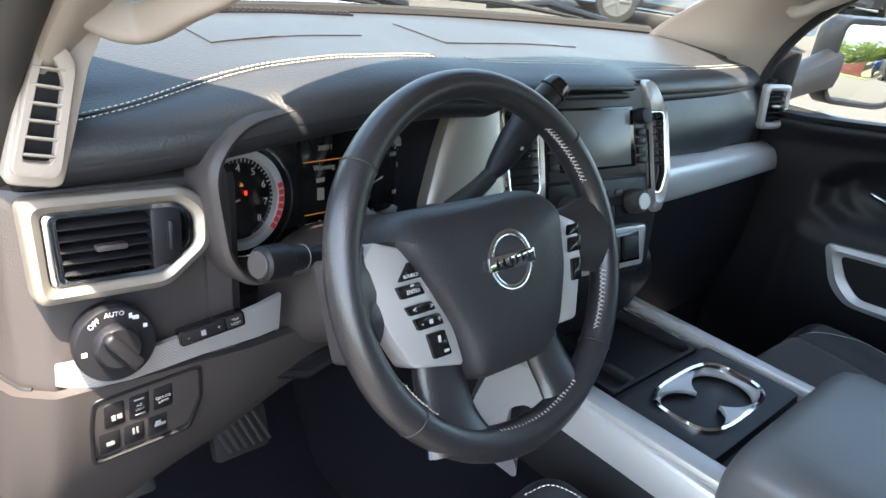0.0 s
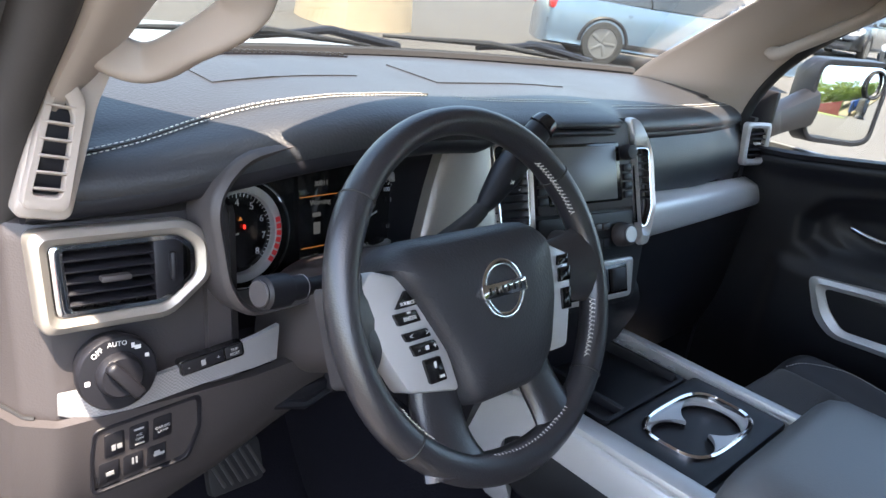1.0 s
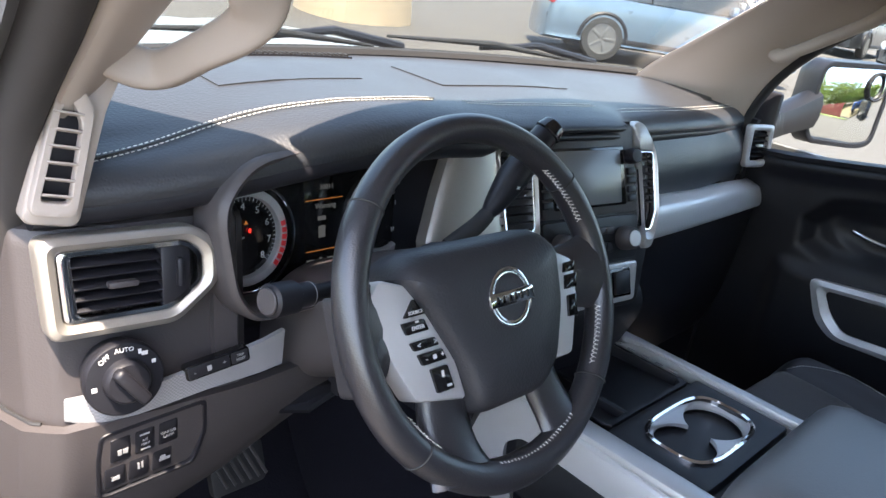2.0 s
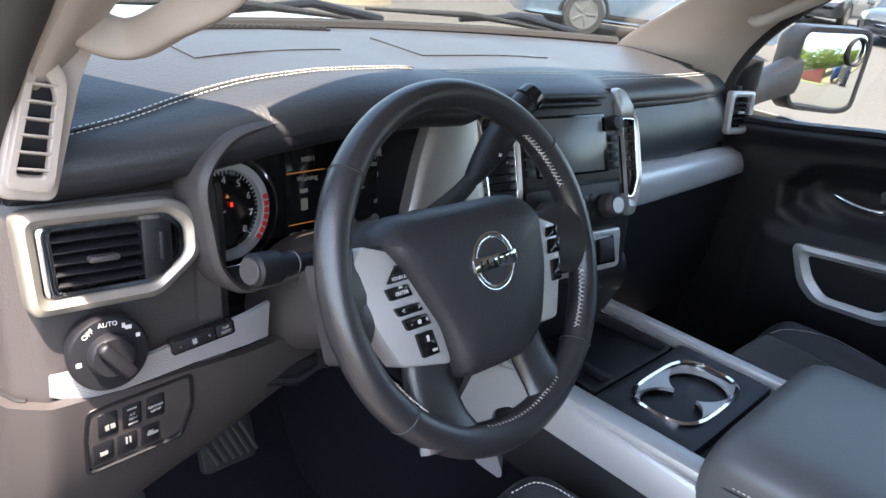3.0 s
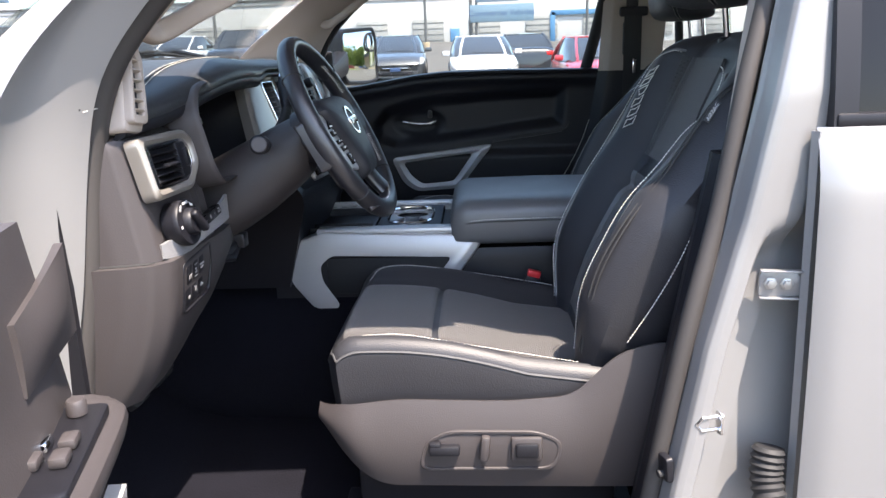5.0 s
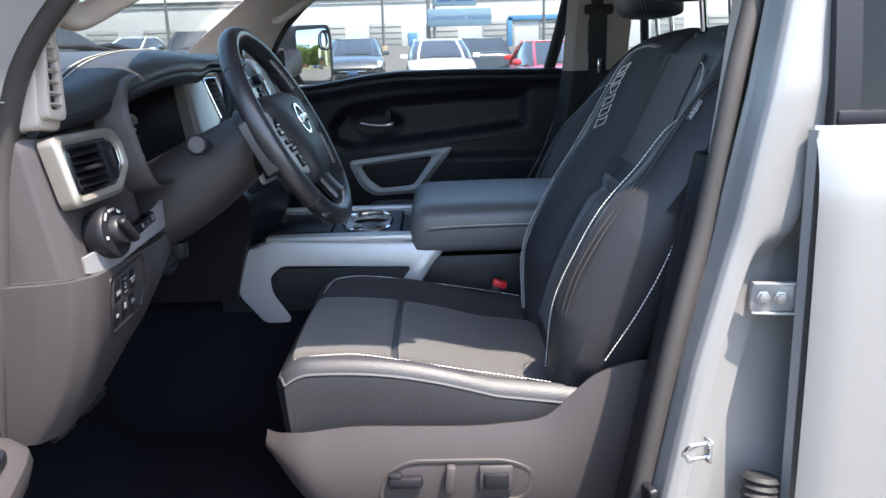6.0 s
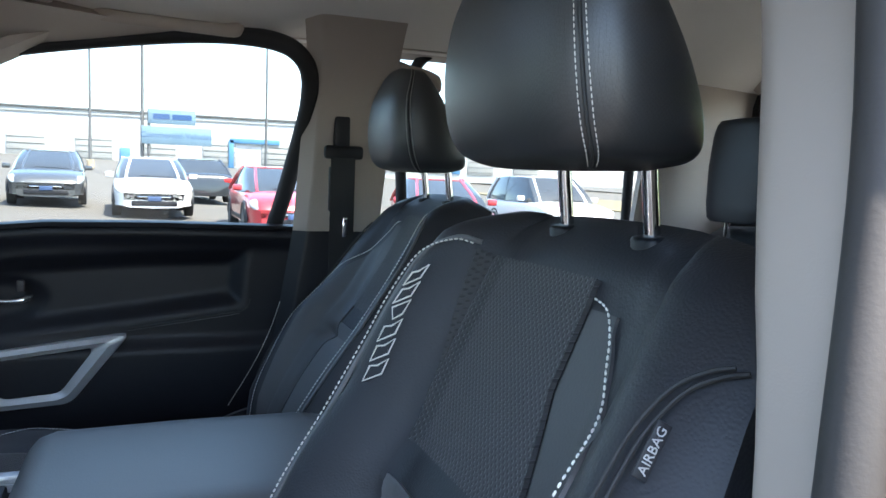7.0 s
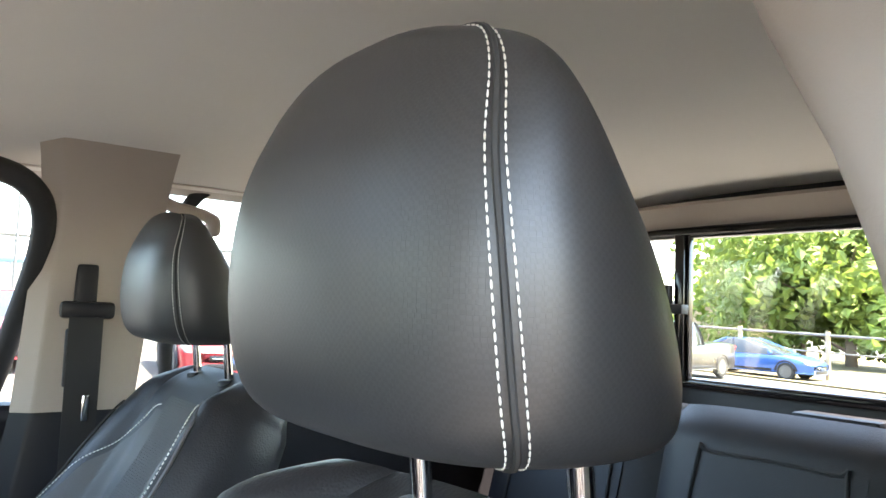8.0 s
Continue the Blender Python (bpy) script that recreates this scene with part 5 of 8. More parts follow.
# ---- front seats ----
def seat(cx, dy, s, label, driver, rec=0.0, back_by=0.0):
    """A reclined leather bucket seat; s is -1 where the door is on the left."""
    t = thing("front_seat", (cx, 0.22 + dy, FLOOR_Z), label, "car seat", group="front seats")

    def W(x, y, z):
        return (cx + s * x, y + dy, z)

    # cushion: x outboard positive; v front to back, u across
    def cush(u, v):
        x = -0.235 + 0.47 * u
        a = abs(2 * u - 1)
        front = 0.485 - 0.035 * a ** 4
        y = front + (0.0 - front) * v
        bol = 0.030 * math.exp(-((a - 0.92) / 0.14) ** 2)
        z = 1.026 - 0.066 * v + bol * (0.7 + 0.3 * v ** 0.5) + 0.016 * math.sin(min(1, v * 1.4) * math.pi) - 0.010 * max(0, (a - 0.92) / 0.08) ** 2
        z -= (0.045 - 0.030 * a ** 4) * max(0, (0.09 - v) / 0.09) ** 2
        z -= 0.007 * math.exp(-((v - 0.40) / 0.016) ** 2) * (1 if a < 0.66 else 0)
        z -= 0.006 * math.exp(-((a - 0.66) / 0.03) ** 2)
        return W(x, y, z)

    top = np.array([[cush(u, v) for v in np.linspace(0, 1, 45)] for u in np.linspace(0, 1, 49)])
    rim_i = [(i, 0) for i in range(48)] + [(48, j) for j in range(44)] + [(i, 44) for i in range(48, 0, -1)] + [(0, j) for j in range(44, 0, -1)]
    verts, faces = skin(top)
    n0 = len(verts)
    cxm, cym = cx, 0.24 + dy
    for lv, (k, dz) in enumerate(((1.006, -0.012), (1.0, -0.04), (0.975, -0.10), (0.945, -0.15))):
        for i, j in rim_i:
            p = top[i, j]
            verts.append((cxm + (p[0] - cxm) * k, cym + (p[1] - cym) * k, p[2] * 0.55 + 0.97 * 0.45 + dz if lv > 1 else p[2] + dz))
    m = len(rim_i)
    idx = [i * 45 + j for i, j in rim_i]
    for lv in range(4):
        for a in range(m):
            b = (a + 1) % m
            lo0 = idx[a] if lv == 0 else n0 + (lv - 1) * m + a
            lo1 = idx[b] if lv == 0 else n0 + (lv - 1) * m + b
            faces.append((lo0, n0 + lv * m + a, n0 + lv * m + b, lo1))
    c = part("seat_cushion", (verts, faces), LEATHER, t, "black leather seat cushion with perforated centre")

    def panel(u0, u1, v0, v1, mat, name, parent, off=0.0025, f=None, nu=16, nv=16):
        f = f or cush
        lo = u0 if callable(u0) else (lambda v: u0)
        hi = u1 if callable(u1) else (lambda v: u1)

        def at(u, v):
            vv = v0 + (v1 - v0) * (1 - v)
            return f(lo(vv) + (hi(vv) - lo(vv)) * (u if s > 0 else 1 - u), vv)
        g = shell(at, 2 * nu, 2 * nv, 0.005, off + 0.0004)
        return part(name, g, mat, parent)
    panel(0.185, 0.83, 0.06, 0.385, INSERT, "insert_panel", c, 0.003, nv=20)
    panel(0.185, 0.83, 0.415, 0.97, INSERT, "insert_panel", c, 0.003, nv=20)

    def edge(f, pts, lift=0.004):
        return crom([np.array(f(u, v)) + np.array([0, 0.0, lift]) for u, v in pts], 5)
    part("stitching", stitches(edge(cush, [(0.855, 0.06), (0.90, 0.10), (0.935, 0.2), (0.95, 0.3), (0.957, 0.6), (0.96, 0.92)], 0.002), r=0.0007), THREAD, c, "white stitching")
    part("stitching", stitches(edge(cush, [(0.04, 0.9), (0.04, 0.6), (0.05, 0.25), (0.065, 0.09), (0.12, 0.05)], 0.002), r=0.0007), THREAD, c)
    pipe = [top[i, j] for i, j in rim_i]
    part("piping", tube([(q[0], q[1], q[2] - 0.004) for q in pipe[48:92]], 0.0028, 6), LEATHER_GREY, c)
    part("piping", tube([(q[0], q[1], q[2] - 0.004) for q in pipe[0:49]], 0.0028, 6), LEATHER_GREY, c)

    # backrest: u across, v up; reclined
    def axis(v):
        return -0.005 - back_by - (0.275 + rec) * v - 0.01 * math.sin(v * math.pi), 0.945 + 0.585 * v

    def half(v):
        return np.interp(v, [0, 0.12, 0.45, 0.7, 0.86, 0.95, 1.0], [0.205, 0.235, 0.258, 0.256, 0.243, 0.228, 0.205])

    def back(u, v):
        y0, z0 = axis(v)
        w = half(v)
        a = abs(2 * u - 1)
        x = (2 * u - 1) * w
        outer = u > 0.5
        lift = np.interp(v, [0, 0.2, 0.5, 0.75, 0.92, 1], [0.02, 0.062, 0.068, 0.038, 0.014, 0.004] if outer else [0.02, 0.062, 0.072, 0.068, 0.050, 0.022])
        a0, a1 = (0.40, 0.74) if outer else (0.45, 0.82)
        bol = lift * (0.5 - 0.5 * math.cos(math.pi * max(0, (a - a0) / (a1 - a0)))) if a < a1 else lift * (1 - ((a - a1) / (1 - a1)) ** 2 * 0.78)
        f = 0.030 + 0.022 * math.sin(min(1, v / 0.6) * math.pi) + bol
        f -= 0.014 * math.exp(-((v - 0.47) / 0.022) ** 2) * (1 if a < 0.5 else max(0, 1 - (a - 0.5) / 0.1))
        f -= 0.03 * max(0, (v - 0.9) / 0.1) ** 2 + 0.006 * math.exp(-((a - 0.56) / 0.025) ** 2)
        drop = 0.020 * a ** 3 * max(0, (v - 0.8) / 0.2)
        return W(x, y0 + f * 0.90, z0 + f * 0.40 - drop)

    def rear_(u, v):
        y0, z0 = axis(v)
        a = abs(2 * u - 1)
        th = np.interp(v, [0, 0.5, 0.9, 1], [0.09, 0.10, 0.07, 0.035]) * (1 - 0.75 * a ** 6)
        return W((2 * u - 1) * half(v) * 0.99, y0 - th * 0.9, z0 - th * 0.40 - 0.020 * a ** 3 * max(0, (v - 0.8) / 0.2))
    us, vs = np.linspace(0, 1, 57), np.linspace(0, 1, 61)
    rows_ = []
    for v in vs:
        fr = [back(u, v) for u in us]
        bk = [rear_(u, v) for u in us[::-1]]
        rows_.append(fr + bk)
    bk_ = part("backrest", skin(rows_, close_v=True, cap=True), LEATHER, t, "black leather backrest with grey inner bolster panels")
    def ins_out(v):
        return np.interp(v, [0.03, 0.3, 0.55, 0.65, 0.75, 0.9], [0.70, 0.69, 0.66, 0.632, 0.60, 0.61])

    def seam_out(v):
        return np.interp(v, [0.0, 0.2, 0.47, 0.60, 0.68, 0.74, 0.80, 0.845], [0.795, 0.82, 0.850, 0.848, 0.828, 0.785, 0.735, 0.70])
    panel(0.235, ins_out, 0.05, 0.515, LEATHER_SOFT, "lower_panel", bk_, 0.003, back, 20, 20)
    panel(lambda v: np.interp(v, [0.5, 0.9], [0.245, 0.19]), ins_out, 0.575, 0.90, INSERT_BACK, "insert_panel", bk_, 0.0055, back, 24, 24)
    panel(lambda v: ins_out(v) + 0.012, lambda v: max(ins_out(v) + 0.016, seam_out(v) - 0.008), 0.05, 0.862, LEATHER_GREY, "bolster_panel", bk_, 0.0028, back, 8, 36)

    def bline(pts, lift=0.0062):
        return crom([np.array(back(u, v)) + np.array([0, 0.9, 0.4]) * lift for u, v in pts], 6)
    part("stitching", stitches(bline([(seam_out(v), v) for v in (0.03, 0.2, 0.35, 0.47, 0.58, 0.68, 0.75, 0.80, 0.838)] + [(0.675, 0.866), (0.625, 0.876)], 0.0085), r=0.0010), THREAD, bk_, "white contrast stitching")
    for du in (0.0, -0.016):
        part("dark_seam", tube(bline([(0.945 + du, 0.06), (0.938 + du, 0.25), (0.928 + du, 0.41), (0.912 + du, 0.6), (0.908 + du, 0.70), (0.914 + du, 0.76), (0.935 + du, 0.81), (0.965 + du, 0.84), (0.99 + du, 0.855)], 0.0035), 0.0016, 6), DARK_THREAD, bk_)
    part("stitching", stitches(bline([(0.11, 0.03), (0.085, 0.2), (0.076, 0.386), (0.074, 0.55), (0.072, 0.68), (0.066, 0.77), (0.09, 0.86), (0.15, 0.90), (0.19, 0.905)]), r=0.0010), THREAD, bk_)
    part("piping", tube(bline([(0.105, 0.03), (0.08, 0.2), (0.07, 0.386), (0.068, 0.55), (0.066, 0.68), (0.060, 0.77), (0.082, 0.865), (0.145, 0.907), (0.19, 0.912)], 0.001), 0.0028, 6), LEATHER_SOFT, bk_)
    mids = [(-0.030, 1.052, 0.262), (-0.066, 1.11, 0.263), (-0.096, 1.165, 0.263), (-0.120, 1.22, 0.263), (-0.140, 1.28, 0.262)]
    part("stitching", stitches(crom([W(x + 0.004, y, z) for y, z, x in mids], 8), r=0.0010), THREAD, bk_)
    # embroidered outline badge on the inboard shoulder
    for k in range(6 if driver else 0):
        v0 = 0.622 + 0.034 * k
        v1 = v0 + 0.027
        lo_, hi_ = 0.136 - 0.004 * k, 0.159 - 0.004 * k
        sk = 0.024
        quad = [(lo_, v0), (hi_, v0 + sk), (hi_, v1 + sk), ((lo_ + hi_) / 2, v1 + sk / 2 - 0.006), (lo_, v1)]
        if k == 3:
            quad = [(lo_ + 0.012, v0 + 0.01), (hi_, v0 + sk), (hi_, v1 + sk), (lo_, v1)]
        part("embroidered_mark", tube([np.array(back(u, v)) + np.array([0, 0.9, 0.4]) * 0.0062 for u, v in quad], 0.0011, 5, True), THREAD, bk_, "outlined white embroidery")
    if driver:
        TM = frm(tuple(np.array(back(0.9275, 0.75)) + np.array([-0.002, 0.003, 0.001])), tuple(np.array(back(0.9275, 0.795)) - np.array(back(0.9275, 0.705))), (0.25, 0.9, 0.4))
        tag = part("airbag_tag", put(TM, box((0, 0, 0), (0.036, 0.010, 0.002), 0.001)), LEATHER, bk_, "small woven airbag tag")
        part("lettering", words("AIRBAG", 0.0086, TM @ Matrix.Translation((0, 0, 0.0012))), WHITE_INK, tag)
    # headrest on two chrome posts
    hy, hz = axis(1.0)
    for px in (-0.066, 0.066):
        px *= s
        p0, p1 = Vector((cx + px, hy + 0.014 + dy, 1.50)), Vector((cx + px, hy + 0.028 + dy, 1.62))
        part("headrest_post", rod(p0, p1, 0.0066, 18), CHROME, t, "chrome headrest post")
        gu = turned([(0.0135, -0.016), (0.0135, 0.001), (0.012, 0.0035), (0.010, 0.004), (0.0072, 0.0045)], frm((p0.x, p0.y + 0.005, 1.517), (1, 0, 0), (0, 1, -0.1)), 40)
        part("post_guide", [([(p0.x + (q[0] - p0.x) * 1.25, q[1], q[2]) for q in gu[0]], gu[1])], PLASTIC_BLACK, t, sharp=70)
    rows_ = []
    H0, H1 = 1.572, 1.766
    prof = crom([(0.0, 0.62, 0.070, -0.006), (0.05, 0.88, 0.098, -0.032), (0.18, 0.98, 0.112, -0.032), (0.42, 0.995, 0.116, -0.013), (0.66, 0.94, 0.110, 0.014), (0.84, 0.86, 0.096, 0.038), (0.94, 0.75, 0.086, 0.052), (0.985, 0.60, 0.080, 0.058), (1.0, 0.38, 0.076, 0.062)], 6)
    for v, wk, fy, by in prof:
        z = H0 + (H1 - H0) * v
        wid = 0.134 * wk
        my, dyy = (fy + by) / 2, (fy - by) / 2
        ring_ = []
        for k in range(56):
            q = k / 56 * math.tau
            cq, sq = math.cos(q), math.sin(q)
            ring_.append((cx + wid * math.copysign(abs(cq) ** 0.62, cq), hy + 0.022 + dy + my + dyy * math.copysign(abs(sq) ** 0.75, sq) + (0.010 * (1 - cq * cq) if sq > 0 else 0), z - 0.008 * cq * cq * v))
        rows_.append(ring_)
    g = np.array(rows_)
    h = part("headrest", skin(g, close_v=True, cap=True), WOVEN, t, "black woven-vinyl headrest with twin white side stitching", sharp=80)
    for sd in (1, -1):
        for q0, rad_ in ((0.50, 0.0009), (0.62, 0.0009), (0.56, None)):
            path = []
            for j in range(1, len(g) - 2):
                qj = q0 + 0.07 * math.sin(math.pi * j / len(g))
                k = (qj if sd > 0 else math.pi - qj) / math.tau * 56
                i0, w = int(k) % 56, k - int(k)
                path.append(g[j, i0] * (1 - w) + g[j, (i0 + 1) % 56] * w)
            path = np.array(path)
            out = path + np.array([sd * 0.0007, 0.0007, 0])
            if rad_:
                part("stitching", stitches(out, 0.0046, 0.0034, 0.0005), THREAD, h, "white stitching")
            else:
                part("seam", tube(out, 0.0016, 6), DARK_THREAD, h)
    # plastic base shield, outboard side, with power switches
    def shield(u, v):
        y = 0.485 - 0.63 * u
        zt = smooth_at(y, [-0.145, -0.087, -0.007, 0.046, 0.165, 0.35, 0.455, 0.485], [1.040, 1.050, 1.025, 0.955, 0.946, 0.952, 0.938, 0.915])
        zb = smooth_at(y, [-0.145, 0.383, 0.42, 0.454, 0.485], [0.790, 0.798, 0.830, 0.878, 0.905])
        x = 0.246 + 0.022 * math.sin(math.pi * (0.15 + 0.75 * v)) - 0.05 * max(0, (0.12 - u) / 0.12) ** 2
        return W(x, y, zb + (zt - zb) * v)
    sd_ = part("base_shield", shell(lambda u, v: shield(u if s > 0 else 1 - u, v), 56, 16, 0.008), PLASTIC, t, "dark grey plastic base cover with power switches")
    part("base_frame", [box((cx, 0.20 + dy, 0.80), (0.44, 0.46, 0.17), 0.02), box((cx - 0.17, 0.2 + dy, 0.69), (0.05, 0.52, 0.06), 0.005), box((cx + 0.17, 0.2 + dy, 0.69), (0.05, 0.52, 0.06), 0.005)], PLASTIC_BLACK, t)
    if driver:
        X = cx + s * 0.277
        fx = frm((X, 0.215, 0.872), (0, -1, 0), (0, 0, 1))
        part("switch_recess", bezel(rounded([(-0.10, -0.042), (0.13, -0.042), (0.145, 0.01), (0.10, 0.03), (-0.05, 0.032), (-0.09, 0.01)], 0.02), rounded([(-0.094, -0.037), (0.125, -0.037), (0.137, 0.008), (0.096, 0.025), (-0.047, 0.027), (-0.083, 0.008)], 0.018), 0.01, fx, 80), PLASTIC, sd_)
        part("switch", put(fx, merge([box((-0.055, 0.0, 0.006), (0.052, 0.018, 0.016), 0.005), box((-0.070, 0.010, 0.006), (0.020, 0.010, 0.014), 0.004)])), PLASTIC_BLACK, sd_, "black seat slide switch")
        part("switch", put(fx @ pose(0.012, 0, 0, 0, 0, -6), box((0, 0.004, 0.008), (0.016, 0.046, 0.018), 0.006)), PLASTIC, sd_, "seat recline switch")
        lum = part("switch", put(fx, merge([box((0.082, 0.0, 0.004), (0.052, 0.044, 0.010), 0.008)])), PLASTIC, sd_, "lumbar rocker switch")
        part("rocker", put(fx, box((0.082, 0.0, 0.010), (0.038, 0.026, 0.010), 0.004)), PLASTIC_BLACK, lum)
    return t


seat(-0.412, 0.0, -1, "black leather driver seat with perforated inserts and white stitching, sunlit bolster", True)
seat(0.430, -0.02, 1, "black leather passenger seat with grey bolster panels and white stitching", False, 0.05, 0.09)

# rear bench
bench = thing("rear_bench", (0, -1.25, FLOOR_Z), "black leather rear bench seat below the rear window", "bench seat")


def bench_back(u, v):
    x = -0.72 + 1.44 * u
    z = 0.98 + 0.475 * v
    seg = abs(((u * 3) % 1) - 0.5) * 2
    return (x, -1.20 - 0.13 * v + 0.03 * (1 - seg ** 6) - 0.06 * max(0, (v - 0.88) / 0.12) ** 2, z + 0.01 * (1 - seg ** 4) * v)


part("backrest", shell(bench_back, 72, 30, -0.10), LEATHER, bench)
for k in range(3):
    u0, u1 = k / 3 + 0.05, (k + 1) / 3 - 0.05
    part("back_panel", shell(lambda u, v: np.array(bench_back(u0 + (u1 - u0) * u, 0.05 + 0.80 * v)) + np.array([0, 0.004, 0]), 20, 20, -0.006), LEATHER, bench)
for k in range(3):
    u0, u1 = k / 3 + 0.06, (k + 1) / 3 - 0.06
    loop_ = [(u0, 0.06), (u0 + 0.01, 0.80), (u0 + 0.03, 0.84), (u1 - 0.03, 0.84), (u1 - 0.01, 0.80), (u1, 0.06)]
    part("panel_seam", tube(crom([np.array(bench_back(u, v)) + np.array([0, 0.006, 0]) for u, v in loop_], 6), 0.004, 6), DARK_THREAD, bench)
part("seat_cushion", shell(lambda u, v: (-0.72 + 1.44 * u, -1.22 + 0.48 * v, 0.97 + 0.03 * math.sin(math.pi * v) - 0.05 * v ** 6), 40, 20, 0.12), LEATHER, bench)
def rear_headrest(x, y, half, rows):
    """A flat upright headrest of the bench, thicker at its middle."""
    ring_at = lambda z, k, lean: [(x + half * k * math.copysign(abs(math.cos(q)) ** 0.55, math.cos(q)), y - lean + 0.045 * min(1, k + 0.15) * math.copysign(abs(math.sin(q)) ** 0.7, math.sin(q)), z) for q in np.linspace(0, math.tau, 40, endpoint=False)]
    part("rear_headrest", skin(np.array([ring_at(*r_) for r_ in rows]), close_v=True, cap=True), LEATHER, bench, sharp=70)


rear_headrest(-0.42, -1.33, 0.13, ((1.445, 0.8, 0), (1.46, 1.0, 0), (1.53, 1.0, 0), (1.57, 0.85, 0.01), (1.585, 0.4, 0.01)))
rear_headrest(0.555, -1.31, 0.125, ((1.475, 0.80, 0), (1.485, 0.92, 0), (1.52, 0.97, 0), (1.62, 1.0, 0.004), (1.70, 0.97, 0.012), (1.725, 0.92, 0.016), (1.738, 0.82, 0.018), (1.742, 0.5, 0.02)))
for x in (0.495, 0.615):
    part("headrest_post", rod((x, -1.31, 1.40), (x, -1.31, 1.49), 0.006, 12), CHROME, bench)
anc = thing("belt_anchor", (-0.06, -1.36, 1.40), "black rear shelf trim with metal seat belt anchor", "belt anchor")
part("anchor_trim", box((-0.06, -1.42, 1.458), (0.16, 0.06, 0.02), 0.006), PLASTIC_BLACK, anc)
part("anchor_plate", [box((-0.075, -1.375, 1.452), (0.045, 0.05, 0.006), 0.002), bezel(rounded([(-0.02, -0.014), (0.02, -0.014), (0.02, 0.014), (-0.02, 0.014)], 0.005), rounded([(-0.010, -0.005), (0.010, -0.005), (0.010, 0.005), (-0.010, 0.005)], 0.003), 0.004, frm((-0.075, -1.345, 1.425), (-1, 0, 0), (0, -0.3, 1)), 48)], CHROME, anc, "silver belt tongue")

# ---- centre console ----
cons = thing("centre_console", (0.065, 0.25, FLOOR_Z), "black centre console with silver side brackets and a chrome-ringed cup holder", "console")
rows = []
for y, zt in ((0.70, 1.04), (0.62, 1.085), (0.46, 1.09), (0.30, 1.09), (0.265, 1.088), (0.255, 1.058), (-0.28, 1.062)):
    rows.append([(-0.085, y, zt), (0.225, y, zt), (0.235, y, zt - 0.03), (0.235, y, 0.68), (-0.095, y, 0.68), (-0.095, y, zt - 0.03)])
part("body", skin([crom(r, 1, True) for r in rows], close_v=True, cap=True), PLASTIC_BLACK, cons, "black grained console body")
arm_poly = [(0.185, 1.096), (0.40, 1.106), (0.57, 1.112), (0.635, 1.090), (0.670, 1.035), (0.655, 0.980), (0.590, 0.900), (0.545, 0.922), (0.588, 0.99), (0.592, 1.03), (0.562, 1.056), (0.255, 1.047), (0.290, 1.000), (0.266, 0.985)]
for x, sgn in ((-0.112, -1), (0.252, 1)):
    M3 = frm((x, 0, 0), (0, -sgn, 0), (0, 0, 1)) if sgn > 0 else frm((x, 0, 0), (0, -1, 0), (0, 0, 1))
    if sgn > 0:
        M3 = frm((x, 0, 0), (0, 1, 0), (0, 0, 1))
        pts = rounded(arm_poly, 0.014, 4)
    else:
        pts = rounded([(-p[0], p[1]) for p in arm_poly], 0.014, 4)
    part("side_bracket", plate(pts, 0.030, M3, 0.011), SILVER, cons, "broad satin silver side bracket")
part("top_rail", box((-0.086, 0.39, 1.108), (0.040, 0.40, 0.016), 0.006), SILVER, cons)
part("top_rail", box((0.236, 0.42, 1.106), (0.022, 0.46, 0.016), 0.005), SILVER, cons)
part("storage_pocket", box((-0.098, 0.42, 1.00), (0.012, 0.30, 0.09), 0.004), RUBBER, cons)
part("tray", [bezel(rounded([(-0.10, -0.085), (0.14, -0.085), (0.14, 0.085), (-0.10, 0.085)], 0.01), rounded([(-0.090, -0.075), (0.130, -0.075), (0.130, 0.075), (-0.090, 0.075)], 0.01), 0.05, frm((0.058, 0.545, 1.104), (1, 0, 0), (0, 1, 0)), 60), box((0.075, 0.545, 1.060), (0.23, 0.15, 0.006), 0.002), box((0.02, 0.545, 1.088), (0.012, 0.15, 0.03), 0.003), box((0.075, 0.63, 1.102), (0.24, 0.02, 0.01), 0.003)], PLASTIC_BLACK, cons, "black open tray")
for k in range(5):
    part("tray_mark", box((0.196, 0.49 + 0.028 * k, 1.1085), (0.006, 0.014, 0.002), 0.0005), GREY_INK, cons)
cupm = frm((0.078, 0.378, 1.106), (1, 0, 0), (0, 1, 0)) @ Matrix.Scale(0.94, 4)
def soft_rect(a, b, n=96, p=3.4):
    out = []
    for k in range(n):
        c, q = math.cos(k / n * math.tau), math.sin(k / n * math.tau)
        out.append((a * math.copysign(abs(c) ** (2 / p), c), b * math.copysign(abs(q) ** (2 / p), q)))
    return out


cpl = part("cup_panel", bezel(rounded([(-0.150, -0.085), (0.148, -0.085), (0.148, 0.085), (-0.150, 0.085)], 0.006), soft_rect(0.100, 0.056), 0.02, cupm, 120, 0.3), PLASTIC_BLACK, cons, "black cup holder panel")
part("chrome_ring", bezel(soft_rect(0.107, 0.063), soft_rect(0.099, 0.055), 0.010, cupm @ Matrix.Translation((0, 0, 0.004)), 140, 0.4, 0.002), CHROME, cpl, "bright chrome cup ring")


def eight(n=96, r=0.049, d=0.045):
    out = []
    for k in range(n):
        a = k / n * math.tau
        c, s_ = math.cos(a), math.sin(a)
        rr = d * abs(c) + math.sqrt(max(0, r * r - d * d * s_ * s_))
        out.append((rr * c, rr * s_))
    return out


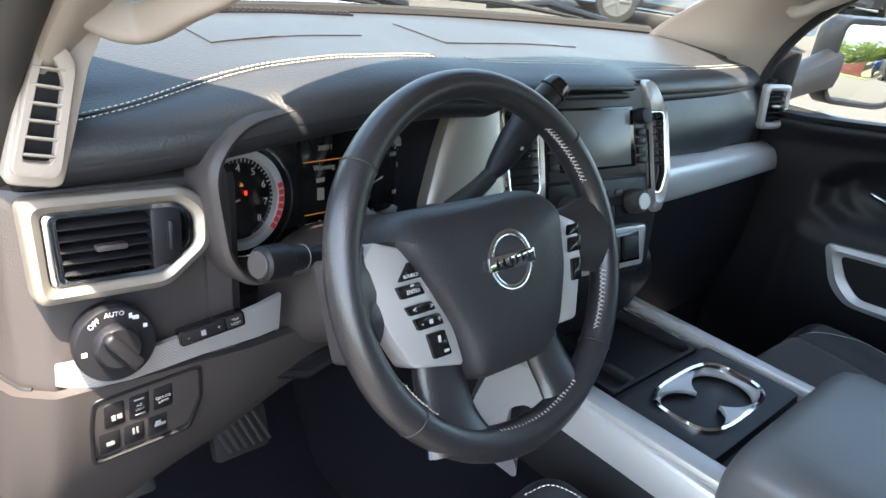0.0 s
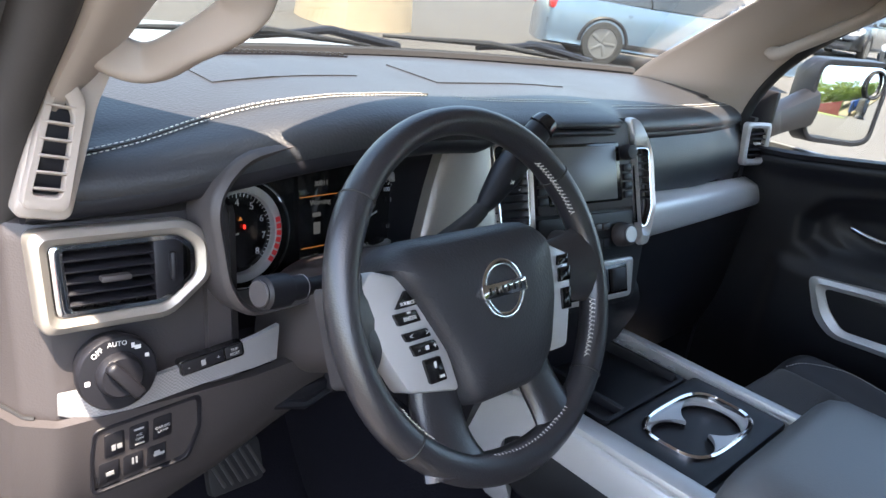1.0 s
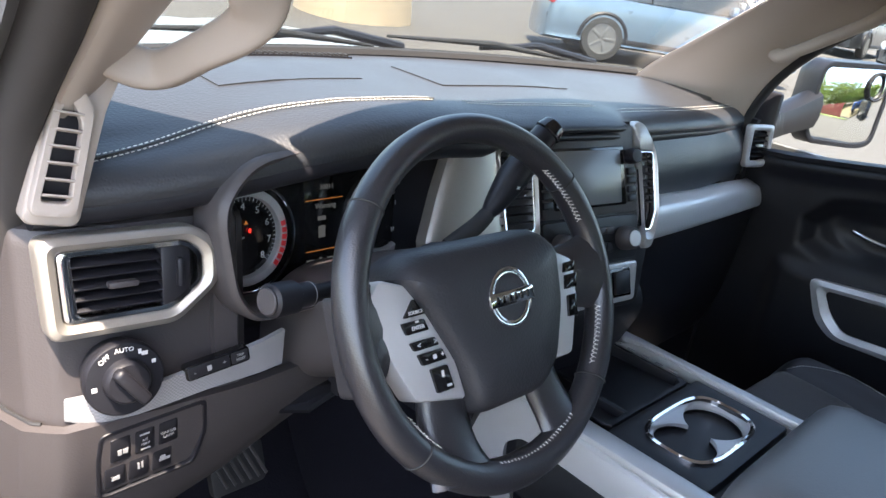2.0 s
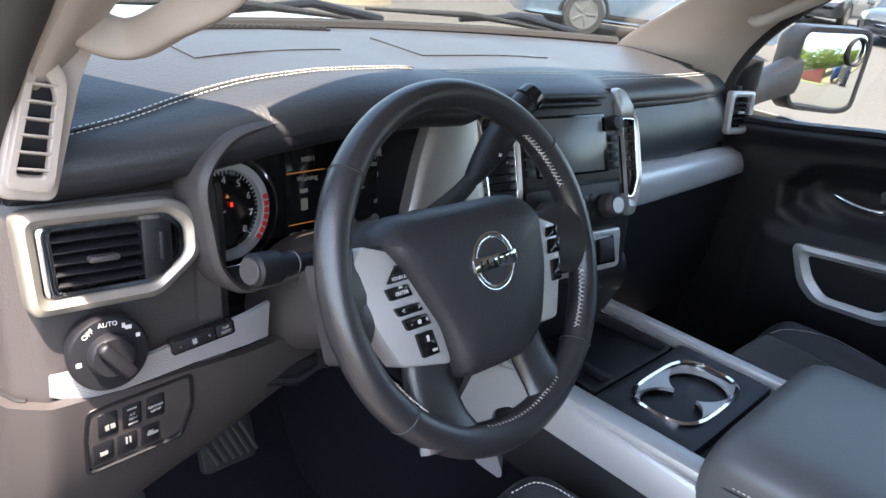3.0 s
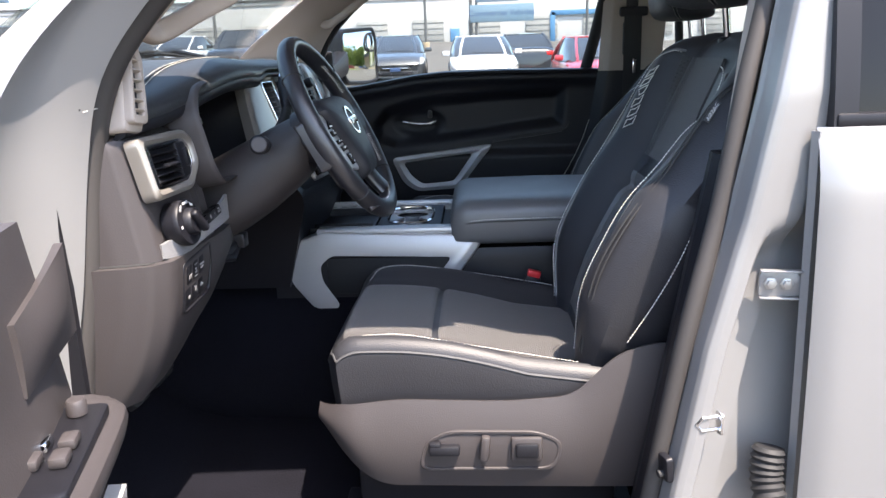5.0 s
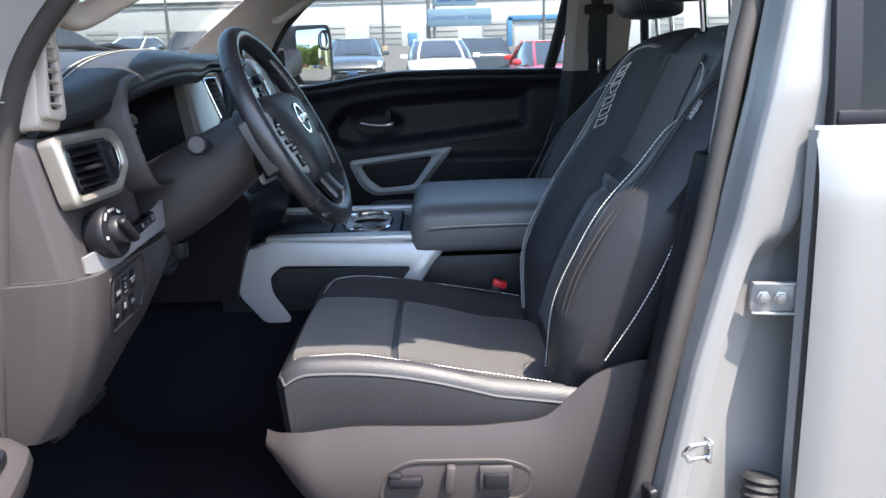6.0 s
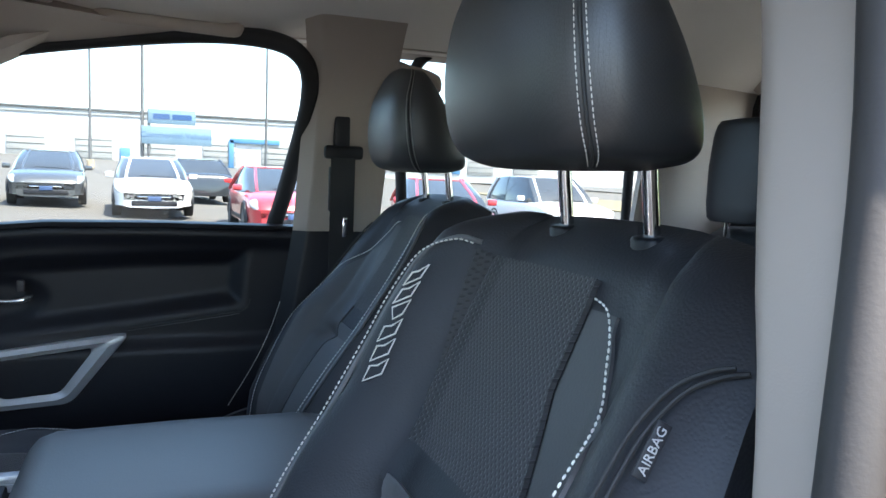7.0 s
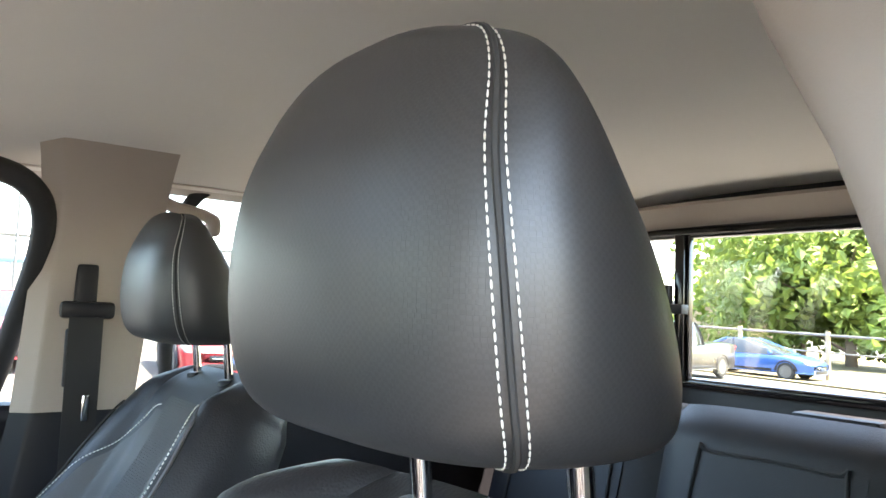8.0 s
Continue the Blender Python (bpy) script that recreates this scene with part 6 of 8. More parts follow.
lo8 = np.array(eight())
rr_ = np.array(soft_rect(0.099, 0.055))
rr_ = rr_[np.argsort(np.arctan2(rr_[:, 1], rr_[:, 0]) % math.tau)]
part("cup_web", put(cupm, skin([[(*p, -0.004) for p in rr_], [(*(q * 1.03), -0.005) for q in lo8], [(*q, -0.008) for q in lo8], [(*q, -0.014) for q in lo8]], close_v=True)), SILVER, cpl, "grey web between the two cups")
part("cup_well", put(cupm, skin([[(*(q * 0.998), -0.012) for q in lo8], [(*(q * 0.97), -0.075) for q in lo8], [(*(q * 0.5), -0.078) for q in lo8], [(*(q * 0.02), -0.078) for q in lo8]], close_v=True)), CUP_BLACK, cpl, "deep black double cup well")
# padded lid
arm = thing("armrest", (0.07, 0.04, 1.09), "padded black leather console armrest lid with white stitching", "armrest")


def pad_ring(y, k, dz=0.0):
    w0, w1, zt, zb = -0.120, 0.258, 1.174 - dz, 1.066
    r = 0.024
    c = []
    for q in np.linspace(0, math.tau, 32, endpoint=False):
        cq, sq = math.cos(q), math.sin(q)
        x = (w0 + w1) / 2 + (w1 - w0) / 2 * k * math.copysign(abs(cq) ** 0.28, cq)
        z = (zt + zb) / 2 + (zt - zb) / 2 * math.copysign(abs(sq) ** 0.42, sq) * (0.3 + 0.7 * k) + (0.006 * (1 - cq * cq) if sq > 0 else 0)
        c.append((x, y, z))
    return c


part("pad", skin([pad_ring(y, k, dz) for y, k, dz in ((0.268, 0.80, 0.05), (0.272, 0.90, 0.032), (0.268, 0.95, 0.018), (0.258, 0.985, 0.008), (0.235, 1.0, 0.001), (0.18, 1.0, 0), (0.05, 1.0, -0.002), (-0.10, 1.0, 0), (-0.25, 1.0, 0.002), (-0.30, 0.97, 0.01))], close_v=True, cap=True), LEATHER_SOFT, arm, sharp=60)
seamp = [(-0.1195, -0.25, 1.134), (-0.1205, 0.0, 1.136), (-0.1205, 0.18, 1.134), (-0.114, 0.250, 1.127), (-0.085, 0.272, 1.112), (-0.070, 0.2745, 1.09)]
part("stitching", stitches(crom(seamp, 6), r=0.0009), THREAD, arm, "white stitching")
part("seam", tube([(p[0] - 0.0006, p[1], p[2] - 0.005) for p in crom(seamp, 6)], 0.0016, 6), DARK_THREAD, arm)
# buckle
bk = thing("belt_buckle", (-0.145, 0.09, 0.93), "black seat belt buckle with a red release button", "belt buckle")
bmx = frm((-0.140, 0.085, 0.995), (0, -0.95, -0.25), (0.0, -0.25, 0.95))
part("body", put(bmx, box((0, -0.03, 0), (0.036, 0.085, 0.022), 0.006)), PLASTIC_BLACK, bk)
part("release_button", put(bmx, box((0, 0.015, 0.004), (0.030, 0.016, 0.016), 0.003)), RED, bk, "red release button")
part("strap", tube([tuple(bmx @ Vector((0, -0.07, 0))), tuple(bmx @ Vector((0.0, -0.16, 0.0)))], 0.012, 8, flat=0.4), RUBBER, bk)

# pedals
PX = -0.375
ped = thing("brake_pedal", (PX, 0.89, 0.70), "ribbed black rubber brake pedal", "pedal", group="foot pedals")
pm = frm((PX, 0.89, 0.895), (1, 0, 0), (0, 0.5, 0.86))
part("pad", plate(rounded([(-0.050, -0.035), (0.045, -0.035), (0.050, 0.035), (-0.045, 0.035)], 0.012), 0.014, pm, 0.003), RUBBER, ped)
for k in range(6):
    part("rib", put(pm @ pose(-0.035 + 0.014 * k, 0, 0.002, 0, 0, 20), box((0, 0, 0), (0.005, 0.055, 0.004), 0.001)), PLASTIC, ped)
part("lever", tube([(PX, 0.905, 0.90), (PX, 0.96, 1.0), (PX, 0.99, 1.15)], 0.010, 8), PLASTIC_BLACK, ped)
pk = thing("parking_brake_pedal", (-0.565, 0.85, 0.80), "small black parking brake pedal with white lettering", "pedal", group="foot pedals")
pm = frm((-0.565, 0.845, 0.925), (1, -0.15, 0.12), (0, 0.55, 0.83))
part("pad", plate(rounded([(-0.025, -0.024), (0.025, -0.024), (0.025, 0.024), (-0.025, 0.024)], 0.008), 0.02, pm, 0.003), RUBBER, pk)
part("lettering", [words("PUSH ON", 0.0088, pm @ Matrix.Translation((0, 0.008, 0.0006))), words("PUSH OFF", 0.0085, pm @ Matrix.Translation((0, -0.007, 0.0006)))], WHITE_INK, pk)
part("lever", tube([(-0.565, 0.86, 0.93), (-0.565, 0.92, 1.0), (-0.565, 0.94, 1.15)], 0.010, 8), PLASTIC_BLACK, pk)
solid("under_dash_bracket", [box((-0.42, 0.72, 1.15), (0.14, 0.06, 0.02), 0.004), tube([(-0.47, 0.70, 1.15), (-0.41, 0.69, 1.135), (-0.33, 0.70, 1.15)], 0.008, 8), box((-0.36, 0.70, 1.16), (0.03, 0.05, 0.03), 0.004)], PLASTIC_BLACK, "black bracket and wiring under the steering column", "bracket")
solid("transmission_tunnel", loft([[(-0.16, y, 0.64), (-0.13, y, 0.90), (0.0, y, 0.99), (0.14, y, 0.99), (0.27, y, 0.90), (0.30, y, 0.64)] for y in (1.15, 0.9, 0.6, 0.0, -0.6)], 2, 3), CARPET, "black carpeted hump below the console", "floor hump", kind="structure")

# ---- passenger door ----
pdoor = thing("passenger_door", (0.87, 0.28, 0.70), "closed black passenger door panel with silver pull trim and chrome handle", "door")
ZY = [-0.26, -0.155, 0.1, 0.32, 0.42, 0.52, 0.63, 0.78]
ZS = [1.430, 1.432, 1.437, 1.436, 1.428, 1.412, 1.396, 1.384]


BOWL = [(0.585, 1.270), (0.535, 1.330), (0.46, 1.352), (0.369, 1.366), (0.15, 1.379), (-0.114, 1.384), (-0.101, 1.241), (0.153, 1.209), (0.500, 1.172), (0.575, 1.20)]


def inside(loop, y, z):
    """Distance inwards from a convex outline, below zero outside it."""
    d = 9.0
    for k in range(len(loop)):
        a, b = loop[k], loop[(k + 1) % len(loop)]
        ln = math.hypot(b[0] - a[0], b[1] - a[1])
        d = min(d, ((b[0] - a[0]) * (z - a[1]) - (b[1] - a[1]) * (y - a[0])) / ln)
    return d


def soft(t):
    t = max(0.0, min(1.0, t))
    return t * t * (3 - 2 * t)


def door_x(y, z):
    """How far out the inner face lies."""
    top = np.interp(y, ZY, ZS)
    x = 0.862 - 0.016 * math.exp(-((z - top + 0.02) / 0.022) ** 2)
    x += 0.028 * soft(inside(BOWL, y, z) / 0.045)
    cup = ((y - 0.412) / 0.078) ** 2 + ((z - 1.268) / 0.040) ** 2
    x += 0.012 * soft((1.7 - cup) / 1.3)
    x -= 0.020 * soft((1.18 - z) / 0.04) * soft((z - 0.80) / 0.25) * soft((0.62 - y) / 0.05)
    return x


part("inner_panel", shell(lambda u, v: (door_x(0.78 - 1.04 * u, 0.70 + v * (np.interp(0.78 - 1.04 * u, ZY, ZS) - 0.70)), 0.78 - 1.04 * u, 0.70 + v * (np.interp(0.78 - 1.04 * u, ZY, ZS) - 0.70)), 130, 110, 0.03), DOOR_VINYL, pdoor, "black soft-touch inner panel")
part("window_ledge", shell(lambda u, v: (0.840 + 0.05 * v, 0.80 - 1.06 * u, np.interp(0.80 - 1.06 * u, ZY, ZS) + 0.004 + 0.004 * math.sin(math.pi * v)), 40, 4, 0.01), PLASTIC_BLACK, pdoor)
# pull trim: four-sided silver loop
PM2 = frm((0.838, 0, 0), (0, -1, 0), (0, 0, 1))
to = rounded([(-p[0], p[1]) for p in ((0.515, 1.150), (0.150, 1.190), (0.272, 1.036), (0.430, 1.028), (0.475, 1.06))], 0.022, 5)
ti = rounded([(-p[0], p[1]) for p in ((0.470, 1.132), (0.225, 1.160), (0.295, 1.064), (0.405, 1.056), (0.445, 1.09))], 0.014, 5)
part("pull_trim", bezel(to, ti, 0.03, PM2, 110, 0.3, 0.006), SILVER, pdoor, "satin silver pull handle loop")
part("stitching", stitches(crom([(0.845, 0.155, 1.196), (0.8445, 0.05, 1.209), (0.8445, -0.05, 1.222), (0.845, -0.095, 1.229)], 6), r=0.0006), GREY_THREAD, pdoor, "grey seam stitching")
part("seam", tube(crom([(0.846, 0.155, 1.201), (0.8455, 0.05, 1.214), (0.8455, -0.05, 1.227), (0.848, -0.10, 1.236), (0.85, -0.114, 1.26)], 6), 0.0018, 6), DARK_THREAD, pdoor)
part("inside_handle", tube(crom([(0.882, 0.472, 1.276), (0.872, 0.460, 1.272), (0.870, 0.41, 1.265), (0.872, 0.37, 1.266), (0.884, 0.352, 1.274)], 4), [0.0035, 0.004, 0.005, 0.006, 0.006, 0.006, 0.006, 0.006, 0.006, 0.006, 0.006, 0.007, 0.008, 0.009, 0.009, 0.008, 0.006], 10), CHROME, pdoor, "chrome inside handle")
part("lock_knob", box((0.876, 0.372, 1.297), (0.014, 0.016, 0.026), 0.004), PLASTIC, pdoor)
part("outer_skin", shell(lambda u, v: (0.99 - 0.06 * v ** 3, 0.86 - 1.05 * u, 0.62 + 0.78 * v), 10, 10, 0.01), PAINT, pdoor)
# door mirror
mir = thing("door_mirror", (1.17, 0.70, 1.38), "black door mirror with reflecting glass and a small wide-angle inset", "mirror")
MM = frm((1.180, 0.652, 1.505), (0.90, -0.42, 0), (0, 0.03, 1))
mo = rounded([(-0.120, 0.098), (0.110, 0.108), (0.126, 0.07), (0.120, -0.098), (0.07, -0.112), (-0.098, -0.106), (-0.124, -0.07)], 0.034, 5)
mi = [(p[0] * 0.90, p[1] * 0.88) for p in mo]
part("housing", [bezel(mo, mi, 0.02, MM, 90, 0.3), put(MM, skin([[(*p, -0.015) for p in even(mo, 60)], [(*(p * 1.02), -0.05) for p in even(mo, 60)], [(*(p * 0.85), -0.09) for p in even(mo, 60)], [(*(p * 0.4), -0.11) for p in even(mo, 60)]], close_v=True, cap=True))], PLASTIC_BLACK, mir, "black mirror housing")
part("mirror_glass", plate([tuple(p) for p in even(mi, 60)], 0.004, MM @ Matrix.Translation((0, 0, -0.008)) @ pose(0, 0, 0, 0, -3, 0), 0.001), MIRROR, mir, "reflecting mirror glass")
part("wide_inset", bezel(circle(0.030, 32, 0.076, 0.050, 1.25), circle(0.026, 32, 0.076, 0.050, 1.25), 0.006, MM @ Matrix.Translation((0, 0, 0.0)) @ pose(0, 0, 0, 0, -3, 0), 48), PLASTIC_BLACK, mir)
part("mirror_arm", loft([[(0.87, 0.72, 1.47), (0.87, 0.78, 1.47), (0.87, 0.78, 1.40), (0.87, 0.72, 1.40)], [(0.96, 0.71, 1.48), (0.96, 0.76, 1.48), (0.96, 0.76, 1.42), (0.96, 0.71, 1.42)], [(1.09, 0.69, 1.52), (1.09, 0.74, 1.52), (1.09, 0.74, 1.44), (1.09, 0.69, 1.44)]], 4, 3), PLASTIC_BLACK, mir)
solid("mirror_sail", [box((0.865, 0.735, 1.45), (0.02, 0.07, 0.15), 0.01)], PLASTIC_BLACK, "black triangular mirror mount cover", "trim", kind="structure")

# passenger belt on the centre pillar, roof handles, visor
belt = thing("seat_belt", (0.745, -0.295, 1.43), "black seat belt on a height-adjusting pillar guide", "seat belt")
part("guide", box((0.738, -0.292, 1.655), (0.022, 0.036, 0.075), 0.006), PLASTIC_BLACK, belt)
part("guide_cover", box((0.728, -0.295, 1.612), (0.018, 0.090, 0.030), 0.008), PLASTIC_BLACK, belt)
part("strap", shell(lambda u, v: (0.722 + 0.012 * v, -0.265 - 0.055 * u, 1.60 - 0.85 * v), 2, 10, 0.002), RUBBER, belt)
part("strap_guide", box((0.732, -0.292, 1.53), (0.012, 0.058, 0.10), 0.004), PLASTIC_BLACK, belt)
belt.location.x -= 0.034
part("tongue", box((0.722, -0.30, 1.445), (0.006, 0.012, 0.045), 0.002), CHROME, belt)


def roof_handle(pts, r):
    p = crom(pts, 5)
    t = solid("roof_handle", tube(p, list(np.interp(np.linspace(0, 1, len(p)), [0, 0.15, 0.3, 0.7, 0.85, 1], [r * 1.5, r * 1.2, r, r, r * 1.2, r * 1.5])), 12), BEIGE, "light grey roof grab handle above the door", "handle", group="roof handles")


roof_handle([(0.70, 0.20, 1.875), (0.665, 0.19, 1.855), (0.655, 0.10, 1.850), (0.655, 0.02, 1.848), (0.665, -0.05, 1.850), (0.70, -0.06, 1.87)], 0.013)
roof_handle([(0.735, -0.40, 1.835), (0.708, -0.41, 1.818), (0.705, -0.45, 1.806), (0.708, -0.49, 1.80), (0.715, -0.515, 1.79), (0.735, -0.52, 1.775)], 0.012)
vis = thing("sun_visor", (0.40, 0.38, 1.86), "light cloth sun visor folded against the roof", "visor")
part("panel", box((0.42, 0.36, 1.868), (0.42, 0.17, 0.018), 0.008), CLOTH, vis)
part("pivot", rod((0.60, 0.43, 1.872), (0.68, 0.44, 1.875), 0.006, 10), BEIGE, vis)

# ---- driver side rear door, hinges and the opened driver's door ----
rdoor = thing("rear_door", (-0.98, -0.6, 0.60), "closed silver rear door with dark privacy glass", "door")


def rskin(u, v):
    z = 0.60 + 0.80 * v
    y = -0.172 + 0.012 * v - 1.05 * u
    return (-0.985 - 0.012 * math.sin(v * 2.6) + 0.022 * max(0, (v - 0.9) / 0.1) ** 2 + 0.012 * max(0, (0.03 - u) / 0.03) ** 2, y, z)


part("outer_skin", shell(rskin, 60, 30, -0.012), PAINT, rdoor, "silver painted door skin")
part("door_edge", shell(lambda u, v: (-0.975 + 0.03 * u, -0.168 + 0.012 * v - 0.045 * u, 0.60 + 0.80 * v), 4, 20, 0.012), PAINT, rdoor)
part("belt_moulding", [box((-0.968, -0.70, 1.412), (0.022, 1.05, 0.020), 0.005)], PLASTIC_BLACK, rdoor)
part("glass", shell(lambda u, v: (-0.952 + 0.10 * v ** 1.4, -0.20 - 0.95 * u, 1.415 + 0.45 * v), 6, 8, -0.004), DARK_GLASS, rdoor, "dark privacy glass")
part("window_frame", shell(lambda u, v: (-0.958 + 0.10 * v ** 1.4, -0.172 - 0.030 * u, 1.375 + 0.49 * v), 4, 12, -0.02), PLASTIC_BLACK, rdoor, "black window frame edge")
for z in (1.192, 0.80):
    hm = frm((-0.957, -0.128, z), (-0.13, -1, 0), (0, 0, 1)) @ Matrix.Scale(0.66, 4)
    hg = part("hinge", [plate(rounded([(-0.040, -0.030), (0.050, -0.024), (0.050, 0.030), (-0.040, 0.026)], 0.012), 0.010, hm, 0.002), put(hm, box((0.006, 0.030, 0.004), (0.092, 0.005, 0.016), 0.002)), put(hm, box((0.006, -0.029, 0.003), (0.088, 0.005, 0.012), 0.002))], PAINT, rdoor, "silver painted steel hinge")
    for x in (-0.018, 0.014):
        part("bolt", turned([(0.0135, 0.0), (0.0135, 0.003), (0.009, 0.004), (0.0085, 0.010), (0.001, 0.011)], hm @ Matrix.Translation((x, 0.002, 0)), 6), STEEL_BOLT, hg, "hexagon bolt head")
rdoor.location += Vector((0.133, -0.075, 0))
stk = thing("door_striker", (-0.865, -0.13, 1.0), "bright metal door striker bolted to the post", "striker")
sm_ = frm((-0.868, -0.120, 1.030), (-1, -0.25, 0), (0, 0, 1)) @ Matrix.Scale(0.75, 4)
part("plate", plate(rounded([(-0.012, -0.022), (0.012, -0.022), (0.012, 0.022), (-0.012, 0.022)], 0.006), 0.004, sm_, 0.001), CHROME, stk)
part("loop", put(sm_, tube([(0.0, 0.014, 0), (0.0, 0.014, 0.034), (-0.004, 0.0, 0.042), (0.0, -0.012, 0.034), (0.0, -0.012, 0)], 0.0045, 10)), CHROME, stk)
for z in (0.012, -0.012):
    part("screw", turned([(0.006, 0), (0.006, 0.003), (0.001, 0.004)], sm_ @ Matrix.Translation((0.004, z, 0)), 12), CHROME, stk)
stk.location += Vector((0.035, -0.010, -0.04))
pg = thing("switch_plug", (-0.835, -0.06, 0.92), "black door switch plug set in the post", "switch")
pg_m = frm((-0.838, -0.062, 0.945), (-1, -0.3, 0), (0, 0.1, 1))
part("body", plate(rounded([(-0.013, -0.020), (0.013, -0.020), (0.013, 0.020), (-0.013, 0.020)], 0.006), 0.01, pg_m @ Matrix.Translation((0, 0, 0.008)), 0.003), PLASTIC_BLACK, pg)
part("button", turned([(0.006, 0.008), (0.006, 0.016), (0.001, 0.018)], pg_m @ Matrix.Translation((0, -0.008, 0)), 16), RUBBER, pg)
pg.location += Vector((0.015, -0.002, -0.03))
bo_ = thing("cable_boot", (-0.935, -0.20, 0.88), "ribbed black rubber cable boot between post and door", "cable boot")
path = [(-0.915, -0.17, 1.0), (-0.925, -0.165, 0.96), (-0.945, -0.17, 0.92), (-0.96, -0.185, 0.88)]
bp_ = crom(path, 8)
part("bellows", tube(bp_, [0.020 + 0.004 * (k % 2) for k in range(len(bp_))], 14), RUBBER, bo_)

bo_.location += Vector((0.085, -0.035, -0.05))

ODIR = Vector((-0.966, -0.26, 0))
ON_ = Vector((0.26, -0.966, 0))
OH = Vector((-0.99, 0.865, 0))


def dpt(a, h, z):
    p = OH + ODIR * a + ON_ * h
    return (p.x, p.y, z)


fd = thing("driver_door", tuple(OH + Vector((0, 0, 0.62))), "opened silver driver door with dark grey inner panel and window switches", "door")
part("outer_skin", shell(lambda u, v: dpt(1.10 * u, 0.0 - 0.03 * math.sin(v * 2.6), 0.62 + 0.80 * v), 20, 14, 0.01), PAINT, fd)
part("hinge_face", shell(lambda u, v: dpt(0.02 + 0.02 * v, 0.0 + 0.10 * u, 0.64 + 0.76 * v), 6, 16, 0.01), PAINT, fd)
part("inner_panel", shell(lambda u, v: dpt(0.03 + 1.04 * u, 0.160 + 0.03 * math.sin(math.pi * min(1, v * 1.3)) * min(1, u * 6) - 0.03 * max(0, v - 0.8), 0.66 + (0.70 - 0.30 * max(0, 0.10 - u) / 0.10) * v), 30, 24, -0.02), PLASTIC, fd, "dark grey grained inner panel")
part("armrest", loft([[dpt(a, 0.14, z0), dpt(a, 0.215 * k + 0.14 * (1 - k), z0 + 0.002), dpt(a, 0.222 * k + 0.14 * (1 - k), z0 - 0.03), dpt(a, 0.17, z0 - 0.09)] for a, z0, k in ((0.06, 1.120, 0.75), (0.12, 1.126, 1.0), (0.40, 1.135, 1.0), (0.70, 1.15, 1.0), (0.80, 1.16, 0.6))], 4, 3), PLASTIC, fd)
pod = part("switch_pod", put(frm(dpt(0.22, 0.180, 1.142), tuple(ODIR), tuple(ON_)), plate(rounded([(-0.10, -0.032), (0.10, -0.032), (0.10, 0.032), (-0.10, 0.032)], 0.012), 0.01, None, 0.003)), PLASTIC_BLACK, fd, "black window switch pod")
fm = frm(dpt(0.22, 0.180, 1.144), tuple(ODIR), tuple(ON_))
for k in range(4):
    part("window_switch", put(fm, box((-0.03 + 0.036 * (k % 2) + 0.03, -0.013 + 0.026 * (k // 2), 0.004), (0.026, 0.018, 0.012), 0.004)), CHROME if k == 0 else PLASTIC, pod)
part("mirror_knob", turned([(0.011, 0), (0.011, 0.014), (0.009, 0.017), (0.001, 0.018)], fm @ Matrix.Translation((-0.072, 0.004, 0)), 20), PLASTIC, pod)
part("silver_insert", shell(lambda u, v: dpt(0.13 + 0.5 * u, 0.214 + 0.004 * v, 1.00 + 0.04 * v), 10, 4, -0.02), SILVER, fd)
part("check_strap_cover", shell(lambda u, v: dpt(0.025 + 0.20 * u, 0.164 + 0.012 * math.sin(3 * v) * math.sin(3 * u), 1.20 + 0.11 * v * (1 - 0.3 * u)), 12, 12, -0.01), PLASTIC, fd)
for k in (0, 1):
    part("window_frame", tube([dpt(0.03, 0.05, 1.40), dpt(0.12, 0.05, 1.52), dpt(0.32, 0.04, 1.68), dpt(0.62, 0.02, 1.80), dpt(1.0, 0.0, 1.84), dpt(1.07, 0.0, 1.42)], 0.022 - 0.006 * k, 10), PLASTIC_BLACK if k else PAINT, fd)
solid("sill_step", [shell(lambda u, v: (-0.84 - 0.16 * u, 0.83 - 0.86 * v, 0.665 - 0.09 * u ** 2), 10, 20, 0.02)], PAINT, "silver painted door sill", "sill", kind="structure")
solid("scuff_plate", [box((-0.83, 0.38, 0.678), (0.09, 0.80, 0.016), 0.005)], PLASTIC_BLACK, "black plastic scuff plate along the sill", "trim", kind="structure")
solid("rocker_panel", [shell(lambda u, v: (-1.0 + 0.05 * math.sin(v * 3), 0.95 - 2.2 * u, 0.42 + 0.20 * v), 10, 8, 0.01)], PAINT, "silver painted rocker panel of the pickup", "body panel", kind="structure")

# ---- outside: ground, parked cars, buildings, poles, trees ----
def gz(x, y):
    return 0.020 * x + 0.030 * y


